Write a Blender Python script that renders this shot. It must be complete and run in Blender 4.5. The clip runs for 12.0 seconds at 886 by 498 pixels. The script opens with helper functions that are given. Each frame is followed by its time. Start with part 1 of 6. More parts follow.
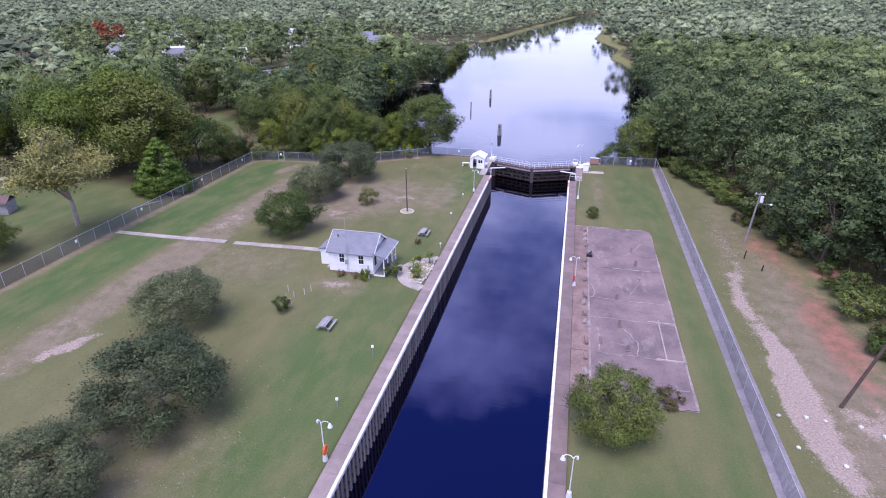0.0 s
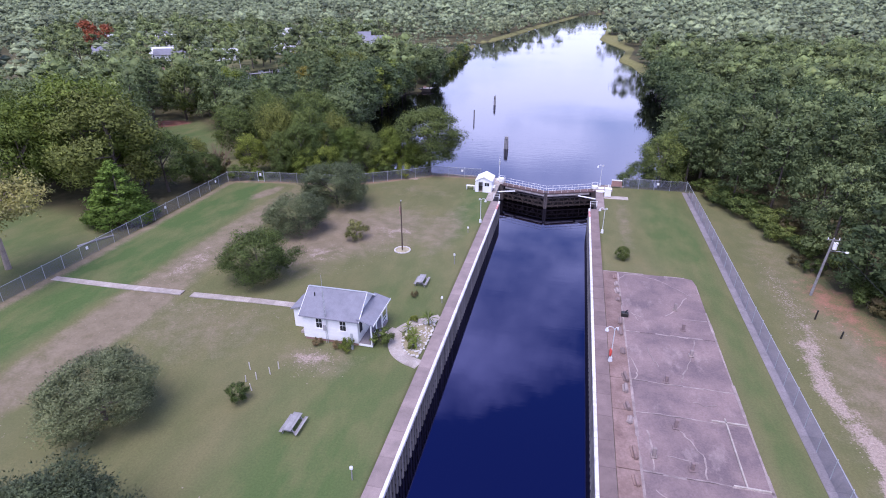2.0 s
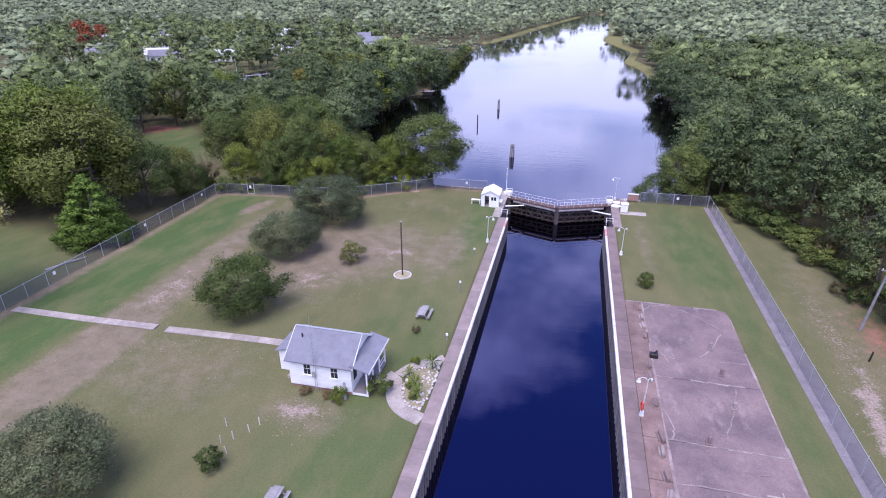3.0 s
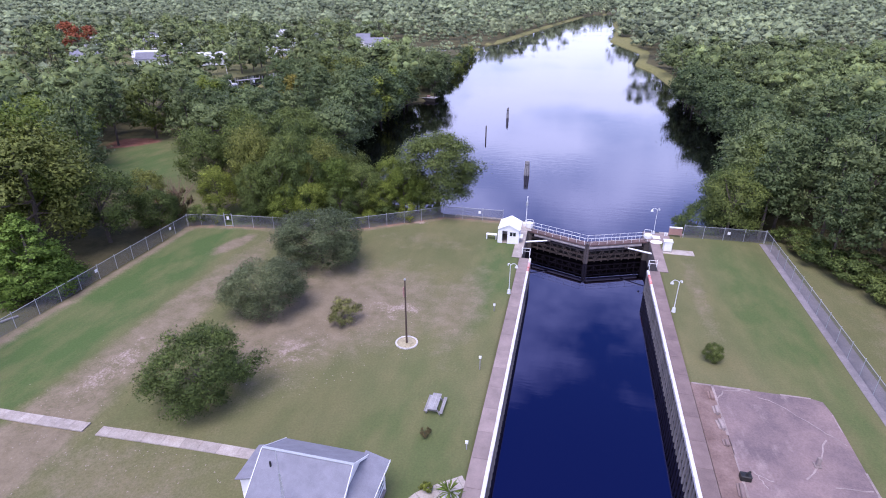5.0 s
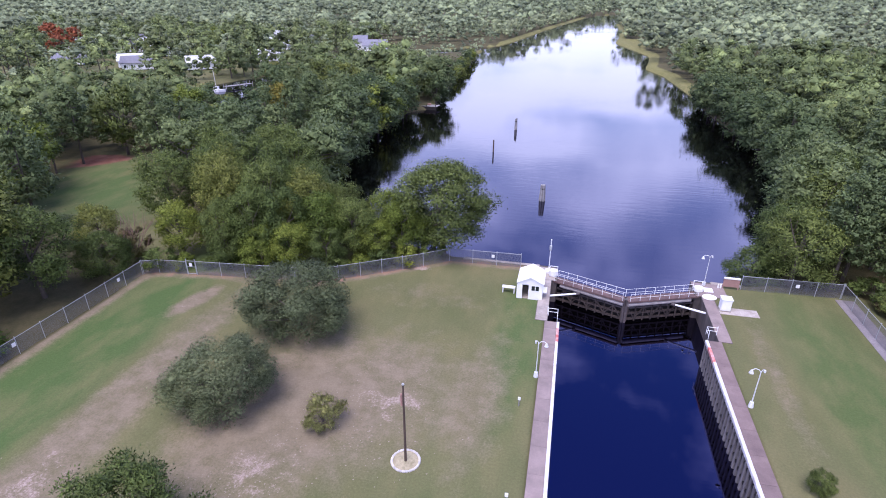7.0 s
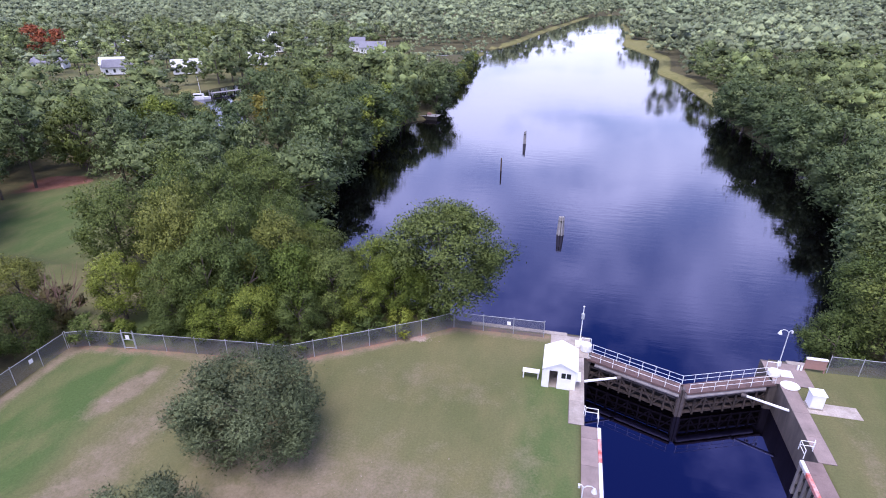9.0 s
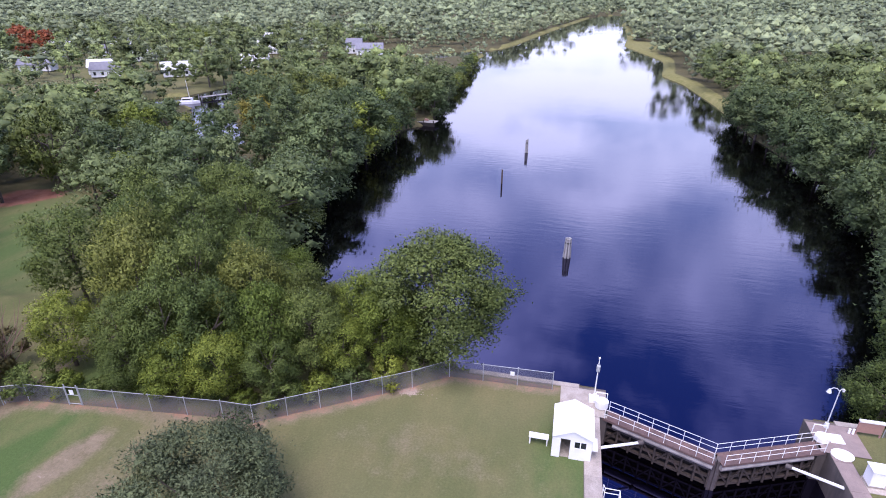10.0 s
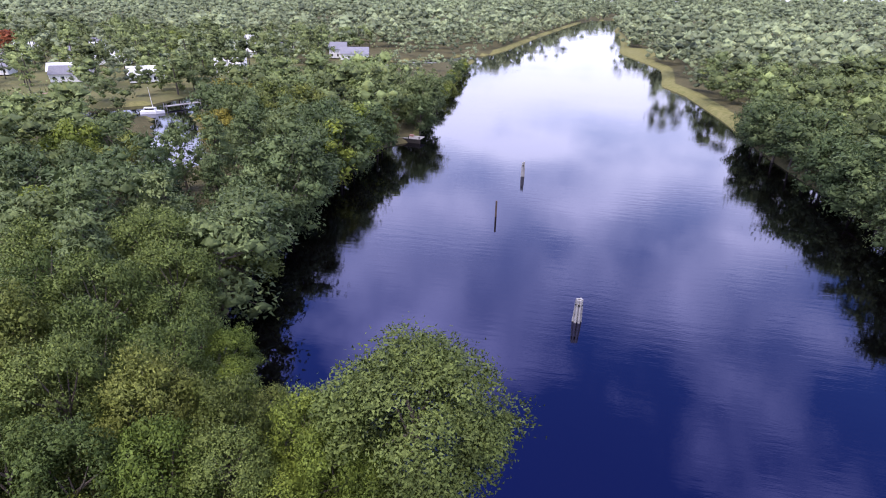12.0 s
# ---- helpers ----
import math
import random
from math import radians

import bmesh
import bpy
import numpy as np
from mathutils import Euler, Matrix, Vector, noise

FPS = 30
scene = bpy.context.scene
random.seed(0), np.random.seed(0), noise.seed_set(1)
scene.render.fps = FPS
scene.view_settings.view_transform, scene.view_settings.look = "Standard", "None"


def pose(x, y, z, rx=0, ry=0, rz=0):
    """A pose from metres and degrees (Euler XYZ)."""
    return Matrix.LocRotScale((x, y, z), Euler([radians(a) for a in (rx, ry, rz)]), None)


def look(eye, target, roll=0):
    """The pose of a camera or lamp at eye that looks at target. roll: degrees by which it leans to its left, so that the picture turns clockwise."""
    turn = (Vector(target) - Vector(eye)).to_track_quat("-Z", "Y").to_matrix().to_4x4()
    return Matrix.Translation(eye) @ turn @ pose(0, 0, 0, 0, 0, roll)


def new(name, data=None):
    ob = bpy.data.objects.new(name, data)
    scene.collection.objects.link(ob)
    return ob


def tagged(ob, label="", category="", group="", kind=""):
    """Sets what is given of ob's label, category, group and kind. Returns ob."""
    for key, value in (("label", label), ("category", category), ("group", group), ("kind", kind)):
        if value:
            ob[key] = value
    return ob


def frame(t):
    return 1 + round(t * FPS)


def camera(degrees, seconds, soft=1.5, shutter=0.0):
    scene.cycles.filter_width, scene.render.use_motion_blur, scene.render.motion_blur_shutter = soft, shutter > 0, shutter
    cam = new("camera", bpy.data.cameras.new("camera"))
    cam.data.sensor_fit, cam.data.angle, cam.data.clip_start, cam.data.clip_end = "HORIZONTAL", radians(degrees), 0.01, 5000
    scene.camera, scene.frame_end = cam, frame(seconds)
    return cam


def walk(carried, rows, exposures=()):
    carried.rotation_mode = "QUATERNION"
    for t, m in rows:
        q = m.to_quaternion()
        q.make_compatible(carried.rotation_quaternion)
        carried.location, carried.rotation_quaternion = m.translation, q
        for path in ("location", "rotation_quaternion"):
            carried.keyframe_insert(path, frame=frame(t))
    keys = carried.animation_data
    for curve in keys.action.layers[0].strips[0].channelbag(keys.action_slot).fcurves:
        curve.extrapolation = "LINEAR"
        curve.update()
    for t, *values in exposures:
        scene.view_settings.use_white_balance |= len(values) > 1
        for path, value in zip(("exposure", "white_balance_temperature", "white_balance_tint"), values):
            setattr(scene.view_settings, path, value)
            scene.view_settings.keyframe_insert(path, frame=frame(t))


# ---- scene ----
# The camera and its flight: seconds, x, y, z, yaw, pitch, roll
cam = camera(78.0, 12.0, soft=1.0)
PATH = [
    (0, 7.092, -6.583, 34.225, 13.103, -25.101, -0.100),
    (0.5, 6.386, -2.831, 34.251, 13.081, -25.120, -0.028),
    (1, 5.445, 1.021, 34.296, 13.067, -25.153, -0.009),
    (1.5, 4.376, 4.954, 34.290, 13.066, -25.187, 0.023),
    (2, 3.176, 8.930, 34.263, 13.048, -25.210, 0.049),
    (2.5, 2.012, 12.783, 34.218, 13.074, -25.202, 0.083),
    (3, 0.821, 16.622, 34.107, 13.062, -25.183, 0.128),
    (5, -4.211, 31.632, 33.940, 13.063, -25.191, 0.094),
    (5.5, -5.439, 35.474, 33.962, 12.979, -25.211, 0.141),
    (6, -6.572, 39.412, 33.934, 12.988, -25.199, 0.134),
    (6.5, -7.657, 43.325, 34.013, 12.989, -25.215, 0.096),
    (7, -8.782, 47.167, 34.035, 12.989, -25.199, 0.110),
    (9, -12.868, 63.320, 34.074, 13.006, -25.221, 0.079),
    (9.5, -13.664, 67.483, 34.109, 12.920, -25.221, 0.127),
    (10, -14.251, 71.740, 34.170, 12.958, -25.213, 0.118),
    (10.5, -14.710, 76.032, 34.174, 12.863, -25.178, 0.159),
    (11, -15.303, 80.331, 34.184, 12.751, -25.154, 0.345),
    (11.5, -15.992, 84.643, 34.228, 12.457, -25.119, 0.559),
    (12, -17.387, 88.887, 34.410, 11.723, -25.006, 0.831),
]


def flight(x, y, z, yaw, pitch, roll):
    a, b = radians(yaw), radians(pitch)
    ahead = Vector((-math.sin(a) * math.cos(b), math.cos(a) * math.cos(b), math.sin(b)))
    eye = Vector((x, y, z))
    return look(eye, eye + ahead, roll)


walk(cam, [(row[0], flight(*row[1:])) for row in PATH], [(0, 0.76, 5850, 25), (7, 0.88, 5950, 24), (10, 0.98, 6150, 23), (12, 1.04, 6450, 20)])

# ---------------------------------------------------------------- light
WATER_Z = -3.2
SUN_EL, SUN_AZ = 68.0, 190.0            # degrees; azimuth clockwise from +y

world = bpy.data.worlds.new("sky")
scene.world = world
world.use_nodes = True
wt = world.node_tree
wt.nodes.clear()
w_out = wt.nodes.new("ShaderNodeOutputWorld")
w_bg = wt.nodes.new("ShaderNodeBackground")
w_sky = wt.nodes.new("ShaderNodeTexSky")
w_sky.sky_type = "NISHITA"
w_sky.sun_disc = False
w_sky.sun_elevation = radians(SUN_EL)
w_sky.sun_rotation = radians(SUN_AZ)
w_sky.air_density, w_sky.dust_density, w_sky.ozone_density = 1.0, 2.0, 2.0
w_co = wt.nodes.new("ShaderNodeTexCoord")
w_sep = wt.nodes.new("ShaderNodeSeparateXYZ")
w_add = wt.nodes.new("ShaderNodeMath")
w_add.operation = "ADD"
w_add.inputs[1].default_value = 0.18
w_div = wt.nodes.new("ShaderNodeVectorMath")
w_div.operation = "DIVIDE"
w_cmb = wt.nodes.new("ShaderNodeCombineXYZ")
w_noise = wt.nodes.new("ShaderNodeTexNoise")
w_noise.inputs["Scale"].default_value = 1.6
w_noise.inputs["Detail"].default_value = 6.0
w_noise.inputs["Roughness"].default_value = 0.55
w_ramp = wt.nodes.new("ShaderNodeValToRGB")
w_ramp.color_ramp.elements[0].position, w_ramp.color_ramp.elements[1].position = 0.4, 0.72
w_mix = wt.nodes.new("ShaderNodeMix")
w_mix.data_type = "RGBA"
# clouds: dimmer towards the horizon, bright overhead
w_dim = wt.nodes.new("ShaderNodeValToRGB")
w_dim.color_ramp.elements[0].position, w_dim.color_ramp.elements[1].position = 0.02, 0.5
w_dim.color_ramp.elements[0].color, w_dim.color_ramp.elements[1].color = (0.5, 0.52, 0.58, 1), (1, 1, 1, 1)
w_cloud = wt.nodes.new("ShaderNodeVectorMath")
w_cloud.operation = "MULTIPLY"
w_cloud.inputs[1].default_value = (10.2, 10.7, 12.4)
w_blue = wt.nodes.new("ShaderNodeHueSaturation")
w_blue.inputs["Hue"].default_value = 0.518
w_blue.inputs["Saturation"].default_value = 1.35
wt.links.new(w_co.outputs["Generated"], w_sep.inputs[0])
wt.links.new(w_sep.outputs["Z"], w_add.inputs[0])
for k in range(3):
    wt.links.new(w_add.outputs[0], w_cmb.inputs[k])
wt.links.new(w_co.outputs["Generated"], w_div.inputs[0])
wt.links.new(w_cmb.outputs[0], w_div.inputs[1])
wt.links.new(w_div.outputs[0], w_noise.inputs["Vector"])
# thicker cloud towards the horizon
w_low = wt.nodes.new("ShaderNodeMath")
w_low.operation = "MULTIPLY_ADD"
w_low.inputs[1].default_value, w_low.inputs[2].default_value = -0.78, 0.34
wt.links.new(w_sep.outputs["Z"], w_low.inputs[0])
w_sum = wt.nodes.new("ShaderNodeMath")
w_sum.operation = "ADD"
wt.links.new(w_noise.outputs["Fac"], w_sum.inputs[0])
wt.links.new(w_low.outputs[0], w_sum.inputs[1])
wt.links.new(w_sum.outputs[0], w_ramp.inputs["Fac"])
wt.links.new(w_ramp.outputs["Color"], w_mix.inputs["Factor"])
wt.links.new(w_sep.outputs["Z"], w_dim.inputs["Fac"])
wt.links.new(w_dim.outputs["Color"], w_cloud.inputs[0])
wt.links.new(w_cloud.outputs[0], w_mix.inputs["B"])
wt.links.new(w_sky.outputs["Color"], w_blue.inputs["Color"])
wt.links.new(w_blue.outputs["Color"], w_mix.inputs["A"])
wt.links.new(w_mix.outputs["Result"], w_bg.inputs["Color"])
w_bg.inputs["Strength"].default_value = 0.15
wt.links.new(w_bg.outputs[0], w_out.inputs[0])

sun = new("sun", bpy.data.lights.new("sun", "SUN"))
sun.data.energy, sun.data.angle, sun.data.color = 1.9, radians(42), (1.0, 0.96, 0.9)
sun_dir = Vector((math.sin(radians(SUN_AZ)) * math.cos(radians(SUN_EL)),
                  math.cos(radians(SUN_AZ)) * math.cos(radians(SUN_EL)), math.sin(radians(SUN_EL))))
sun.matrix_world = look(sun_dir * 200, (0, 0, 0))

# ---------------------------------------------------------------- materials


class Nodes:
    """A small builder for node materials."""

    def __init__(self, name):
        self.mat = bpy.data.materials.new(name)
        self.mat.use_nodes = True
        self.t = self.mat.node_tree
        self.t.nodes.clear()
        self.out = self.t.nodes.new("ShaderNodeOutputMaterial")
        self.b = self.t.nodes.new("ShaderNodeBsdfPrincipled")
        self.t.links.new(self.b.outputs[0], self.out.inputs[0])
        self.co = self.t.nodes.new("ShaderNodeTexCoord")

    def add(self, kind, operation="", data_type="", blend_type="", attribute_name=""):
        n = self.t.nodes.new(kind)
        if operation:
            n.operation = operation
        if data_type:
            n.data_type = data_type
        if blend_type:
            n.blend_type = blend_type
        if attribute_name:
            n.attribute_name = attribute_name
        return n

    def link(self, a, b):
        self.t.links.new(a, b)

    def noise(self, scale, detail=4.0, rough=0.55, vec=None, stretch=None):
        n = self.add("ShaderNodeTexNoise")
        n.inputs["Scale"].default_value = scale
        n.inputs["Detail"].default_value = detail
        n.inputs["Roughness"].default_value = rough
        src = vec or self.co.outputs["Object"]
        if stretch:
            m = self.add("ShaderNodeMapping")
            m.inputs["Scale"].default_value = stretch
            self.link(src, m.inputs["Vector"])
            src = m.outputs[0]
        self.link(src, n.inputs["Vector"])
        return n.outputs["Fac"]

    def ramp(self, fac, a, b, lo=(0, 0, 0, 1), hi=(1, 1, 1, 1)):
        r = self.add("ShaderNodeValToRGB")
        e = r.color_ramp.elements
        e[0].position, e[1].position = a, b
        e[0].color, e[1].color = (*lo[:3], 1), (*hi[:3], 1)
        self.link(fac, r.inputs["Fac"])
        return r.outputs["Color"]

    def mix(self, fac, a, b, mode="MIX"):
        m = self.add("ShaderNodeMix", data_type="RGBA", blend_type=mode)
        for key, v in (("Factor", fac), ("A", a), ("B", b)):
            s = m.inputs[key]
            if isinstance(v, (int, float)):
                s.default_value = v if key == "Factor" else (v, v, v, 1)
            elif isinstance(v, tuple):
                s.default_value = (*v[:3], 1)
            else:
                self.link(v, s)
        return m.outputs["Result"]

    def math(self, op, a, b=None):
        m = self.add("ShaderNodeMath", operation=op)
        for i, v in enumerate((a, b)):
            if v is None:
                continue
            if isinstance(v, (int, float)):
                m.inputs[i].default_value = v
            else:
                self.link(v, m.inputs[i])
        return m.outputs[0]

    def bump(self, height, strength=0.3, dist=0.05):
        n = self.add("ShaderNodeBump")
        n.inputs["Strength"].default_value = strength
        n.inputs["Distance"].default_value = dist
        self.link(height, n.inputs["Height"])
        self.link(n.outputs[0], self.b.inputs["Normal"])

    def done(self, color=None, rough=0.8, metal=0.0, spec=None):
        if color is not None:
            if isinstance(color, tuple):
                self.b.inputs["Base Color"].default_value = (*color[:3], 1)
            else:
                self.link(color, self.b.inputs["Base Color"])
        if isinstance(rough, (int, float)):
            self.b.inputs["Roughness"].default_value = rough
        else:
            self.link(rough, self.b.inputs["Roughness"])
        self.b.inputs["Metallic"].default_value = metal
        if spec is not None:
            self.b.inputs["Specular IOR Level"].default_value = spec
        return self.mat


def worn(name, base, dark, scale=2.0, rough=0.85, metal=0.0, amount=0.5, grain=30.0, bump=0.15, stretch=None, shift=0.12):
    """A surface with blotches, grain and a slight tone of its own for each piece."""
    n = Nodes(name)
    blot = n.ramp(n.noise(scale, 6, 0.65, stretch=stretch), 0.38, 0.68)
    fine = n.noise(grain, 3, 0.6)
    c = n.mix(n.math("MULTIPLY", blot, amount), base, dark)
    c = n.mix(0.35, c, n.ramp(fine, 0.3, 0.75, (0.25, 0.25, 0.25), (0.75, 0.75, 0.75)), "OVERLAY")
    info = n.add("ShaderNodeObjectInfo")
    v = n.math("ADD", n.math("MULTIPLY", info.outputs["Random"], 2 * shift), 1.0 - shift)
    hsv = n.add("ShaderNodeHueSaturation")
    n.link(v, hsv.inputs["Value"])
    n.link(c, hsv.inputs["Color"])
    n.bump(fine, bump, 0.02)
    return n.done(hsv.outputs[0], rough, metal)


def foliage(name, dark, light, warm, warm_share=0.12, tint=0.3, spread=(1.05, 1.15)):
    """Leaves: each leaf and each tree differs a little."""
    n = Nodes(name)
    geo = n.add("ShaderNodeNewGeometry")
    isl = geo.outputs["Random Per Island"]
    info = n.add("ShaderNodeObjectInfo")
    c = n.mix(isl, tuple(v * spread[0] for v in dark), tuple(v * spread[1] for v in light))
    patch = n.ramp(n.noise(0.45, 3, 0.5), 0.62 - warm_share, 0.85 - warm_share)
    c = n.mix(n.math("MULTIPLY", patch, 0.6), c, warm)
    hsv = n.add("ShaderNodeHueSaturation")
    n.link(n.math("ADD", n.math("MULTIPLY", info.outputs["Random"], -0.03), 0.52), hsv.inputs["Hue"])
    n.link(n.math("ADD", n.math("MULTIPLY", info.outputs["Random"], 2 * tint), 1 - tint), hsv.inputs["Value"])
    stand = n.ramp(n.noise(0.06, 4, 0.6), 0.3, 0.7, (0.68, 0.7, 0.72), (1.18, 1.16, 1.1))
    tone = n.add("ShaderNodeAttribute", attribute_name="tone")
    c = n.mix(1.0, c, stand, "MULTIPLY")
    spray = n.ramp(n.noise(0.24, 3, 0.6), 0.32, 0.68, (0.72, 0.74, 0.76), (1.24, 1.22, 1.16))
    c = n.mix(1.0, c, spray, "MULTIPLY")
    c = n.mix(1.0, c, n.math("ADD", tone.outputs["Fac"], 1.0), "MULTIPLY")
    n.link(c, hsv.inputs["Color"])
    n.done(hsv.outputs[0], 0.62, spec=0.25)
    tr = n.add("ShaderNodeBsdfTranslucent")
    n.link(hsv.outputs[0], tr.inputs["Color"])
    mx = n.add("ShaderNodeMixShader")
    mx.inputs[0].default_value = 0.28
    n.link(n.b.outputs[0], mx.inputs[1])
    n.link(tr.outputs[0], mx.inputs[2])
    n.link(mx.outputs[0], n.out.inputs[0])
    return n.mat


def ground_material():
    n = Nodes("ground_cover")
    at = n.add("ShaderNodeAttribute", attribute_name="cover")
    sep = n.add("ShaderNodeSeparateColor")
    n.link(at.outputs["Color"], sep.inputs[0])
    dry, lush, sand = sep.outputs[0], sep.outputs[1], sep.outputs[2]
    at2 = n.add("ShaderNodeAttribute", attribute_name="soil")
    sep2 = n.add("ShaderNodeSeparateColor")
    n.link(at2.outputs["Color"], sep2.inputs[0])
    wood, clay, marsh = sep2.outputs[0], sep2.outputs[1], sep2.outputs[2]
    big = n.noise(0.07, 5, 0.6)
    mid = n.noise(0.5, 6, 0.65)
    fine = n.noise(5.0, 4, 0.7)
    tiny = n.noise(28.0, 2, 0.6)
    grass = n.mix(n.ramp(big, 0.35, 0.65), (0.104, 0.112, 0.047), (0.134, 0.132, 0.063))
    grass = n.mix(lush, grass, (0.07, 0.11, 0.036))
    grass = n.mix(n.math("MULTIPLY", n.ramp(n.noise(0.22, 5, 0.6, stretch=(1.6, 0.7, 1)), 0.42, 0.68), 0.45), grass, (0.182, 0.156, 0.078))
    dryc = n.mix(n.ramp(mid, 0.35, 0.7), (0.164, 0.136, 0.088), (0.222, 0.18, 0.126))

    def edge(w, lo=0.33, hi=0.62, k=0.9):
        s = n.math("ADD", n.math("MULTIPLY", n.math("SUBTRACT", mid, 0.5), k), w)
        s = n.math("ADD", n.math("MULTIPLY", n.math("SUBTRACT", fine, 0.5), 0.5), s)
        return n.ramp(s, lo, hi)

    c = n.mix(edge(dry, 0.22, 0.78), grass, dryc)
    sandc = n.mix(n.ramp(fine, 0.35, 0.7), (0.27, 0.21, 0.17), (0.37, 0.3, 0.26))
    c = n.mix(edge(sand, 0.42, 0.62, 1.1), c, sandc)
    clayc = n.mix(n.ramp(mid, 0.3, 0.7), (0.21, 0.082, 0.055), (0.3, 0.155, 0.115))
    c = n.mix(edge(clay), c, clayc)
    woodc = n.mix(n.ramp(mid, 0.3, 0.7), (0.062, 0.062, 0.03), (0.11, 0.094, 0.05))
    c = n.mix(edge(wood, 0.35, 0.75, 0.5), c, woodc)
    marshc = n.mix(n.ramp(mid, 0.3, 0.7), (0.125, 0.13, 0.045), (0.22, 0.2, 0.085))
    c = n.mix(edge(marsh, 0.4, 0.6, 0.5), c, marshc)
    c = n.mix(0.45, c, n.ramp(fine, 0.2, 0.8, (0.28, 0.28, 0.28), (0.72, 0.72, 0.72)), "OVERLAY")
    c = n.mix(0.3, c, n.ramp(tiny, 0.25, 0.75, (0.25, 0.25, 0.25), (0.75, 0.75, 0.75)), "OVERLAY")
    h = n.math("ADD", n.math("MULTIPLY", fine, 0.7), n.math("MULTIPLY", tiny, 0.3))
    n.bump(h, 0.5, 0.12)
    return n.done(c, 0.95, spec=0.1)


def water_material():
    n = Nodes("dark_water")
    m1 = n.noise(0.55, 4, 0.6, stretch=(0.4, 1.7, 1))
    m2 = n.noise(2.4, 3, 0.6, stretch=(0.5, 1.5, 1))
    sep = n.add("ShaderNodeSeparateXYZ")
    n.link(n.co.outputs["Object"], sep.inputs[0])
    open_water = n.ramp(n.math("MULTIPLY", sep.outputs["Y"], 0.005), 0.53, 0.66, (0.2, 0.2, 0.2))
    calm = n.ramp(n.noise(0.018, 3, 0.5, stretch=(0.7, 1.3, 1)), 0.4, 0.62)
    h = n.math("ADD", m1, n.math("MULTIPLY", m2, 0.22))
    h = n.math("MULTIPLY", h, n.math("ADD", n.math("MULTIPLY", calm, 0.8), 0.2))
    h = n.math("MULTIPLY", h, open_water)
    n.bump(h, 0.15, 0.14)
    n.b.inputs["IOR"].default_value = 2.1
    n.b.inputs["Specular Tint"].default_value = (0.34, 0.34, 0.9, 1)
    return n.done((0.0007, 0.0005, 0.0006), 0.02)


def slab_material():
    """Old floor concrete: dark damp stains, pale worn patches and fine grit."""
    n = Nodes("old_slab_concrete")
    stain = n.ramp(n.noise(0.16, 6, 0.62), 0.4, 0.62)
    pale = n.ramp(n.noise(0.42, 7, 0.7, stretch=(1, 0.5, 1)), 0.56, 0.72)
    grit = n.noise(6.0, 4, 0.7)
    c = n.mix(stain, (0.225, 0.162, 0.155), (0.135, 0.1, 0.105))
    c = n.mix(n.math("MULTIPLY", pale, 0.6), c, (0.34, 0.27, 0.25))
    c = n.mix(0.4, c, n.ramp(grit, 0.3, 0.75, (0.25, 0.25, 0.25), (0.75, 0.75, 0.75)), "OVERLAY")
    n.bump(grit, 0.2, 0.02)
    return n.done(c, 0.9)


def wire_material():
    """Chain-link: crossing galvanised wires, open between."""
    n = Nodes("chain_link")
    sep = n.add("ShaderNodeSeparateXYZ")
    n.link(n.co.outputs["UV"], sep.inputs[0])
    u, v = sep.outputs[0], sep.outputs[1]
    hit = []
    for op in ("ADD", "SUBTRACT"):
        s = n.math("MULTIPLY", n.math(op, u, v), 9.0)
        d = n.math("ABSOLUTE", n.math("SUBTRACT", n.math("FRACT", s), 0.5))
        hit.append(n.math("LESS_THAN", d, 0.115))
    a = n.math("MAXIMUM", hit[0], hit[1])
    n.done((0.14, 0.145, 0.165), 0.6, 0.2)
    tr = n.add("ShaderNodeBsdfTransparent")
    mx = n.add("ShaderNodeMixShader")
    n.link(a, mx.inputs[0])
    n.link(tr.outputs[0], mx.inputs[1])
    n.link(n.b.outputs[0], mx.inputs[2])
    n.link(mx.outputs[0], n.out.inputs[0])
    return n.mat


def plain(name, color, rough=0.5, metal=0.0):
    n = Nodes(name)
    f = n.noise(6.0, 4, 0.6)
    c = n.mix(n.ramp(f, 0.3, 0.8), color, tuple(v * 0.8 for v in color))
    return n.done(c, rough, metal)


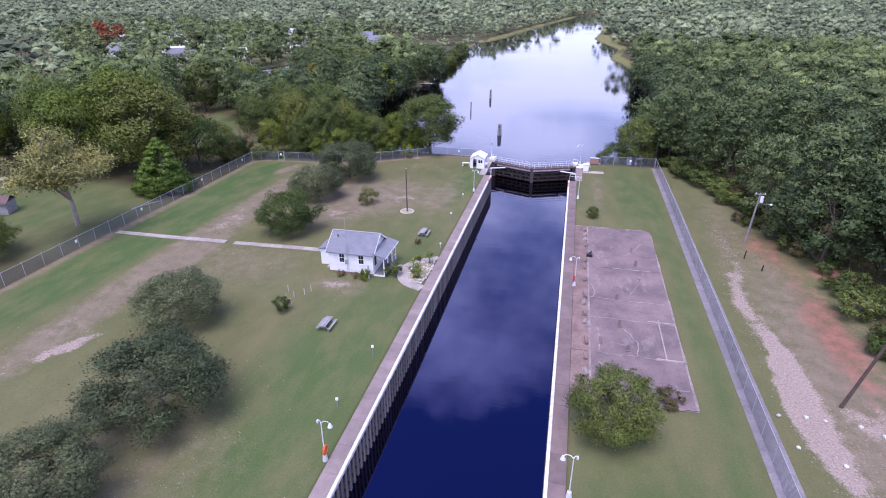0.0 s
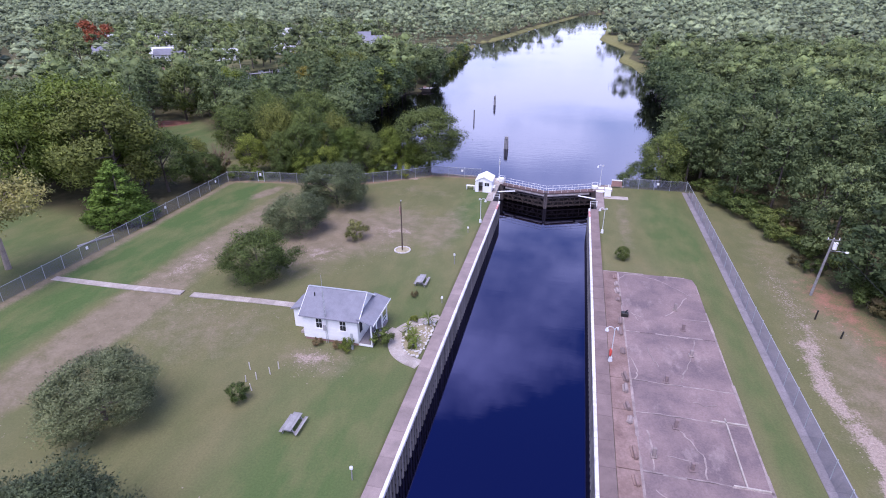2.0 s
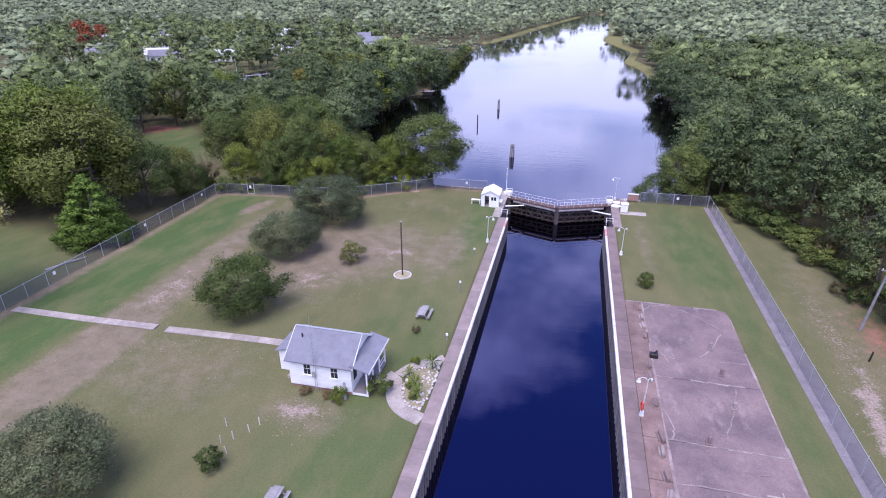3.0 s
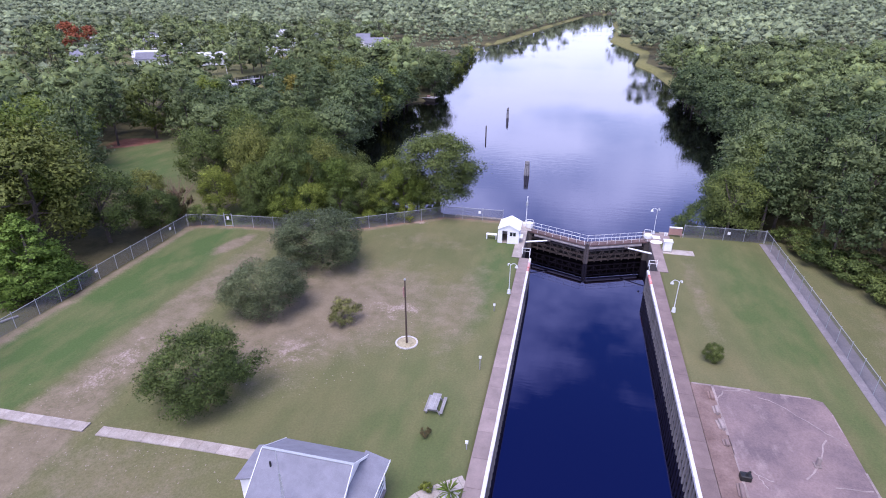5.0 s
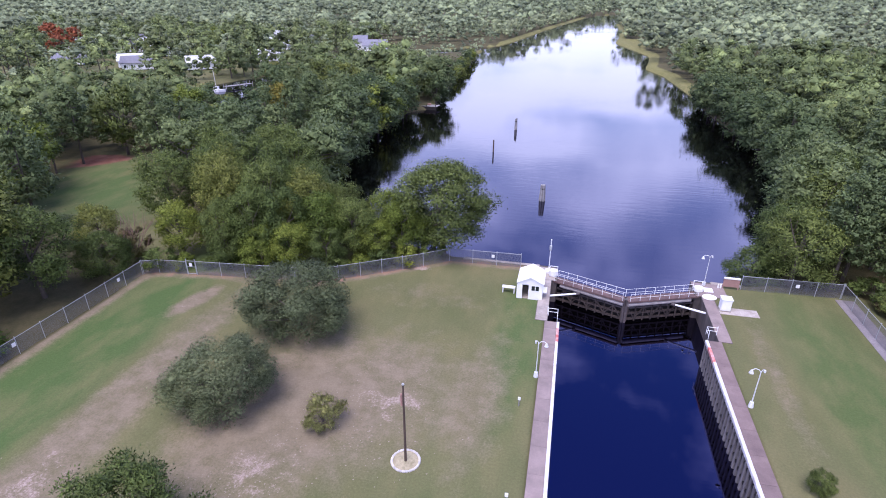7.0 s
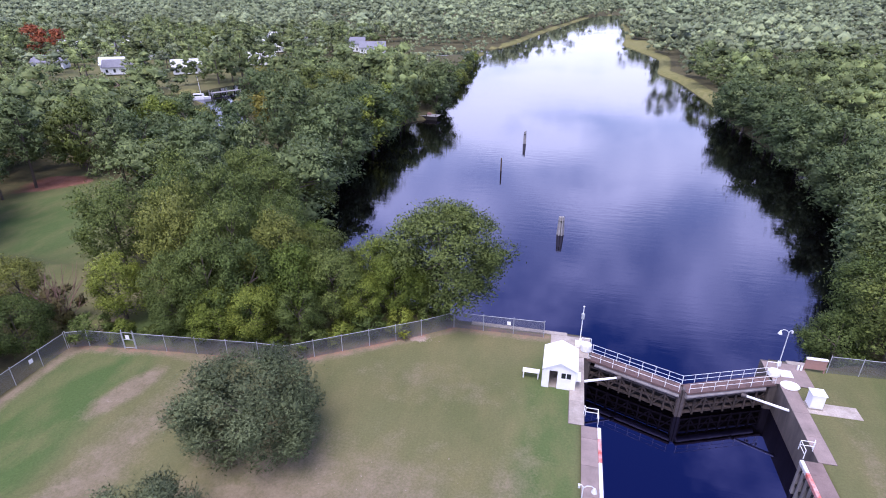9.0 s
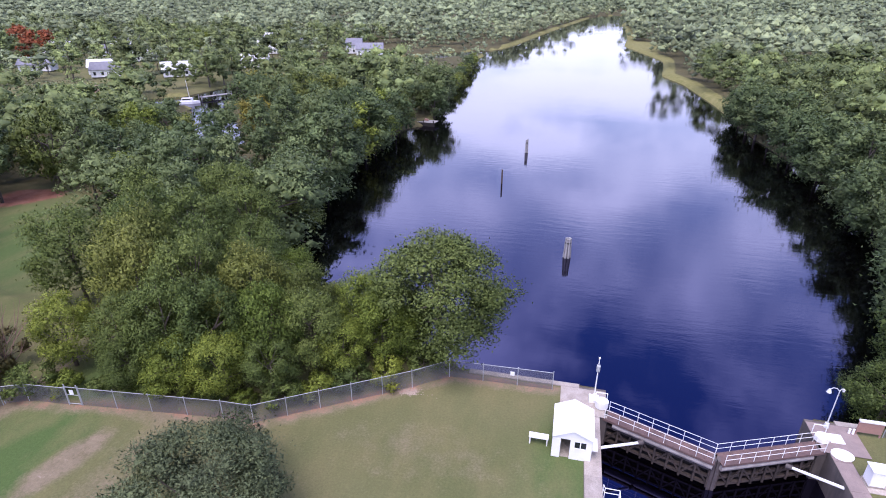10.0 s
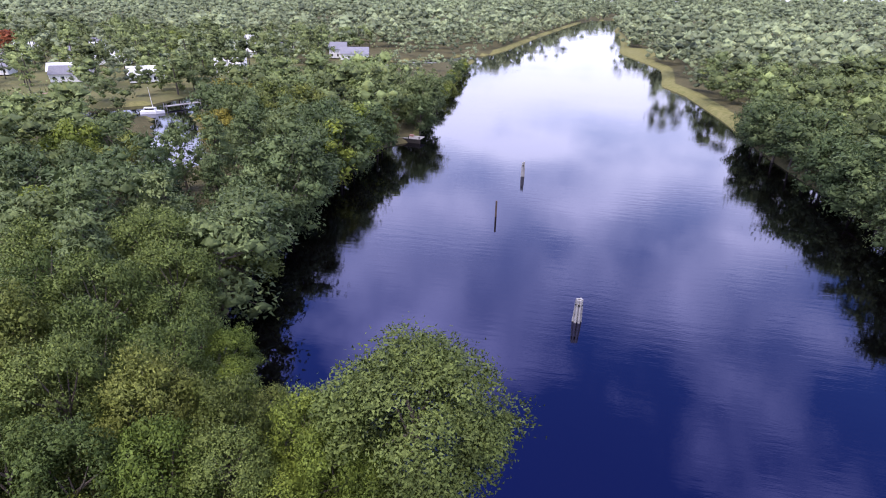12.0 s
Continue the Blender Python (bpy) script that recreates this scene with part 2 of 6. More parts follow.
M = {
    "ground": ground_material(),
    "water": water_material(),
    "wire": wire_material(),
    "concrete": worn("walkway_concrete", (0.27, 0.21, 0.195), (0.16, 0.125, 0.115), 0.5, amount=0.8),
    "pale_concrete": worn("pale_concrete", (0.38, 0.335, 0.3), (0.22, 0.185, 0.155), 0.8, amount=0.75, grain=9.0),
    "litter": worn("dry_litter", (0.3, 0.25, 0.2), (0.2, 0.16, 0.12), 3.0, amount=0.6),
    "east_walk": worn("reddish_walkway", (0.2, 0.145, 0.135), (0.12, 0.085, 0.08), 0.5, amount=0.8),
    "joint": worn("joint_mortar", (0.32, 0.262, 0.245), (0.17, 0.13, 0.125), 1.0, amount=0.9),
    "lamp_grey": worn("pale_grey_paint", (0.62, 0.63, 0.64), (0.4, 0.4, 0.4), 1.5, rough=0.55, amount=0.5, bump=0.04),
    "slab": slab_material(),
    "slab_edge": worn("stained_slab_edge", (0.235, 0.16, 0.14), (0.13, 0.08, 0.066), 0.5, amount=0.95, grain=6.0),
    "asphalt": worn("grey_asphalt", (0.225, 0.2, 0.21), (0.15, 0.135, 0.14), 0.6, amount=0.9, grain=8.0),
    "lock_wall": worn("lock_wall_concrete", (0.14, 0.115, 0.1), (0.05, 0.042, 0.04), 0.6, amount=0.9, stretch=(1, 1, 0.25)),
    "timber": worn("weathered_timber", (0.24, 0.22, 0.215), (0.065, 0.056, 0.054), 1.2, amount=0.8, stretch=(1, 1, 0.2), shift=0.25),
    "gate_timber": worn("dark_gate_timber", (0.062, 0.045, 0.038), (0.022, 0.017, 0.016), 1.2, amount=0.8, shift=0.3),
    "wet_timber": worn("wet_timber", (0.022, 0.018, 0.016), (0.01, 0.009, 0.008), 1.2, amount=0.8, shift=0.25),
    "old_wood": worn("old_grey_wood", (0.3, 0.29, 0.29), (0.16, 0.15, 0.15), 1.5, amount=0.7, shift=0.2),
    "brown_wood": worn("brown_pole_wood", (0.09, 0.06, 0.045), (0.045, 0.03, 0.025), 2.0, amount=0.7),
    "white": worn("white_paint", (0.8, 0.8, 0.8), (0.6, 0.58, 0.56), 1.2, rough=0.55, amount=0.35, bump=0.04, shift=0.03),
    "coping": worn("white_coping_paint", (0.72, 0.7, 0.7), (0.42, 0.38, 0.37), 1.5, rough=0.6, amount=0.8, bump=0.1, shift=0.06),
    "deck": worn("gate_deck", (0.145, 0.088, 0.08), (0.075, 0.05, 0.048), 1.0, amount=0.8),
    "steel": worn("dark_gate_steel", (0.11, 0.09, 0.085), (0.05, 0.04, 0.04), 1.0, rough=0.6, amount=0.8),
    "pale_steel": worn("worn_beam_paint", (0.33, 0.3, 0.29), (0.16, 0.13, 0.12), 0.8, rough=0.6, amount=0.8),
    "galv": plain("galvanised_steel", (0.4, 0.42, 0.44), 0.6, 0.25),
    "shingle": worn("grey_shingle", (0.2, 0.2, 0.235), (0.14, 0.14, 0.17), 1.2, amount=0.7, shift=0.08),
    "glass": plain("window_glass", (0.02, 0.025, 0.03), 0.08),
    "black": plain("black_iron", (0.015, 0.014, 0.013), 0.5),
    "red": plain("red_paint", (0.5, 0.05, 0.03), 0.5),
    "worn_red": worn("worn_red_paint", (0.5, 0.09, 0.07), (0.6, 0.5, 0.48), 1.6, rough=0.6, amount=0.9, bump=0.1),
    "orange": plain("orange_ring", (0.7, 0.12, 0.03), 0.5),
    "brick": plain("brick_red_panel", (0.33, 0.19, 0.16), 0.7),
    "stone": worn("white_stone", (0.55, 0.52, 0.5), (0.35, 0.32, 0.3), 3.0, amount=0.6, shift=0.2),
    "sandy_bed": worn("sandy_bed", (0.36, 0.31, 0.2), (0.17, 0.15, 0.08), 2.5, amount=0.8),
    "bark": worn("bark", (0.1, 0.08, 0.065), (0.045, 0.036, 0.03), 2.0, amount=0.8, stretch=(1, 1, 0.25)),
    "brown_twig": worn("brown_twigs", (0.2, 0.125, 0.095), (0.1, 0.06, 0.05), 2.0, amount=0.7),
    "pale_bark": worn("pale_bark", (0.3, 0.25, 0.21), (0.16, 0.13, 0.11), 2.0, amount=0.7),
    "leaf_dark": foliage("dark_evergreen_leaves", (0.09, 0.112, 0.05), (0.185, 0.215, 0.105), (0.18, 0.19, 0.075), 0.06, spread=(0.88, 1.3)),
    "leaf_green": foliage("broad_green_leaves", (0.084, 0.116, 0.029), (0.17, 0.214, 0.054), (0.21, 0.22, 0.048), 0.09, spread=(0.88, 1.3)),
    "leaf_bright": foliage("bright_green_leaves", (0.112, 0.152, 0.021), (0.212, 0.258, 0.044), (0.25, 0.262, 0.045), 0.14, spread=(0.88, 1.3)),
    "leaf_shore": foliage("full_green_leaves", (0.1, 0.13, 0.03), (0.19, 0.225, 0.06), (0.22, 0.23, 0.05), 0.08, spread=(0.88, 1.3)),
    # the broad green leaf turned bluer, with the haze of distance in its colour
    "leaf_mid_haze": foliage("hazed_woodland_leaves", (0.08, 0.113, 0.041), (0.156, 0.205, 0.08), (0.19, 0.205, 0.058), 0.08, spread=(0.95, 1.2)),
    "leaf_cedar": foliage("fresh_green_conifer_needles", (0.08, 0.14, 0.02), (0.15, 0.24, 0.04), (0.17, 0.24, 0.04), 0.1, spread=(0.88, 1.3)),
    "leaf_olive": foliage("olive_autumn_leaves", (0.104, 0.126, 0.026), (0.19, 0.216, 0.051), (0.232, 0.214, 0.053), 0.14, spread=(0.88, 1.3)),
    "leaf_pine": foliage("pine_needles", (0.086, 0.12, 0.046), (0.164, 0.211, 0.082), (0.19, 0.21, 0.07), 0.06),
    "leaf_pale": foliage("thin_pale_leaves", (0.178, 0.184, 0.060), (0.305, 0.300, 0.103), (0.315, 0.274, 0.103), 0.2, spread=(0.88, 1.3)),
    "leaf_gold": foliage("golden_leaves", (0.158, 0.148, 0.026), (0.283, 0.253, 0.047), (0.305, 0.211, 0.043), 0.15, spread=(0.88, 1.3)),
    "leaf_rust": foliage("brownish_leaves", (0.13, 0.095, 0.045), (0.24, 0.18, 0.085), (0.2, 0.19, 0.07), 0.2),
    "leaf_red": foliage("rust_red_leaves", (0.24, 0.06, 0.03), (0.4, 0.12, 0.06), (0.32, 0.14, 0.06), 0.1),
    # far leaves paler than real foliage: distance haze put into the colour
    "leaf_far_haze": foliage("hazed_far_leaves", (0.187, 0.228, 0.128), (0.28, 0.33, 0.186), (0.32, 0.34, 0.15), 0.12),
}

# ---------------------------------------------------------------- mesh helpers


def box(bm, x0, x1, y0, y1, z0, z1):
    vs = [bm.verts.new((x, y, z)) for z in (z0, z1) for y in (y0, y1) for x in (x0, x1)]
    for f in ((0, 2, 3, 1), (4, 5, 7, 6), (0, 1, 5, 4), (2, 6, 7, 3), (0, 4, 6, 2), (1, 3, 7, 5)):
        bm.faces.new([vs[i] for i in f])
    return vs


def rod(bm, a, b, r0, r1=None, n=8, cap=True):
    """A round bar from a to b."""
    a, b = Vector(a), Vector(b)
    r1 = r0 if r1 is None else r1
    d = (b - a).normalized()
    u = d.orthogonal().normalized()
    v = d.cross(u)
    rings = []
    for p, r in ((a, r0), (b, r1)):
        rings.append([bm.verts.new(p + (u * math.cos(k * math.tau / n) + v * math.sin(k * math.tau / n)) * r) for k in range(n)])
    for k in range(n):
        bm.faces.new((rings[0][k], rings[0][(k + 1) % n], rings[1][(k + 1) % n], rings[1][k]))
    if cap:
        bm.faces.new(rings[0][::-1])
        bm.faces.new(rings[1])


def beam(bm, a, b, w, h):
    """A square bar from a to b, w wide and h deep."""
    a, b = Vector(a), Vector(b)
    d = (b - a).normalized()
    side = d.cross(Vector((0, 0, 1)))
    side = side.normalized() if side.length > 1e-4 else Vector((1, 0, 0))
    up = side.cross(d)
    vs = [bm.verts.new(p + side * sx * w / 2 + up * sz * h / 2) for p in (a, b) for sz in (-1, 1) for sx in (-1, 1)]
    for f in ((0, 1, 3, 2), (4, 6, 7, 5), (0, 4, 5, 1), (2, 3, 7, 6), (0, 2, 6, 4), (1, 5, 7, 3)):
        bm.faces.new([vs[i] for i in f])


def prism(bm, ring, z0, z1):
    lo = [bm.verts.new((x, y, z0)) for x, y in ring]
    hi = [bm.verts.new((x, y, z1)) for x, y in ring]
    k = len(ring)
    for i in range(k):
        bm.faces.new((lo[i], lo[(i + 1) % k], hi[(i + 1) % k], hi[i]))
    bm.faces.new(lo[::-1])
    bm.faces.new(hi)


def ball(bm, c, r, squash=1.0, sub=1, jitter=0.0, rng=random):
    res = bmesh.ops.create_icosphere(bm, subdivisions=sub, radius=1.0)
    for v in res["verts"]:
        k = 1 + rng.uniform(-jitter, jitter)
        v.co = Vector((v.co.x * r * k, v.co.y * r * k, v.co.z * r * squash * k)) + Vector(c)


def bevel(bm, width=0.02, seg=1):
    bmesh.ops.bevel(bm, geom=list(bm.edges), offset=width, segments=seg, affect="EDGES")


def mesh_of(name, bm, material, smooth=False):
    me = bpy.data.meshes.new(name)
    bmesh.ops.recalc_face_normals(bm, faces=bm.faces)
    bm.to_mesh(me)
    bm.free()
    me.materials.append(M[material])
    if smooth:
        me.shade_smooth()
    return me


def part(name, bm, material, parent, label="", smooth=False):
    me = bm if isinstance(bm, bpy.types.Mesh) else mesh_of(name, bm, material, smooth)
    ob = new(name, me)
    ob.parent = parent
    if label:
        tagged(ob, label)
    return ob


def thing(name, place, label, category, group="", kind="", turn=0.0):
    ob = new(name)
    ob.empty_display_size = 0.3
    ob.matrix_world = pose(*place, 0, 0, turn)
    return tagged(ob, label, category, group, kind)


def arrays_mesh(name, verts, quads, material):
    me = bpy.data.meshes.new(name)
    nv, nf = len(verts), len(quads)
    me.vertices.add(nv)
    me.vertices.foreach_set("co", np.asarray(verts, np.float32).ravel())
    me.loops.add(nf * 4)
    me.loops.foreach_set("vertex_index", np.asarray(quads, np.int32).ravel())
    me.polygons.add(nf)
    me.polygons.foreach_set("loop_start", np.arange(0, nf * 4, 4, dtype=np.int32))
    me.update(calc_edges=True)
    me.validate()
    me.materials.append(M[material])
    return me


# ---------------------------------------------------------------- ground and water
FAR_FENCE = [(-62.0, 101.0), (-54.9, 102.4), (-41.5, 103.8), (-38.6, 103.9), (-26.4, 111.6), (-23.3, 114.0), (-13.4, 114.3)]

LEFT_SHORE = [(116, -21), (121, -24), (126, -38), (131, -49), (138, -55.5), (150, -59), (165, -61), (190, -63), (214, -63), (229, -62),
              (233, -57), (240, -56), (252, -58), (275, -60), (351, -66), (392, -69), (433, -72), (480, -68), (524, -60),
              (678, -44), (800, -28), (1000, -2), (1100, 18), (1180, 70), (1260, 160)]
RIGHT_SHORE = [(116, 13), (121, 19), (130, 25.5), (140, 30.5), (152, 34.5), (172, 38.5), (200, 40.5), (219, 38), (245, 36), (289, 36), (340, 33), (367, 27), (400, 32), (434, 36),
               (470, 30), (530, 20), (600, 27), (700, 33), (813, 35), (950, 50), (1040, 80), (1120, 150), (1180, 220)]
CREEK = [(-62, 470), (-84, 452), (-100, 425), (-122, 396), (-136, 340), (-146, 285), (-150, 258), (-168, 240), (-190, 228), (-216, 214), (-260, 200)]
INLET = [(-152, 260), (-131, 234), (-104, 199)]
RIVER = [(x, y) for y, x in LEFT_SHORE] + [(x, y) for y, x in reversed(RIGHT_SHORE)]


def inside_depth(px, py, ring):
    """Signed distance of points to a closed ring: positive inside."""
    ax = np.array([p[0] for p in ring], float)
    ay = np.array([p[1] for p in ring], float)
    bx, by = np.roll(ax, -1), np.roll(ay, -1)
    best = np.full(px.shape, 1e9)
    inn = np.zeros(px.shape, bool)
    for x0, y0, x1, y1 in zip(ax, ay, bx, by):
        dx, dy = x1 - x0, y1 - y0
        t = np.clip(((px - x0) * dx + (py - y0) * dy) / (dx * dx + dy * dy + 1e-9), 0, 1)
        best = np.minimum(best, np.hypot(px - x0 - t * dx, py - y0 - t * dy))
        cross = ((y0 > py) != (y1 > py)) & (px < (x1 - x0) * (py - y0) / (y1 - y0 + 1e-12) + x0)
        inn ^= cross
    return np.where(inn, best, -best)


def line_distance(px, py, line):
    best = np.full(px.shape, 1e9)
    for (x0, y0), (x1, y1) in zip(line[:-1], line[1:]):
        dx, dy = x1 - x0, y1 - y0
        t = np.clip(((px - x0) * dx + (py - y0) * dy) / (dx * dx + dy * dy), 0, 1)
        best = np.minimum(best, np.hypot(px - x0 - t * dx, py - y0 - t * dy))
    return best


def water_depth(px, py):
    wet = np.maximum(inside_depth(px, py, RIVER), 11.0 - line_distance(px, py, CREEK))
    return np.maximum(wet, 5.5 - line_distance(px, py, INLET))


def smooth(a, b, v):
    t = np.clip((v - a) / (b - a), 0, 1)
    return t * t * (3 - 2 * t)


def ground_height(px, py):
    px, py = np.asarray(px, float), np.asarray(py, float)
    low = smooth(115.4, 121.0, py) * -1.7
    low = np.where((px < -64) | (px > 29), np.minimum(low, smooth(100, 150, py) * -1.7), low)
    h = low + 0.12 * np.sin(px * 0.11) * np.sin(py * 0.09) * (py < 112)
    wd = water_depth(px, py)
    h = np.where(wd > -3.0, h + (-6.0 - h) * smooth(-2.5, 3.0, wd), h)
    flat = (np.abs(px) < 28) & (py < 116)
    h = np.where(flat, 0.0, h)
    pit = (np.abs(px) < 9.25) & (py > -14) & (py < 118)
    return np.where(pit, -6.5, h)


def axis(fine0, fine1, step, far0, far1, grow=1.12, extra=()):
    vals = list(np.arange(fine0, fine1 + 1e-6, step)) + list(extra)
    d, v = step, fine1
    while v < far1:
        d = min(d * grow, 60)
        v += d
        vals.append(v)
    d, v = step, fine0
    while v > far0:
        d = min(d * grow, 60)
        v -= d
        vals.append(v)
    vals = np.array(sorted(vals))
    return vals[np.r_[True, np.diff(vals) > 0.02]]


gx = axis(-66.0, 44.0, 0.95, -2500, 2500, 1.06, (-9.3, -9.2, 9.2, 9.3))
gy = axis(12.0, 122.0, 0.95, -400, 4000, 1.035, (115.3, 115.45))
GX, GY = np.meshgrid(gx, gy)
gpx, gpy = GX.ravel(), GY.ravel()
gz = ground_height(gpx, gpy)
nx, ny = len(gx), len(gy)
ii = np.arange((ny - 1) * (nx - 1))
r0 = (ii // (nx - 1)) * nx + ii % (nx - 1)
g_me = arrays_mesh("ground", np.c_[gpx, gpy, gz], np.c_[r0, r0 + 1, r0 + nx + 1, r0 + nx], "ground")
g_me.shade_smooth()


def blob(cx, cy, rx, ry, soft=0.5, turn=0.0):
    a = radians(turn)
    dx, dy = gpx - cx, gpy - cy
    u, v = dx * math.cos(a) + dy * math.sin(a), -dx * math.sin(a) + dy * math.cos(a)
    return 1 - smooth(1 - soft, 1 + soft, np.hypot(u / rx, v / ry))


wd = water_depth(gpx, gpy)
in_yard = (gpx > -62) & (gpx < 26.7) & (gpy < 115)
TRACK = [(33.5, 10), (31.5, 28), (29.8, 37), (30.6, 48), (29.2, 58), (31.0, 68), (31.6, 76), (32.2, 84)]
track_d = line_distance(gpx, gpy, TRACK)
EAST_EDGE = ((0, 42), (30, 40), (44, 39.5), (50, 42), (60, 45), (66, 46), (72, 42), (80, 38), (92, 37), (107, 32.5), (117, 29))
edge_x = np.interp(gpy, [p[0] for p in EAST_EDGE], [p[1] for p in EAST_EDGE])
lush = np.clip(blob(-55.8, 70, 5.6, 44, 0.3) + 0.8 * blob(-12, 98, 3, 14) + 0.5 * blob(-15, 45, 6, 30) + 0.7 * blob(20, 95, 4, 18)
               + 0.6 * blob(16, 15, 10, 14) + 0.6 * blob(23, 50, 1.3, 40) + 0.7 * blob(-85, 65, 20, 14, 0.8) + 0.9 * blob(-98, 132, 12, 20, 0.6, 35)
               + 0.4 * blob(-14, 25, 7, 20), 0, 1)
dry = np.clip(0.72 * blob(-46.3, 58, 3.5, 42, 0.35) + 0.72 * blob(-24.5, 86, 8, 9, 0.8) + 0.5 * blob(-32, 75, 7, 9, 0.8) + 0.5 * blob(-35, 86, 5, 12, 0.8)
              + 0.45 * blob(-36, 54, 10, 7, 0.8) + 0.5 * blob(-19.5, 51, 4, 3, 0.7) + 0.42 * blob(13.4, 97, 1.3, 14, 0.8) + 0.4 * blob(-25, 22, 10, 6, 0.8)
              + 0.85 * blob(-61.3, 70, 1.0, 50, 0.4) + 0.4 * blob(33, 60, 5, 45, 0.5) + 0.5 * blob(37, 40, 6, 24, 0.7) + 0.8 * (1 - smooth(0.2, 1.6, line_distance(gpx, gpy, FAR_FENCE)))
              + 0.5 * blob(-30, 8, 14, 8, 0.8) + 0.35 * blob(-24, 104, 8, 3, 0.8) + 0.85 * blob(-51, 96.4, 1.5, 4.2, 0.4, -16) + 0.45 * blob(-14, 88, 2.5, 12, 0.8), 0, 1)
sand = np.clip(0.72 * blob(-43.0, 31.5, 1.3, 3.6, 0.6, -25) + 0.45 * blob(-46.5, 35, 2.0, 3, 0.7) + 0.55 * blob(-47, 23, 3, 5, 0.7) + 0.75 * blob(-26.5, 111.0, 1.3, 0.8)
               + 0.34 * blob(-51, 96.2, 1.0, 2.8, 0.5, -16) + 0.45 * blob(-46, 68, 2.2, 7, 0.7) + 0.6 * blob(30.6, 40, 1.6, 8, 0.6) + 0.62 * (1 - smooth(0.2, 2.6, track_d)) * smooth(5, 30, 90 - gpy)
               + 0.5 * blob(-20, 51, 3, 1.4) + 0.42 * blob(-22, 84, 4, 3) + 0.5 * blob(35.5, 38, 3, 3) + 0.4 * blob(-30, 75, 4, 4), 0, 1)
clay = np.clip(0.58 * blob(37.4, 52, 3, 13, 0.9, -2) + 0.5 * blob(36.5, 76, 4, 8, 0.95) + 0.7 * blob(45, 68, 4, 5, 0.6) + 1.1 * blob(-119, 148, 11, 5, 0.4, 30) + 0.42 * (1 - smooth(0.2, 1.5, line_distance(gpx, gpy, FAR_FENCE))), 0, 1)
clear_w = np.maximum.reduce([blob(-84, 62, 24, 18, 0.4), blob(-98, 132, 12, 26, 0.4, 38), 1 - smooth(4, 9, line_distance(gpx, gpy, [(-62, 104), (-113, 152)])), blob(-128, 402, 22, 12, 0.3), blob(-230, 320, 100, 90, 0.3) * 0.7])
wood = np.where(in_yard, 0, 1.0)
wood = np.where((gpx > 26.0) & (gpx < edge_x) & (gpy < 116), 0, wood)
wood = np.clip(wood - clear_w, 0, 1)
marsh = np.clip((smooth(-9, -3, wd) + blob(36, 520, 14, 42, 0.3)) * (gpx > 15) * (gpy > 258) + smooth(-8, -3, wd) * (gpx < 0) * (gpx > -90) * (gpy > 495) + 0.7 * smooth(-4, -1, wd) * (gpx < 0) * (gpy > 240), 0, 1)
for key, cols in (("cover", (dry, lush, sand)), ("soil", (wood, clay, marsh))):
    at = g_me.attributes.new(key, "FLOAT_COLOR", "POINT")
    at.data.foreach_set("color", np.c_[cols[0], cols[1], cols[2], np.ones(len(gpx))].astype(np.float32).ravel())
ground = tagged(new("ground", g_me), "mown lawn with bare earth patches and woodland floor", "ground", kind="structure")

bm = bmesh.new()
wq = [bm.verts.new(p) for p in ((-420, -16, WATER_Z), (420, -16, WATER_Z), (420, 1500, WATER_Z), (-420, 1500, WATER_Z))]
bm.faces.new(wq)
tagged(new("water", mesh_of("water", bm, "water")), "still dark blue canal and river water", "water", kind="structure")

# ---------------------------------------------------------------- the lock


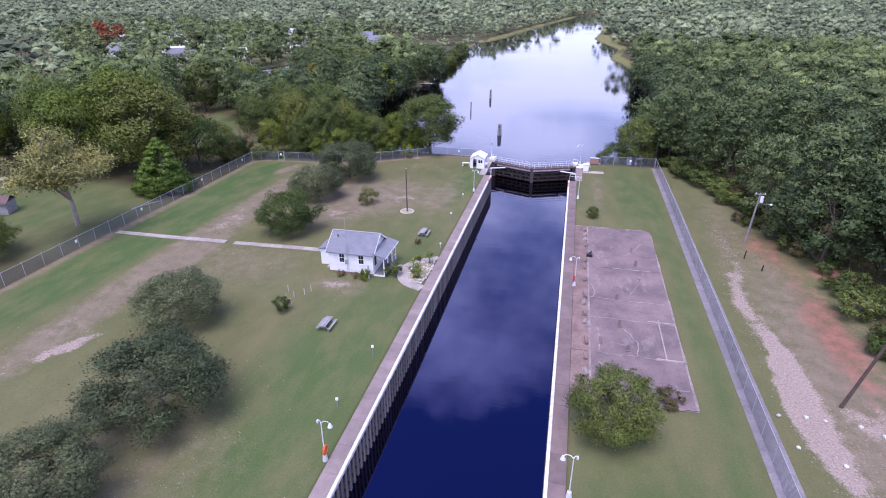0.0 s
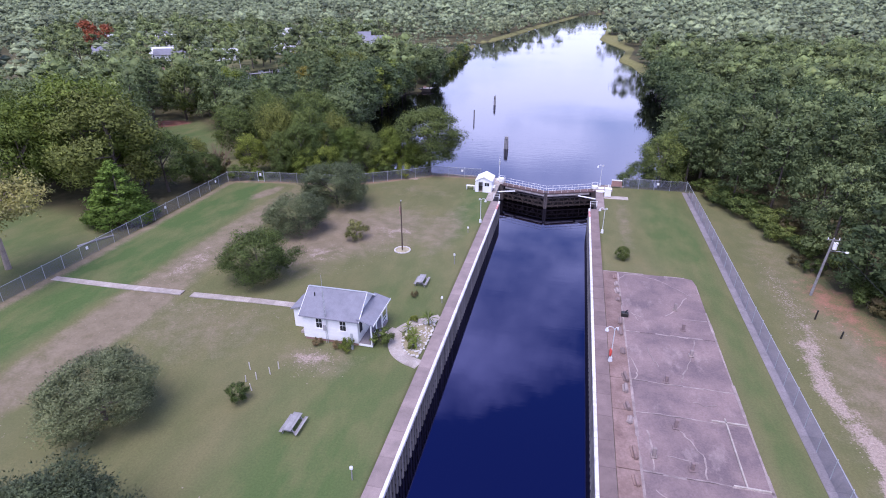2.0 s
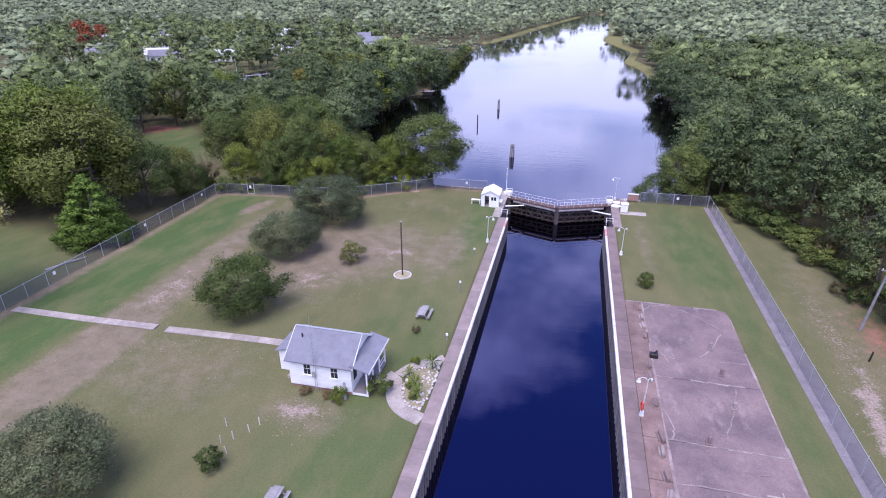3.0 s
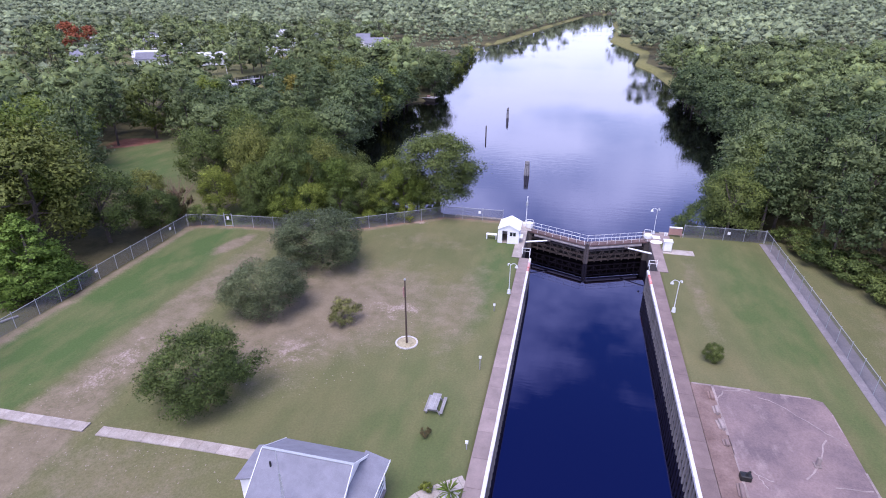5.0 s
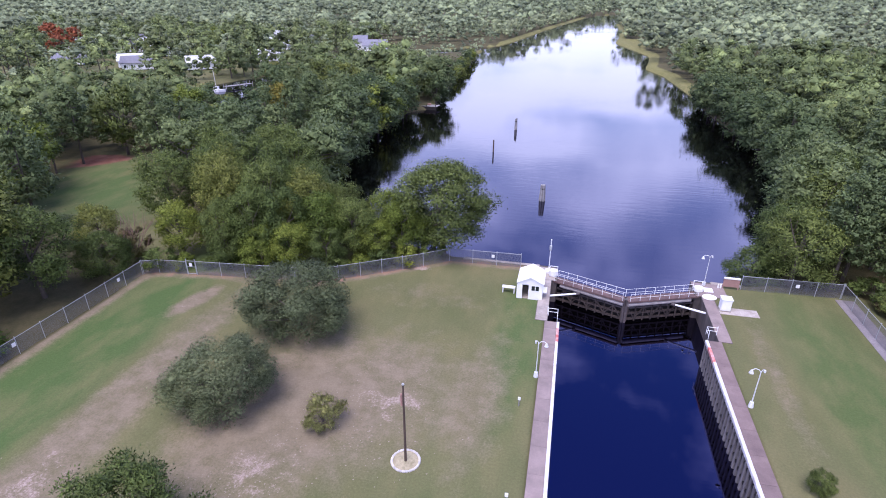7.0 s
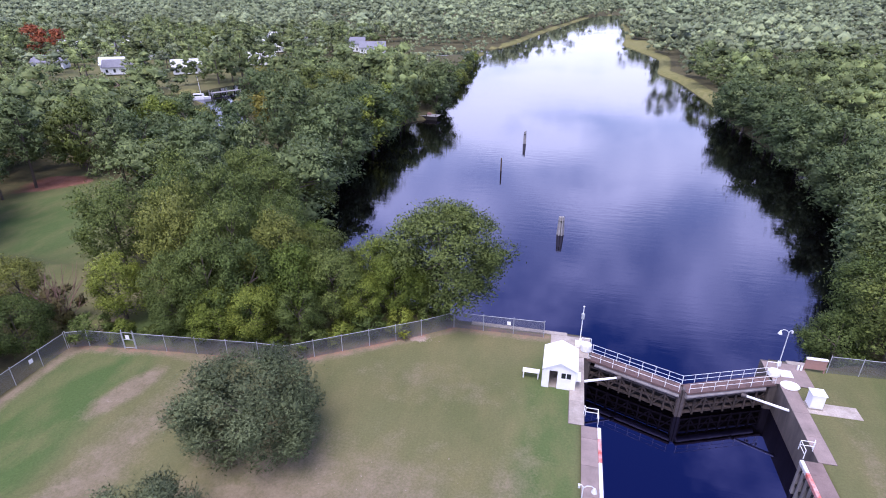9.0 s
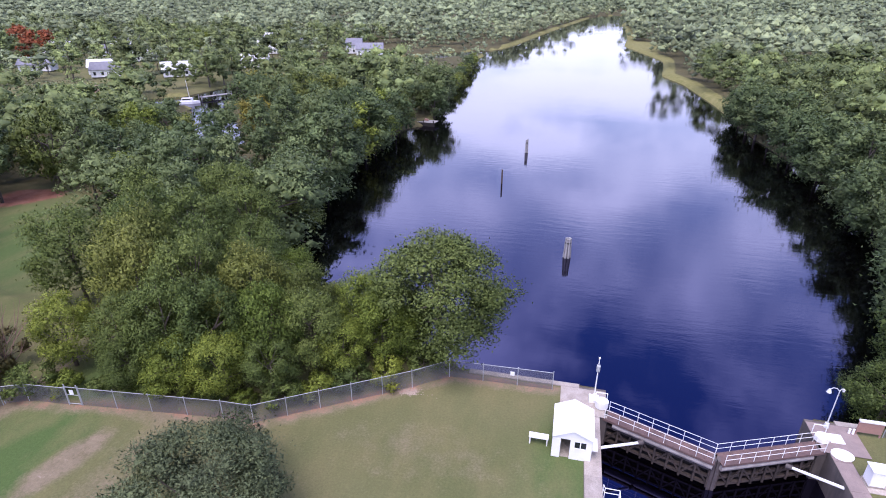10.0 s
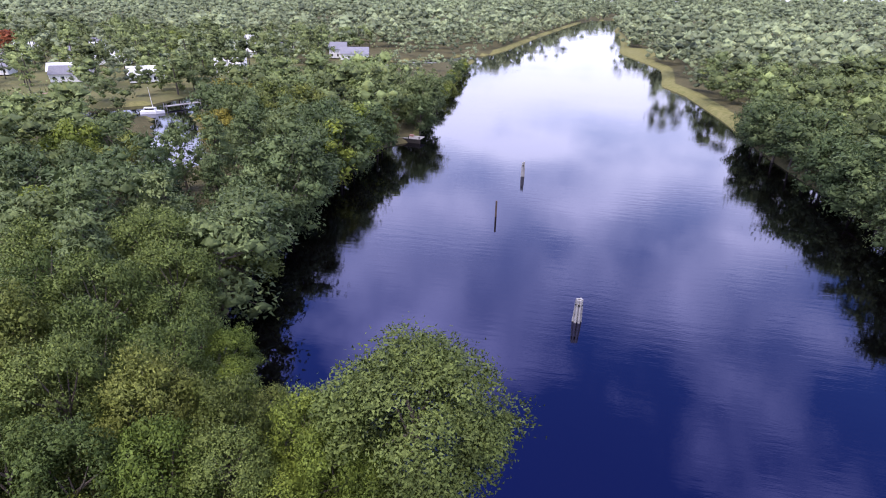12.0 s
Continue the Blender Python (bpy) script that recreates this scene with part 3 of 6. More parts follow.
def lock_side(name, s, label):
    """One bank of the lock: wall, recess for the gate, coping, fenders and walkway. s: -1 or 1."""
    w = tagged(new(name), label, "lock wall", kind="structure")

    def bx(bm, x0, x1, y0, y1, z0, z1):
        a, b = sorted((s * x0, s * x1))
        box(bm, a, b, y0, y1, z0, z1)

    bm = bmesh.new()
    bx(bm, 7.95, 9.38, -14, 101.5, -6.6, 0.04)
    part("wall_body", bm, "lock_wall", w)
    bm = bmesh.new()
    bx(bm, 9.1, 10.5, 101.504, 111.6, -6.6, 0.05)
    part("recess_wall", bm, "lock_wall", w)
    bm = bmesh.new()
    bx(bm, 8.45, 10.9, 111.604, 115.3, -6.6, 0.06)
    part("quoin_pier", bm, "lock_wall", w)
    bm = bmesh.new()
    bx(bm, 10.904, 14.5 if s > 0 else 21.5, 115.0, 115.6, -6.6, 0.1)
    part("bulkhead", bm, "pale_concrete", w)
    # gate-side apron
    bm = bmesh.new()
    bx(bm, 8.47, 12.6 if s < 0 else 12.2, 111.4, 114.96, 0.066, 0.1)
    part("apron", bm, "pale_concrete" if s < 0 else "concrete", w)
    k = 0
    y = 10.0
    while y < 101.2:
        y1 = min(y + 3.0, 101.45)
        bm = bmesh.new()
        bx(bm, 8.03, 9.36, y + 0.012, y1 - 0.012, 0.03, 0.085)
        part("walkway_slab", bm, "concrete" if s < 0 else "east_walk", w)
        y = y1
        k += 1
    y = 101.5
    while y < 111.3:
        y1 = min(y + 3.0, 111.35)
        bm = bmesh.new()
        bx(bm, 9.12, 10.45, y + 0.012, y1 - 0.012, 0.045, 0.09)
        part("walkway_slab", bm, "pale_concrete" if s < 0 else "concrete", w)
        y = y1
    y = -8.0
    while y < 97.4:
        y1 = min(y + 6.0, 97.5)
        bm = bmesh.new()
        bx(bm, 7.72, 8.02, y + 0.006, y1 - 0.006, -0.22, 0.15)
        bevel(bm, 0.03)
        part("coping_beam", bm, "coping", w)
        y = y1
    bm = bmesh.new()
    bx(bm, 7.72, 8.02, 100.11, 101.45, -0.22, 0.15)
    bevel(bm, 0.03)
    part("coping_end", bm, "coping", w)
    bm = bmesh.new()
    bx(bm, 7.72, 8.02, 97.506, 100.1, -0.22, 0.15)
    bevel(bm, 0.03)
    part("coping_beam", bm, "worn_red", w, "worn red and white painted coping")
    bm = bmesh.new()
    bx(bm, 0, 0.24, -0.17, 0.17, -4.2, -0.24)
    bevel(bm, 0.03)
    pile = mesh_of("fender_timber", bm, "timber")
    y = -6.0
    while y < 101.2:
        o = part("fender_timber", pile, "timber", w)
        o.location = (s * 7.72 if s > 0 else -7.72, y + random.uniform(-0.03, 0.03), random.uniform(-0.06, 0.04))
        y += 0.8
    for z in (-0.75, -2.2):
        bm = bmesh.new()
        bx(bm, 7.80, 7.96, -8, 101.4, z - 0.12, z + 0.12)
        part("waler", bm, "wet_timber", w)
    return w


lock_side("wall_west", -1, "weathered lock wall with white coping and timber fenders")
lock_side("wall_east", 1, "weathered lock wall with white coping and timber fenders")
bm = bmesh.new()
box(bm, -9.2, 9.2, -15.5, -14.01, -6.6, 0.04)
tagged(new("wall_south", mesh_of("wall_south", bm, "lock_wall")), "plain concrete end of the lock chamber", "lock wall", kind="structure")


def guard_rail(place, pts, label="white pipe guard rail on the lock wall"):
    g = thing("guard_rail", place, label, "railing", "guard rails")
    for i, p in enumerate(pts):
        bm = bmesh.new()
        rod(bm, (*p, 0.05), (*p, 1.0), 0.03)
        part("post", bm, "white", g)
    for z in (0.55, 1.0):
        for a, b in zip(pts[:-1], pts[1:]):
            bm = bmesh.new()
            rod(bm, (*a, z), (*b, z), 0.028)
            part("rail", bm, "white", g)
    return g


guard_rail((-9.05, 102.7, 0.04), [(-0.1, 0.3), (0, 0), (1.05, 0), (1.05, -1.1)])
guard_rail((9.05, 102.7, 0.04), [(0.1, 0.3), (0, 0), (-1.05, 0), (-1.05, -1.1)])

HINGE, APEX = (8.6, 112.05), (0.02, 108.65)


def gate_leaf(s):
    """One mitre-gate leaf with walkway, rails and open timber framing."""
    hinge, tip = Vector((s * HINGE[0], HINGE[1], 0)), Vector((s * APEX[0], APEX[1], 0))
    leaf = thing("lock_gate", (hinge.x, hinge.y, 0), "closed mitre gate leaf with timber framing and a railed walkway", "lock gate", "lock gates")
    d = tip - hinge
    L = d.length
    d.normalize()
    n = Vector((d.y, -d.x, 0))
    n = n if n.y < 0 else -n

    def P(a, off, z):
        return d * a + n * off + Vector((0, 0, z))

    def bar(name, a, b, w, h, mat, label=""):
        bm = bmesh.new()
        beam(bm, a, b, w, h)
        return part(name, bm, mat, leaf, label)

    # planked deck
    k, step = 0.0, 0.6
    while k < L - 0.05:
        k1 = min(k + step, L - 0.02)
        bm = bmesh.new()
        beam(bm, P(k + 0.008, 0.05, 0.0), P(k1 - 0.008, 0.05, 0.0), 1.24, 0.07)
        part("deck_plank", bm, "deck", leaf)
        k = k1
    for off in (0.68, -0.58):
        bar("edge_beam", P(0, off, -0.06), P(L - 0.03, off, -0.06), 0.07, 0.22, "deck")
        m = 7
        for i in range(m + 1):
            a = 0.15 + (L - 0.35) * i / m
            bm = bmesh.new()
            rod(bm, P(a, off, 0.03), P(a, off, 1.05), 0.024)
            part("rail_post", bm, "white", leaf)
        for z in (0.55, 1.05):
            bm = bmesh.new()
            rod(bm, P(0.1, off, z), P(L - 0.15, off, z), 0.02)
            part("hand_rail", bm, "white", leaf)
    # rounded main beam below the walkway
    bm = bmesh.new()
    rod(bm, P(0.9, 0.42, -0.5), P(L - 0.12, 0.42, -0.5), 0.27, n=14)
    part("main_beam", bm, "pale_steel", leaf, smooth=False)
    # skin planks
    bm = bmesh.new()
    beam(bm, P(0.0, -0.5, -3.0), P(L, -0.5, -3.0), 0.14, 5.2)
    part("skin", bm, "wet_timber", leaf, "dark wet timber skin")
    for z, h, m in ((-1.15, 0.2, "steel"), (-1.95, 0.22, "gate_timber"), (-2.75, 0.22, "gate_timber")):
        bar("cross_timber", P(0.2, 0.05, z), P(L - 0.1, 0.05, z), 0.28, h, m)
    q = 8
    for i in range(q + 1):
        a = 0.3 + (L - 0.55) * i / q
        bar("upright_timber", P(a, 0.22, -0.8), P(a, 0.22, -3.0), 0.15, 0.16, "gate_timber")
        if i < q:
            a1 = 0.3 + (L - 0.55) * (i + 1) / q
            up = (i % 2 == 0) == (s > 0)
            bar("brace", P(a + 0.08, 0.16, -1.25 if up else -2.6), P(a1 - 0.08, 0.16, -2.6 if up else -1.25), 0.13, 0.13, "gate_timber")
    bar("mitre_post", P(L - 0.14, 0.02, 0.05), P(L - 0.14, 0.02, -5.5), 0.26, 0.55, "steel")
    # operating arm between the wall recess and the leaf
    o = Vector((s * 9.25, 108.2, -0.45)) - Vector((hinge.x, hinge.y, 0))
    bm = bmesh.new()
    rod(bm, o, o + Vector((-s * 3.5, 1.55, -0.1)), 0.13, 0.11, 12)
    arm = part("operating_arm", bm, "white", leaf, "white steel operating arm")
    bm = bmesh.new()
    rod(bm, o + Vector((-s * 3.3, 1.46, -0.1)), o + Vector((-s * 3.7, 1.66, -0.12)), 0.2, n=12)
    part("joint", bm, "steel", arm)
    bar("heel_post", P(0.1, 0.0, 0.1), P(0.1, 0.0, -5.5), 0.3, 0.6, "steel")
    return leaf


gate_leaf(-1)
gate_leaf(1)


def gear_housing(s):
    """White rounded cover plate at the hinge of a gate."""
    g = thing("gate_gear", (s * 8.95, 112.75, 0.1), "white painted cover over the gate hinge", "gear cover", "gate gears")
    bm = bmesh.new()
    ring = [(0.6 * math.cos(a), 0.5 * math.sin(a)) for a in np.linspace(0, math.tau, 14, endpoint=False)]
    prism(bm, ring, 0.0, 0.85 if s < 0 else 0.6)
    bevel(bm, 0.08, 2)
    part("cover", bm, "white", g)
    for dx in (-0.5, 0.5):
        bm = bmesh.new()
        rod(bm, (dx, 0.75, 0), (dx, 0.75, 1.0), 0.035)
        part("post", bm, "white", g)
    bm = bmesh.new()
    rod(bm, (-0.5, 0.75, 1.0), (0.5, 0.75, 1.0), 0.035)
    part("rail", bm, "white", g)


gear_housing(-1)
gear_housing(1)
bm = bmesh.new()
prism(bm, [(0.85 * math.cos(a), 0.7 * math.sin(a)) for a in np.linspace(0, math.tau, 18, endpoint=False)], 0.0, 0.1)
bevel(bm, 0.02)
ob = tagged(new("cover_plate", mesh_of("cover_plate", bm, "white")), "round white cover plate on the lock wall", "cover plate")
ob.location = (10.0, 111.3, 0.09)

# ---------------------------------------------------------------- lock-side things


def lamp_post(x, y, turn, ring="", tall=4.0, pad=False):
    g = thing("street_lamp", (x, y, 0.0), "white gooseneck lamp post beside the lock" + (" with a lifebuoy" if ring else ""),
              "street lamp", "lamp posts", turn=turn)
    z = 0.0
    if pad:
        bm = bmesh.new()
        box(bm, -0.5, 0.5, -0.5, 0.5, 0, 0.35)
        bevel(bm, 0.04)
        part("pad", bm, "lamp_grey", g)
        z = 0.35
    bm = bmesh.new()
    rod(bm, (0, 0, z), (0, 0, z + 0.55), 0.24, 0.17, 12)
    part("base", bm, "lamp_grey", g)
    bm = bmesh.new()
    rod(bm, (0, 0, z + 0.5), (0, 0, tall), 0.05, 0.04, 10)
    part("pole", bm, "lamp_grey", g)
    for dx, reach in ((1, 0.75), (-1, 0.28)):
        bm = bmesh.new()
        pts = [(0, 0, tall - 0.15), (dx * reach * 0.3, 0, tall + 0.12), (dx * reach * 0.7, 0, tall + 0.16), (dx * reach, 0, tall - 0.02)]
        for a, b in zip(pts[:-1], pts[1:]):
            rod(bm, a, b, 0.032, n=6)
        part("arm", bm, "lamp_grey", g)
    bm = bmesh.new()
    rod(bm, (0.75, 0, tall - 0.34), (0.75, 0, tall - 0.02), 0.21, 0.08, 14)
    part("shade", bm, "lamp_grey", g)
    bm = bmesh.new()
    ball(bm, (0.75, 0, tall - 0.36), 0.11)
    part("bulb", bm, "glass", g)
    bm = bmesh.new()
    box(bm, -0.34, -0.2, -0.1, 0.1, tall - 0.1, tall + 0.12)
    part("sensor", bm, "lamp_grey", g)
    if ring:
        bm = bmesh.new()
        for k in range(16):
            a0, a1 = k * math.tau / 16, (k + 1) * math.tau / 16
            rod(bm, (0.1, 0.36 * math.cos(a0), 1.1 + 0.36 * math.sin(a0)), (0.1, 0.36 * math.cos(a1), 1.1 + 0.36 * math.sin(a1)), 0.075, n=6)
        part("lifebuoy", bm, ring, g, "orange red lifebuoy")
        bm = bmesh.new()
        box(bm, -0.02, 0.1, -0.2, 0.2, 0.9, 1.5)
        part("lifebuoy_bracket", bm, ring, g)


lamp_post(-9.64, 23.24, 0, "orange")
lamp_post(-9.62, 91.2, 0)
lamp_post(9.6, 24.0, 180)
lamp_post(9.5, 57.4, 180, "red")
lamp_post(9.7, 91.3, 180)


def signal_pole(x, y):
    g = thing("signal_pole", (x, y, 0.1), "white steel pole with a horn box on a square plinth", "signal pole")
    bm = bmesh.new()
    box(bm, -0.45, 0.45, -0.45, 0.45, 0, 0.35)
    bevel(bm, 0.03)
    part("plinth", bm, "white", g)
    bm = bmesh.new()
    rod(bm, (0, 0, 0.35), (0, 0, 0.8), 0.16, 0.1, 10)
    part("base", bm, "white", g)
    bm = bmesh.new()
    rod(bm, (0, 0, 0.75), (0, 0, 4.7), 0.06, 0.04, 10)
    part("pole", bm, "white", g)
    bm = bmesh.new()
    box(bm, -0.16, 0.16, -0.14, 0.14, 3.3, 3.95)
    bevel(bm, 0.03)
    part("horn_box", bm, "galv", g, "grey horn box")
    bm = bmesh.new()
    ball(bm, (0, 0, 4.75), 0.11)
    part("beacon", bm, "white", g)


signal_pole(-9.6, 113.55)
lamp_post(9.95, 114.6, 180, "", 4.1)
bm = bmesh.new()
box(bm, -0.55, 0.55, -0.55, 0.55, 0, 0.06)
ob = tagged(new("ground_plate", mesh_of("ground_plate", bm, "white")), "square white plate on the concrete apron", "plate")
ob.location = (10.2, 113.2, 0.1)


def box_with_panel(x0, x1, y0, y1, z0, z1, material):
    bm = bmesh.new()
    box(bm, x0, x1, y0, y1, z0, z1)
    bevel(bm, 0.02)
    return bm


def shed():
    g = thing("lock_shed", (-11.5, 106.0, 0.0), "small white gabled lock control shed with an open door", "shed")
    h, wx, dy, rise = 2.25, 1.5, 3.5, 0.72
    t = 0.12
    # front wall pieces round the doorway and window
    for x0, x1, z0, z1 in ((-wx, -0.95, 0, h), (-0.95, -0.2, 2.0, h), (-0.2, 0.15, 0, h), (0.15, 1.05, 0, 1.2), (0.15, 1.05, 1.85, h), (1.05, wx, 0, h)):
        bm = bmesh.new()
        box(bm, x0, x1, 0, t, z0, z1)
        part("wall", bm, "white", g)
    for x0, x1, y0, y1 in ((-wx, -wx + t, t, dy), (wx - t, wx, t, dy), (-wx + t, wx - t, dy - t, dy)):
        bm = bmesh.new()
        box(bm, x0, x1, y0, y1, 0, h)
        part("wall", bm, "white", g)
    for y0, y1 in ((0.0, t), (dy - t, dy)):
        bm = bmesh.new()
        v = [bm.verts.new(p) for p in ((-wx, y0, h), (wx, y0, h), (0, y0, h + rise), (-wx, y1, h), (wx, y1, h), (0, y1, h + rise))]
        for f in ((0, 1, 2), (5, 4, 3), (0, 3, 4, 1), (1, 4, 5, 2), (2, 5, 3, 0)):
            bm.faces.new([v[i] for i in f])
        part("gable", bm, "white", g)
    for s in (-1, 1):
        bm = bmesh.new()
        v = [bm.verts.new(p) for p in ((0, -0.18, h + rise + 0.02), (s * (wx + 0.14), -0.18, h - 0.06), (s * (wx + 0.14), dy + 0.18, h - 0.06), (0, dy + 0.18, h + rise + 0.02))]
        u = [bm.verts.new(q.co + Vector((0, 0, 0.09))) for q in v]
        bm.faces.new(v)
        bm.faces.new(u)
        for i in range(4):
            bm.faces.new((v[i], v[(i + 1) % 4], u[(i + 1) % 4], u[i]))
        part("roof", bm, "white", g)
    bm = bmesh.new()
    box(bm, -wx, wx, t, dy, 0.0, 0.06)
    part("floor_panel", bm, "pale_concrete", g)
    bm = bmesh.new()
    box(bm, -1.62, -0.97, -0.05, -0.01, 0.05, 2.0)
    part("door", bm, "white", g, "white door folded open")
    win = part("window", box_with_panel(0.13, 1.07, -0.03, 0.0, 1.17, 1.2, "white"), "white", g)
    for x0, x1 in ((0.18, 0.56), (0.64, 1.02)):
        bm = bmesh.new()
        box(bm, x0, x1, 0.04, 0.06, 1.22, 1.83)
        part("pane", bm, "glass", win)
    bm = bmesh.new()
    box(bm, 0.56, 0.64, 0.0, 0.09, 1.2, 1.85)
    part("mullion", bm, "white", win)
    bm = bmesh.new()
    box(bm, 1.5, 2.0, 0.3, 1.7, 0.9, 1.0)
    part("shelf", bm, "white", g)


shed()


def bench_table():
    g = thing("utility_bench", (-14.2, 107.2, 0.0), "small white bench beside the lock shed", "bench")
    bm = bmesh.new()
    box(bm, -0.8, 0.8, -0.3, 0.3, 0.72, 0.8)
    part("top", bm, "white", g)
    for dx in (-0.7, 0.7):
        bm = bmesh.new()
        box(bm, dx - 0.05, dx + 0.05, -0.25, 0.25, 0, 0.72)
        part("leg", bm, "white", g)


bench_table()


def cabinet():
    g = thing("control_cabinet", (11.15, 108.75, 0.06), "white metal control cabinet on a concrete strip", "cabinet")
    bm = bmesh.new()
    box(bm, -0.55, 0.55, -0.5, 0.5, 0.1, 1.5)
    bevel(bm, 0.03)
    part("body", bm, "white", g)
    bm = bmesh.new()
    box(bm, -0.62, 0.62, -0.58, 0.55, 1.502, 1.58)
    part("lid", bm, "white", g)
    bm = bmesh.new()
    box(bm, -0.5, 0.5, -0.53, -0.505, 0.2, 1.4)
    part("door", bm, "white", g)
    bm = bmesh.new()
    box(bm, -0.6, 0.6, -0.55, 0.55, -0.05, 0.1)
    part("plinth", bm, "pale_concrete", g)


cabinet()
bm = bmesh.new()
box(bm, 10.5, 14.8, 107.7, 109.3, -0.05, 0.06)
bevel(bm, 0.02)
tagged(new("pavement", mesh_of("pavement", bm, "pale_concrete")), "pale concrete strip beside the gate recess", "pavement", kind="structure")


def sign_board():
    g = thing("notice_board", (13.0, 114.3, 0.0), "brick red notice board with a white top edge", "notice board")
    bm = bmesh.new()
    box(bm, -0.85, 0.85, -0.06, 0.06, 0.35, 1.45)
    part("panel", bm, "brick", g)
    bm = bmesh.new()
    box(bm, -0.95, 0.95, -0.14, 0.14, 1.452, 1.6)
    part("cap", bm, "white", g)
    for dx in (-0.9, 0.9):
        bm = bmesh.new()
        box(bm, dx - 0.05, dx + 0.05, -0.05, 0.05, 0, 1.45)
        part("post", bm, "brick", g)


sign_board()
for x in (11.55, 11.85):
    bm = bmesh.new()
    rod(bm, (0, 0, 0), (0, 0, 0.5), 0.1, 0.09, 10)
    ob = tagged(new("bollard", mesh_of("bollard", bm, "white")), "short white bollard on the lock apron", "bollard", "bollards")
    ob.location = (x, 114.2, 0.1)


def marker_post(x, y, h, head="white"):
    g = thing("utility_post", (x, y, 0), "thin grey service post with a white head on the lawn", "post", "service posts")
    bm = bmesh.new()
    rod(bm, (0, 0, 0), (0, 0, h), 0.05, 0.045)
    part("stem", bm, "old_wood", g)
    bm = bmesh.new()
    box(bm, -0.12, 0.12, -0.08, 0.08, h - 0.28, h)
    bevel(bm, 0.02)
    part("head", bm, head, g)


for p in ((-10.6, 37.3, 1.4), (-11.2, 29.4, 1.0), (-10.6, 75.4, 1.6), (-10.8, 86.6, 1.0), (-9.9, 64.8, 0.9)):
    marker_post(*p)

# ---------------------------------------------------------------- lawn things


def picnic_table(x, y, turn):
    g = thing("picnic_table", (x, y, 0.0), "grey weathered wooden picnic table with attached benches", "picnic table", "picnic tables", turn=turn)
    for i in range(5):
        bm = bmesh.new()
        box(bm, -0.4 + i * 0.162, -0.4 + i * 0.162 + 0.145, -1.1, 1.1, 0.72, 0.765)
        part("top_board", bm, "old_wood", g)
    for s in (-1, 1):
        for j in range(2):
            bm = bmesh.new()
            x0 = s * 0.62 + (j * 0.15 - 0.15 if s < 0 else j * 0.15 - 0.0)
            box(bm, x0, x0 + 0.135, -1.1, 1.1, 0.42, 0.46)
            part("bench_board", bm, "old_wood", g)
        for yy in (-0.8, 0.8):
            bm = bmesh.new()
            beam(bm, (s * 0.3, yy, 0.7), (s * 0.62, yy, 0.0), 0.09, 0.05)
            part("leg", bm, "old_wood", g)
    for yy in (-0.8, 0.8):
        bm = bmesh.new()
        beam(bm, (-0.78, yy, 0.38), (0.78, yy, 0.38), 0.05, 0.09)
        part("cross_bar", bm, "old_wood", g)


picnic_table(-17.65, 41.4, 0)
picnic_table(-13.6, 69.0, 0)


def flagpole():
    g = thing("flagpole", (-18.95, 78.1, 0.0), "dark flagpole with a furled flag in a ring of pale stones", "flagpole")
    bm = bmesh.new()
    rod(bm, (0, 0, 0), (0, 0, 7.6), 0.11, 0.07, 12)
    part("pole", bm, "brown_wood", g)
    bm = bmesh.new()
    ball(bm, (0, 0, 7.68), 0.11, sub=2)
    part("finial", bm, "galv", g)
    bm = bmesh.new()
    for k in range(7):
        z = 6.7 - k * 0.17
        ball(bm, (-0.16 - 0.03 * (k % 2), 0.02 * (k % 3), z), 0.11, 1.3, 1, 0.2)
    part("flag", bm, "brick", g, "furled red flag")
    bm = bmesh.new()
    prism(bm, [(1.05 * math.cos(a), 1.05 * math.sin(a)) for a in np.linspace(0, math.tau, 24, endpoint=False)], 0.0, 0.05)
    part("gravel_bed", bm, "sandy_bed", g)
    stone = bmesh.new()
    box(stone, -0.13, 0.13, -0.09, 0.09, -0.04, 0.14)
    bevel(stone, 0.04)
    me = mesh_of("stone", stone, "stone")
    for k in range(26):
        a = k * math.tau / 26
        o = part("stone", me, "stone", g)
        o.location = (1.12 * math.cos(a), 1.12 * math.sin(a), 0)
        o.rotation_euler = (0, 0, a + math.pi / 2 + random.uniform(-0.2, 0.2))


flagpole()

for k, (x, y) in enumerate(((-25.6, 47.8), (-25.0, 46.0), (-24.2, 46.6), (-23.3, 47.6), (-23.8, 45.0), (-22.9, 48.6))):
    bm = bmesh.new()
    rod(bm, (0, 0, 0), (random.uniform(-0.1, 0.1), random.uniform(-0.1, 0.1), 0.85), 0.045, 0.04)
    ob = tagged(new("stake", mesh_of("stake", bm, "stone")), "thin pale wooden stake in the grass", "stake", "stakes")
    ob.location = (x, y, 0)

# ---------------------------------------------------------------- the lockkeeper's house


def sash_window(parent, x0, x1, z0, z1, y):
    bm = bmesh.new()
    box(bm, x0 - 0.09, x1 + 0.09, y - 0.05, y - 0.006, z0 - 0.09, z1 + 0.09)
    w = part("window", bm, "white", parent)
    zm = (z0 + z1) / 2
    for a, b in ((z0, zm - 0.03), (zm + 0.03, z1)):
        for c, d in ((x0, (x0 + x1) / 2 - 0.015), ((x0 + x1) / 2 + 0.015, x1)):
            bm = bmesh.new()
            box(bm, c, d, y - 0.062, y - 0.052, a, b)
            part("pane", bm, "glass", w)
    bm = bmesh.new()
    box(bm, x0 - 0.12, x1 + 0.12, y - 0.12, y - 0.052, z0 - 0.14, z0 - 0.092)
    part("sill", bm, "white", w)


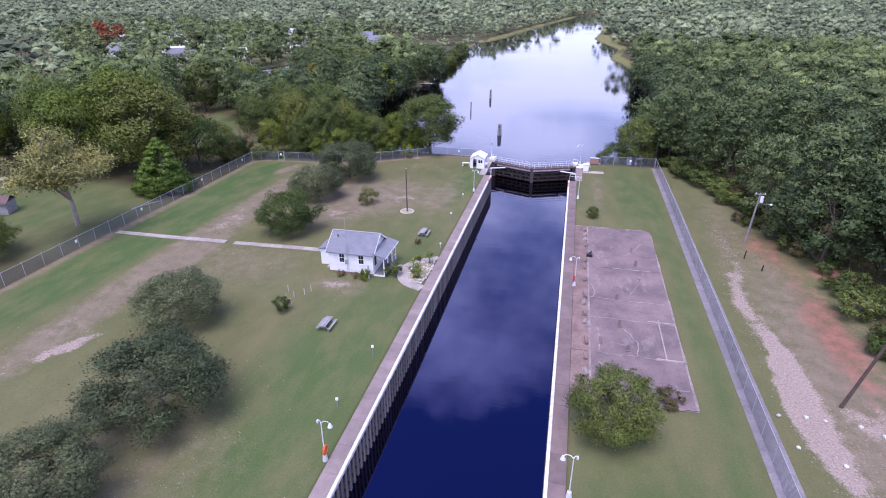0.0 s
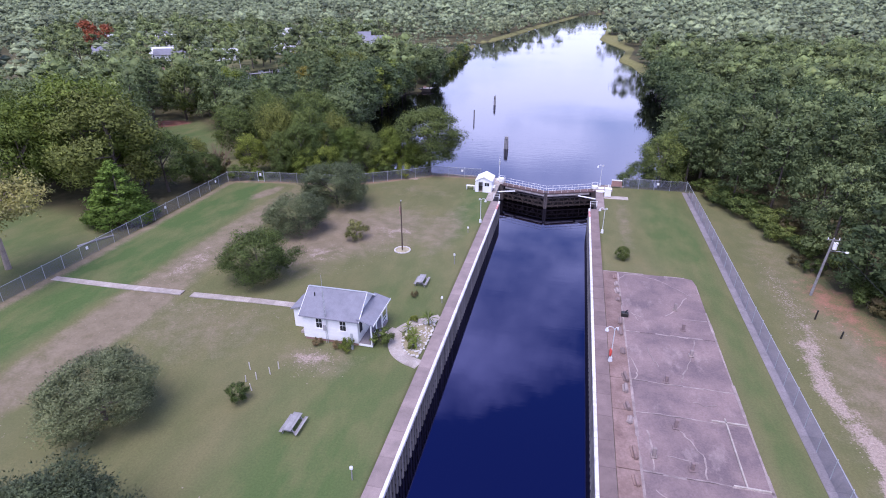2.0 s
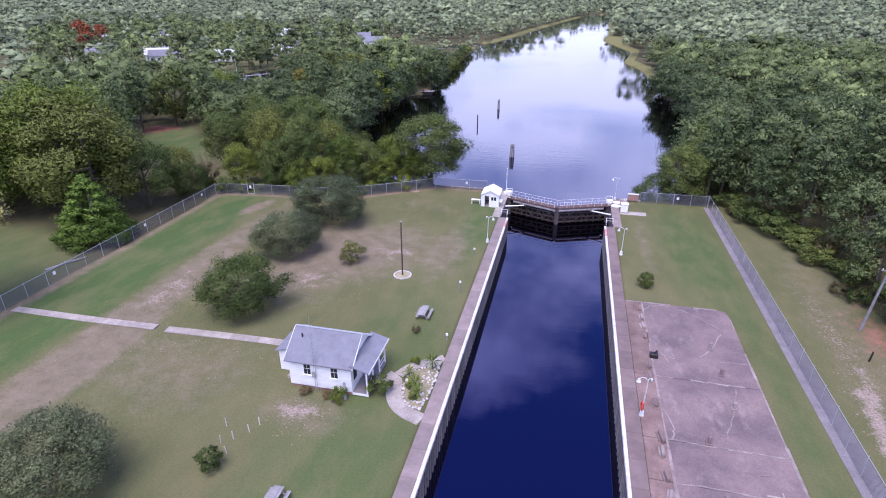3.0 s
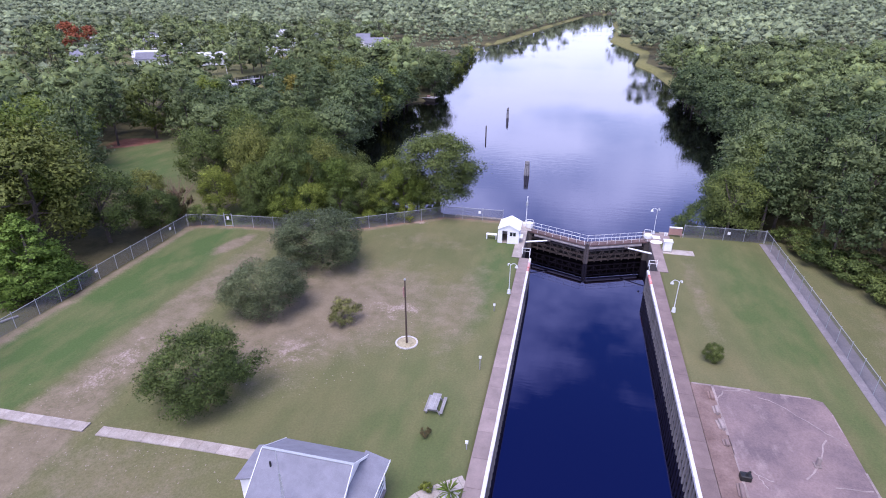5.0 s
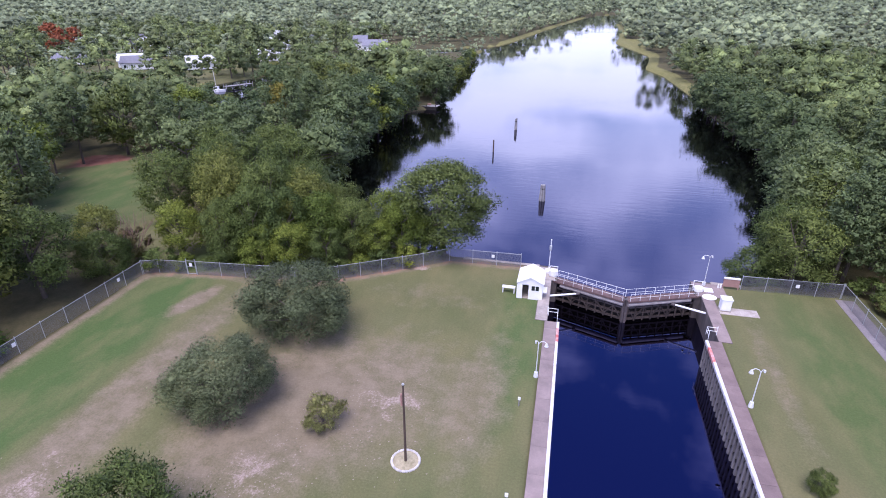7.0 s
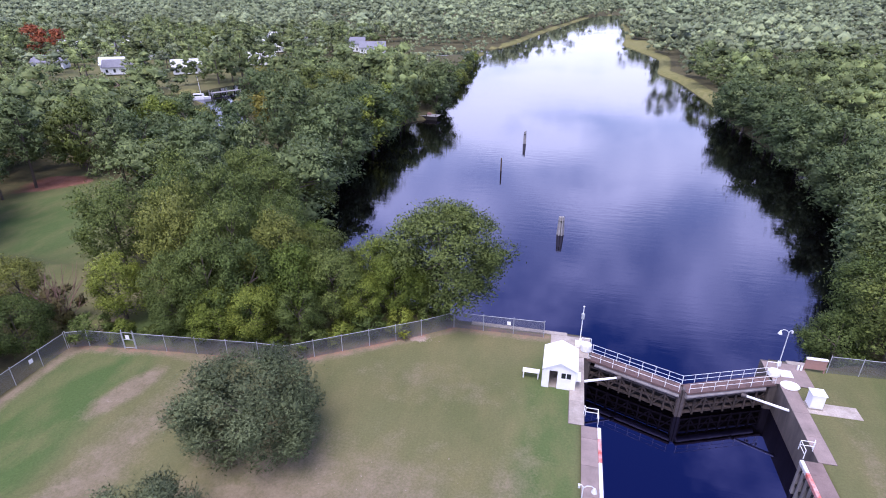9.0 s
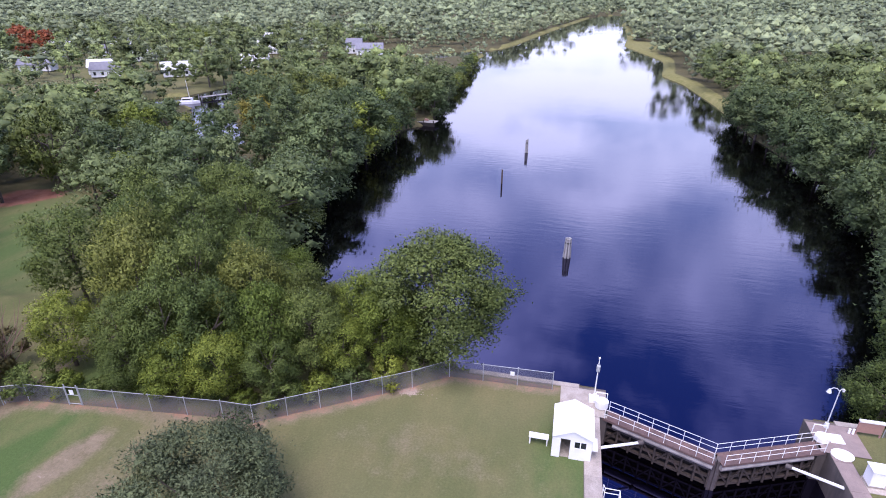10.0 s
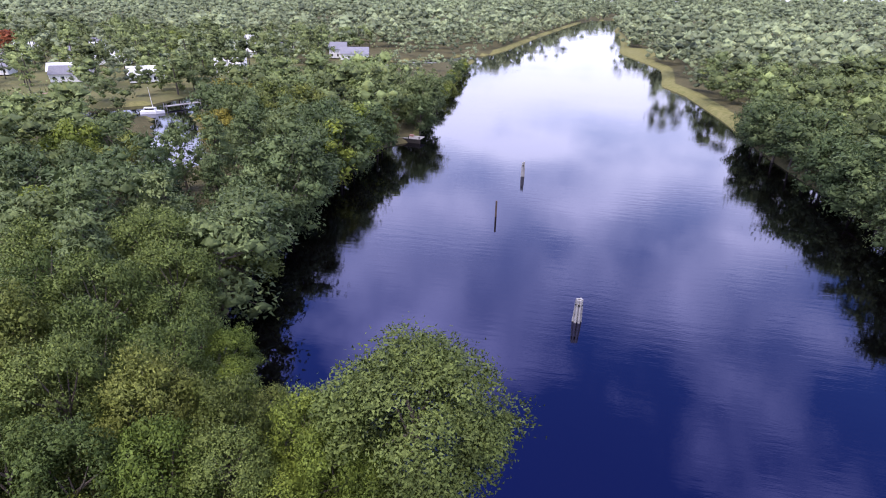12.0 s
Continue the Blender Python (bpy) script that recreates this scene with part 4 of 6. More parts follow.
def roof_slab(parent, corners, thick=0.12, material="shingle", name="roof"):
    bm = bmesh.new()
    v = [bm.verts.new(p) for p in corners]
    u = [bm.verts.new((p[0], p[1], p[2] + thick)) for p in corners]
    bm.faces.new(v)
    bm.faces.new(u)
    for i in range(len(v)):
        bm.faces.new((v[i], v[(i + 1) % len(v)], u[(i + 1) % len(v)], u[i]))
    return part(name, bm, material, parent)


def lock_house():
    ox, oy = -19.6, 56.7
    g = thing("lock_house", (ox, oy, 0.0), "small white clapboard lockkeeper's house with grey shingle roof and porch", "house")
    x0, x1, y0, y1, eave, ridge = -3.1, 3.1, -2.6, 2.6, 3.3, 5.05
    bm = bmesh.new()
    box(bm, x0 + 0.06, x1 - 0.06, y0 + 0.06, y1 - 0.06, 0.0, 0.4)
    part("foundation", bm, "brick", g)
    bm = bmesh.new()
    box(bm, x0, x1, y0, y1, 0.3, eave)
    part("wall", bm, "white", g)
    for x in (x0, x1 - 0.1):
        bm = bmesh.new()
        v = [bm.verts.new(p) for p in ((x, y0, eave), (x, y1, eave), (x, 0, ridge - 0.02), (x + 0.1, y0, eave), (x + 0.1, y1, eave), (x + 0.1, 0, ridge - 0.02))]
        for f in ((0, 1, 2), (5, 4, 3), (0, 3, 4, 1), (1, 4, 5, 2), (2, 5, 3, 0)):
            bm.faces.new([v[i] for i in f])
        part("gable", bm, "white", g)
    # clapboards on the two long walls
    for yy, s in ((y0, -1), (y1, 1)):
        z = 0.35
        while z < eave - 0.05:
            bm = bmesh.new()
            a, b = (yy - 0.03, yy - 0.002) if s < 0 else (yy + 0.002, yy + 0.03)
            box(bm, x0, x1, a, b, z, z + 0.19)
            part("clapboard", bm, "white", g)
            z += 0.2
    k = (ridge - eave) / 2.6
    e = 0.38
    for s in (-1, 1):
        roof_slab(g, [(x0 - 0.25, 0, ridge), (x1 + 0.3, 0, ridge), (x1 + 0.3, s * (2.6 + e), eave - e * k), (x0 - 0.25, s * (2.6 + e), eave - e * k)])
        for x in (x0 - 0.27, x1 + 0.31):
            bm = bmesh.new()
            beam(bm, (x, 0, ridge + 0.06), (x, s * (2.6 + e), eave - e * k + 0.06), 0.04, 0.2)
            part("barge_board", bm, "white", g)
    bm = bmesh.new()
    beam(bm, (x0 - 0.25, 0, ridge + 0.13), (x1 + 0.3, 0, ridge + 0.13), 0.2, 0.05)
    part("ridge_cap", bm, "galv", g)
    bm = bmesh.new()
    rod(bm, (-2.3, -0.9, 4.2), (-2.3, -0.9, 4.95), 0.07, n=10)
    part("vent_pipe", bm, "black", g)
    sash_window(g, -1.55, -0.9, 1.75, 3.0, y0 - 0.03)
    sash_window(g, 1.15, 1.8, 1.75, 3.0, y0 - 0.03)
    # porch on the canal side
    bm = bmesh.new()
    box(bm, x1 + 0.004, 4.65, y0, y1, 0.1, 0.36)
    part("porch_floor", bm, "asphalt", g, "grey painted porch floor")
    bm = bmesh.new()
    box(bm, x1 + 0.01, 4.7, y0 - 0.03, y0 - 0.004, 0.1, 0.36)
    part("porch_skirt", bm, "white", g)
    roof_slab(g, [(x1 + 0.02, y0 - 0.3, 3.42), (4.95, y0 - 0.3, 2.86), (4.95, y1 + 0.3, 2.86), (x1 + 0.02, y1 + 0.3, 3.42)], 0.1, name="porch_roof")
    bm = bmesh.new()
    box(bm, 4.95, 4.99, y0 - 0.32, y1 + 0.32, 2.82, 3.0)
    part("porch_fascia", bm, "white", g)
    for yy in (y0 + 0.08, -0.9, 0.9, y1 - 0.08):
        bm = bmesh.new()
        box(bm, 4.5, 4.62, yy - 0.06, yy + 0.06, 0.36, 2.86)
        part("porch_post", bm, "white", g)
    bm = bmesh.new()
    box(bm, 4.48, 4.64, y0, y1, 2.72, 2.88)
    part("porch_beam", bm, "white", g)
    for a, b in ((y0 + 0.14, -0.96), (0.96, y1 - 0.14)):
        for z in (0.75, 1.2):
            bm = bmesh.new()
            box(bm, 4.53, 4.59, a, b, z, z + 0.06)
            part("porch_rail", bm, "white", g)
    for yy in (-1.7, 1.5):
        bm = bmesh.new()
        box(bm, x1 + 0.004, x1 + 0.03, yy - 0.35, yy + 0.35, 1.3, 2.6)
        part("porch_window", bm, "glass", g)
    bm = bmesh.new()
    box(bm, x1 + 0.004, x1 + 0.05, -0.45, 0.45, 0.38, 2.42)
    part("door", bm, "white", g)
    bm = bmesh.new()
    box(bm, 4.66, 5.3, -0.7, 0.7, 0.0, 0.18)
    part("step", bm, "pale_concrete", g)
    # lean-to at the back
    bm = bmesh.new()
    box(bm, x0 - 2.2, x0 - 0.002, -0.5, 2.4, 0.0, 2.3)
    part("lean_to_wall", bm, "white", g)
    roof_slab(g, [(x0 - 2.45, -0.75, 2.26), (x0 - 0.27, -0.75, 2.9), (x0 - 0.27, 2.6, 2.9), (x0 - 2.45, 2.6, 2.26)], 0.1, name="lean_to_roof")
    bm = bmesh.new()
    box(bm, x0 - 0.9, x0 - 0.02, -1.7, -0.52, 0.0, 0.28)
    part("back_step", bm, "pale_concrete", g)
    # aerial mast against the wall
    bm = bmesh.new()
    for dx in (-0.11, 0.11):
        rod(bm, (-0.35 + dx, y0 - 0.25, 0), (-0.35 + dx * 0.4, y0 - 0.25, 6.4), 0.025, n=6)
    rod(bm, (-0.35, y0 - 0.25, 6.2), (-0.35, y0 - 0.25, 8.3), 0.02, n=6)
    for i in range(16):
        z = 0.3 + i * 0.38
        rod(bm, (-0.46, y0 - 0.25, z), (-0.24, y0 - 0.25, z + 0.19), 0.014, n=5)
    part("aerial_mast", bm, "galv", g, "pale lattice aerial mast")
    bm = bmesh.new()
    box(bm, -0.75, -0.45, y0 - 0.2, y0 - 0.04, 1.5, 2.1)
    part("meter_box", bm, "old_wood", g)
    bm = bmesh.new()
    box(bm, 2.55, 2.75, y0 - 0.75, y0 - 0.6, 0.0, 1.9)
    part("downpipe", bm, "galv", g)


lock_house()


def strip(name, pts, width, z0, z1, material, label, category, piece=None):
    """A ribbon of pavement along a line, cut into slabs of length piece."""
    g = tagged(new(name), label, category, kind="structure")
    pts = [Vector((*p, 0)) for p in pts]
    fine = []
    for i in range(len(pts) - 1):
        p0, p1, p2, p3 = pts[max(i - 1, 0)], pts[i], pts[i + 1], pts[min(i + 2, len(pts) - 1)]
        m = max(2, int((p2 - p1).length / 0.5))
        for k in range(m):
            t = k / m
            fine.append(0.5 * ((2 * p1) + (p2 - p0) * t + (2 * p0 - 5 * p1 + 4 * p2 - p3) * t * t + (3 * p1 - p0 - 3 * p2 + p3) * t ** 3))
    fine.append(pts[-1])
    chunk = max(1, int((piece or 1e9) / 0.5))
    i = 0
    while i < len(fine) - 1:
        j = min(i + chunk, len(fine) - 1)
        bm = bmesh.new()
        rows = []
        for k in range(i, j + 1):
            d = (fine[min(k + 1, len(fine) - 1)] - fine[max(k - 1, 0)]).normalized()
            n = Vector((-d.y, d.x, 0))
            c = fine[k] + d * (0.012 if k == i else -0.012 if k == j else 0)
            rows.append([bm.verts.new(c + n * a * width / 2 + Vector((0, 0, z))) for a, z in ((-1, z0), (1, z0), (1, z1), (-1, z1))])
        for a, b in zip(rows[:-1], rows[1:]):
            for q in range(4):
                bm.faces.new((a[q], a[(q + 1) % 4], b[(q + 1) % 4], b[q]))
        bm.faces.new(rows[0])
        bm.faces.new(rows[-1][::-1])
        part("slab", bm, material, g)
        i = j
    return g


strip("pavement", [(-61.2, 59.3), (-50, 59.5), (-42.2, 59.8)], 1.05, -0.06, 0.05, "pale_concrete", "pale concrete garden path across the lawn", "path", 1.5)
strip("pavement", [(-40.8, 59.7), (-33, 60.1), (-25.0, 60.3)], 1.05, -0.06, 0.05, "pale_concrete", "pale concrete garden path across the lawn", "path", 1.5)
strip("pavement", [(-14.4, 57.6), (-13.3, 57.0), (-13.0, 55.6), (-12.2, 54.0), (-11.0, 53.0), (-9.4, 52.4)], 1.5, -0.06, 0.05, "pale_concrete",
      "curved pale concrete path from porch to lock", "path", 1.6)
strip("pavement", [(-13.2, 57.9), (-12.4, 59.3), (-11.2, 60.3), (-9.4, 61.6)], 1.1, -0.06, 0.045, "pale_concrete", "pale concrete path from porch to lock", "path", 1.6)
strip("pavement", [(25.85, -10), (25.85, 28), (25.85, 60), (26.0, 90), (25.95, 114.4)], 2.1, -0.06, 0.04, "asphalt", "grey asphalt footpath along the boundary fence", "path", 6.0)


def garden_bed():
    g = thing("flower_bed", (-11.2, 56.8, 0.0), "planted bed edged with white stones between path and lock", "flower bed")
    rng = random.Random(5)
    ring = [(1.35, -3.3), (1.6, -1.0), (1.65, 1.6), (1.5, 3.7), (0.5, 2.9), (-0.6, 2.1), (-1.0, 0.9), (-1.1, -0.6), (-0.6, -2.0), (0.3, -3.0)]
    bm = bmesh.new()
    prism(bm, ring, -0.02, 0.07)
    part("soil", bm, "sandy_bed", g)
    st = []
    for k in range(3):
        bm = bmesh.new()
        ball(bm, (0, 0, 0.08), 0.17, 0.75, 1, 0.2, rng)
        st.append(mesh_of("stone", bm, "stone"))
    for i in range(len(ring)):
        a, b = Vector(ring[i]), Vector(ring[(i + 1) % len(ring)])
        m = int((b - a).length / 0.3)
        for k in range(m):
            p = a.lerp(b, k / m)
            o = part("stone", rng.choice(st), "stone", g)
            o.location = (p.x + rng.uniform(-0.1, 0.1), p.y + rng.uniform(-0.1, 0.1), 0.05)
            o.rotation_euler = (0, 0, rng.uniform(0, 6))
            o.scale = [rng.uniform(0.5, 1.05)] * 3
    for k in range(46):
        o = part("stone", rng.choice(st), "stone", g)
        o.location = (rng.uniform(0.2, 1.4), rng.uniform(-2.6, 2.8), 0.06)
        o.scale = [rng.uniform(0.35, 0.85)] * 3


garden_bed()

# ---------------------------------------------------------------- old slab
rng = random.Random(11)
g = tagged(new("old_slab"), "cracked reddish concrete slab of a vanished building", "concrete slab", kind="structure")
ys = [35.8, 43.2, 50.2, 54.8, 63.5, 78.0]
for a, b in zip(ys[:-1], ys[1:]):
    bm = bmesh.new()
    box(bm, 9.4, 11.3, a + 0.03, b - 0.03, -0.1, 0.1 + rng.uniform(-0.012, 0.012))
    bevel(bm, 0.025)
    part("slab", bm, "slab_edge", g)
    bm = bmesh.new()
    ring = [(11.34, a + 0.03), (20.78, a + 0.03), (20.78, b - 0.03), (11.34, b - 0.03)]
    if b > 77:                         # broken corner
        ring[2:3] = [(20.95, b - 2.0), (20.7, b - 0.35), (19.9, b - 0.05)]
    prism(bm, ring, -0.1, 0.1 + rng.uniform(-0.012, 0.012))
    bevel(bm, 0.025)
    part("slab", bm, "slab", g)
    jx = [11.4, 12.9, 14.6, 16.1, 17.9, 19.4, 20.8]
    for c, d in zip(jx[:-1], jx[1:]):
        if rng.random() < 0.9:
            bm = bmesh.new()
            y0, y1 = a + rng.uniform(-0.08, 0.08), a + rng.uniform(-0.08, 0.08)
            xm = (c + d) / 2
            w = rng.uniform(0.1, 0.22)
            beam(bm, (c, y0, 0.09), (xm, (y0 + y1) / 2 + rng.uniform(-0.06, 0.06), 0.09), w, 0.05)
            beam(bm, (xm - 0.03, (y0 + y1) / 2, 0.09), (d + 0.05, y1, 0.09), w * rng.uniform(0.7, 1.2), 0.05)
            part("joint_strip", bm, "joint", g)
# worn pale margins
for x0, y0, x1, y1 in ((11.32, 36, 11.32, 77.9), (20.76, 36, 20.85, 76.0), (9.5, 77.9, 19.8, 77.95), (11.4, 35.9, 20.7, 35.9)):
    k = max(2, int(math.hypot(x1 - x0, y1 - y0) / 2.2))
    for i in range(k):
        if rng.random() < 0.12:
            continue
        t0, t1 = i / k, (i + 1) / k
        bm = bmesh.new()
        beam(bm, (x0 + (x1 - x0) * t0, y0 + (y1 - y0) * t0, 0.085), (x0 + (x1 - x0) * t1, y0 + (y1 - y0) * t1, 0.085), rng.uniform(0.08, 0.3), 0.06)
        part("joint_strip", bm, "joint", g)


def crack(pts, w=0.11):
    bm = bmesh.new()
    for a, b in zip(pts[:-1], pts[1:]):
        beam(bm, (*a, 0.1), (*b, 0.1), w * rng.uniform(0.6, 1.3), 0.06)
    part("mortar_line", bm, "joint", g)


for pts in ([(11.4, 76.0), (12.3, 77.4), (13.7, 77.6), (16.5, 76.5), (19.0, 73.8), (20.6, 72.2)], [(19.1, 72.6), (17.6, 69.3), (16.1, 67.6)], [(12.1, 68.0), (12.5, 67.2), (13.6, 66.8)], [(12.5, 67.2), (13.0, 66.0)],
            [(18.0, 67.2), (20.6, 67.5)], [(18.6, 63.2), (17.7, 59.7), (16.6, 57.2), (16.1, 55.3)], [(13.5, 60.6), (13.8, 58.6), (14.2, 57.4)], [(11.5, 58.6), (12.2, 56.2), (11.7, 54.9)],
            [(16.6, 52.6), (17.6, 52.3), (18.7, 52.6)], [(14.9, 48.4), (15.8, 47.2), (16.4, 45.6), (16.2, 43.4)], [(12.2, 48.0), (12.5, 45.6), (12.2, 43.4)], [(13.4, 45.2), (15.8, 45.0)],
            [(12.2, 41.5), (13.3, 40.6), (15.8, 40.8), (17, 38.4), (20.5, 38.6)]):
    fine = []
    for a, b in zip(pts[:-1], pts[1:]):
        for k in range(4):
            t = k / 4
            fine.append((a[0] + (b[0] - a[0]) * t + rng.uniform(-0.12, 0.12), a[1] + (b[1] - a[1]) * t + rng.uniform(-0.12, 0.12)))
    crack(fine + [pts[-1]], rng.uniform(0.08, 0.14))

# low white kerb marks on the slab
kerb = thing("kerb_frame", (18.93, 46.9, 0.1), "pale T-shaped kerb strips left on the slab", "kerb")
for x0, x1, y0, y1 in ((0.0, 0.13, -3.6, 4.0), (-1.1, 1.75, 3.44, 3.58), (-0.9, 1.7, -3.74, -3.6)):
    bm = bmesh.new()
    box(bm, x0, x1, y0, y1, 0, 0.1)
    part("kerb_strip", bm, "pale_concrete", kerb)

# stumps of old partition posts
for x, y in ((17.4, 69.3), (17.65, 65.0), (17.7, 60.1), (14.65, 55.1), (14.6, 48.8), (15.2, 44.2), (12.4, 45.0)):
    bm = bmesh.new()
    hh = rng.uniform(0.65, 1.0)
    box(bm, -0.15, 0.15, -0.14, 0.14, 0, hh)
    bevel(bm, 0.04)
    box(bm, -0.24, 0.24, -0.3, 0.3, 0, 0.12)
    ob = tagged(new("pier_stub", mesh_of("pier_stub", bm, rng.choice(["joint", "joint", "slab"]))), "short broken masonry stub on the old slab", "pier stub", "pier stubs")
    ob.location = (x, y, 0.09)
# remains of a footing along the slab's margin
for x, y in ((10.96, 76.2), (11.0, 74.2), (10.98, 72.3), (10.98, 70.2), (10.96, 65.2), (10.8, 63.1), (10.9, 59.3), (10.86, 54.8), (10.75, 53.1), (10.75, 50.5), (10.85, 48.8), (10.93, 44.9), (10.85, 42.0), (10.9, 39.5)):
    bm = bmesh.new()
    ln = rng.uniform(0.35, 0.85)
    box(bm, -0.14, 0.14, -ln, ln, 0, rng.uniform(0.2, 0.45))
    bevel(bm, 0.05)
    box(bm, -0.3, 0.24, -ln * 0.7, ln * 1.1, 0, 0.1)
    ob = tagged(new("footing_block", mesh_of("footing_block", bm, rng.choice(["slab_edge", "joint", "east_walk"]))), "broken strip of old footing on the slab margin", "footing", "footing remains")
    ob.matrix_world = pose(x, y, 0.09, 0, 0, rng.uniform(-12, 12))
bm = bmesh.new()
box(bm, -0.4, 0.4, -0.3, 0.3, 0.0, 0.5)
bevel(bm, 0.05)
rod(bm, (0, 0, 0.5), (0.25, 0, 0.85), 0.08)
ob = tagged(new("winch", mesh_of("winch", bm, "black")), "small black iron winch on the slab", "winch")
ob.location = (11.5, 66.6, 0.1)

# ---------------------------------------------------------------- fences


def fence(line, h, label, gate_at=None, spacing=3.0, close_end=True):
    g = thing("chain_link_fence", (*line[0], 0.0), label, "fence", "boundary fences")
    o0 = Vector((*line[0], 0))
    post = bmesh.new()
    rod(post, (0, 0, -0.3), (0, 0, h + 0.12), 0.036, n=8)
    ball(post, (0, 0, h + 0.13), 0.05)
    me = mesh_of("post", post, "galv")
    for (xa, ya), (xb, yb) in zip(line[:-1], line[1:]):
        a, b = Vector((xa, ya, 0)) - o0, Vector((xb, yb, 0)) - o0
        m = max(1, round((b - a).length / spacing))
        for k in range(m):
            p, q = a.lerp(b, k / m), a.lerp(b, (k + 1) / m)
            o = part("post", me, "galv", g)
            o.location = p
            bm = bmesh.new()
            uv = bm.loops.layers.uv.new("UVMap")
            vs = [bm.verts.new(v) for v in (p + Vector((0, 0, 0.03)), q + Vector((0, 0, 0.03)), q + Vector((0, 0, h)), p + Vector((0, 0, h)))]
            f = bm.faces.new(vs)
            w = (q - p).length
            for lp, c in zip(f.loops, ((0, 0), (w, 0), (w, h), (0, h))):
                lp[uv].uv = c
            mo = bpy.data.meshes.new("wire_mesh")
            bm.to_mesh(mo)
            bm.free()
            mo.materials.append(M["wire"])
            part("wire_mesh", mo, "wire", g)
        bm = bmesh.new()
        rod(bm, a + Vector((0, 0, h)), b + Vector((0, 0, h)), 0.03, n=6)
        part("top_rail", bm, "galv", g)
    o = part("post", me, "galv", g)
    o.location = Vector((*line[-1], 0)) - o0
    return g


FL = "grey galvanised chain-link boundary fence on steel posts"
fence([(-62.0, 8.0), (-62.0, 100.8)], 1.9, FL)
fence([(-62.0, 101.0), (-60.2, 101.8), (-56.2, 102.2)], 1.9, FL)
fence([(-54.9, 102.4), (-41.5, 103.8), (-38.6, 103.9), (-26.4, 111.6), (-23.3, 114.0), (-13.4, 114.3)], 1.95, FL)
fence([(14.2, 114.4), (25.6, 114.8)], 1.95, FL)
fence([(25.7, 114.8), (25.78, 100), (25.7, 80), (25.58, 60), (25.45, 40), (25.4, 4.0)], 1.95, FL)


def fence_gate():
    g = thing("fence_gate", (-55.55, 102.3, 0), "narrow chain-link gate with a small white notice", "gate", turn=6)
    bm = bmesh.new()
    for dx in (-0.6, 0.6):
        rod(bm, (dx, 0, 0.05), (dx, 0, 2.3), 0.05)
    for z in (0.15, 1.15, 2.0):
        rod(bm, (-0.6, 0, z), (0.6, 0, z), 0.035)
    part("gate_frame", bm, "galv", g)
    bm = bmesh.new()
    box(bm, -0.2, 0.2, -0.08, -0.05, 1.25, 1.75)
    part("notice", bm, "white", g)


fence_gate()


def notice(x, y, z, turn=0):
    bm = bmesh.new()
    box(bm, -0.2, 0.2, -0.015, 0.015, -0.22, 0.22)
    ob = tagged(new("notice", mesh_of("notice", bm, "white")), "small white notice on the chain-link fence", "notice", "fence notices")
    ob.matrix_world = pose(x, y, z, 0, 0, turn)


for p in ((-17.2, 114.05, 1.4), (20.5, 114.4, 1.3)):
    notice(*p)
for y in (52.5, 66.0, 82.5, 96.8):
    notice(-61.93, y, 1.3, 90)

# ---------------------------------------------------------------- beyond the path: poles, markers


def utility_pole(x, y, top, label, transformer):
    g = thing("utility_pole", (x, y, 0), label, "utility pole", "utility poles")
    bm = bmesh.new()
    rod(bm, (0, 0, -0.3), top, 0.17, 0.11, 12)
    part("pole", bm, "old_wood" if transformer else "brown_wood", g)
    t = Vector(top)
    if transformer:
        bm = bmesh.new()
        rod(bm, t + Vector((0.32, -0.1, -1.35)), t + Vector((0.32, -0.1, -0.45)), 0.24, n=14)
        bevel(bm, 0.02)
        part("transformer", bm, "white", g, "pale grey transformer can")
        bm = bmesh.new()
        beam(bm, t + Vector((-0.7, 0, -0.2)), t + Vector((0.7, 0, -0.2)), 0.1, 0.1)
        part("cross_arm", bm, "old_wood", g)
        for dx in (-0.6, 0.0, 0.6):
            bm = bmesh.new()
            rod(bm, t + Vector((dx, 0, -0.15)), t + Vector((dx, 0, 0.08)), 0.05, 0.03)
            part("insulator", bm, "white", g)
        bm = bmesh.new()
        rod(bm, t + Vector((0, 0, -1.6)), t + Vector((1.4, -0.6, -1.4)), 0.035, n=6)
        part("lamp_arm", bm, "galv", g)
        bm = bmesh.new()
        ball(bm, t + Vector((1.5, -0.65, -1.42)), 0.2, 0.7)
        part("lamp_head", bm, "white", g)


utility_pole(34.5, 77.2, (0.25, -0.6, 8.0), "grey wooden utility pole with transformer and lamp", True)
utility_pole(33.4, 39.5, (2.2, 0.1, 9.4), "leaning dark wooden utility pole", False)
a, b = Vector((34.75, 76.6, 7.8)), Vector((35.6, 39.6, 9.3))
bm = bmesh.new()
for k in range(24):
    t0, t1 = k / 24, (k + 1) / 24
    p, q = a.lerp(b, t0), a.lerp(b, t1)
    p.z -= 4 * 1.3 * t0 * (1 - t0)
    q.z -= 4 * 1.3 * t1 * (1 - t1)
    rod(bm, p, q, 0.022, n=5, cap=False)
tagged(new("power_cable", mesh_of("power_cable", bm, "black")), "black overhead cable sagging between two poles", "cable")
for x, y in ((27.6, 37.0), (29.9, 37.3), (31.4, 37.1), (34.1, 37.0), (35.6, 36.2), (28.0, 33.2), (31.0, 31.8)):
    bm = bmesh.new()
    ball(bm, (0, 0, 0.1), 0.22, 0.8, 1, 0.2, rng)
    ob = tagged(new("marker_stone", mesh_of("marker_stone", bm, "stone")), "white painted stone beside the dirt track", "stone", "marker stones")
    ob.location = (x, y, 0.0)
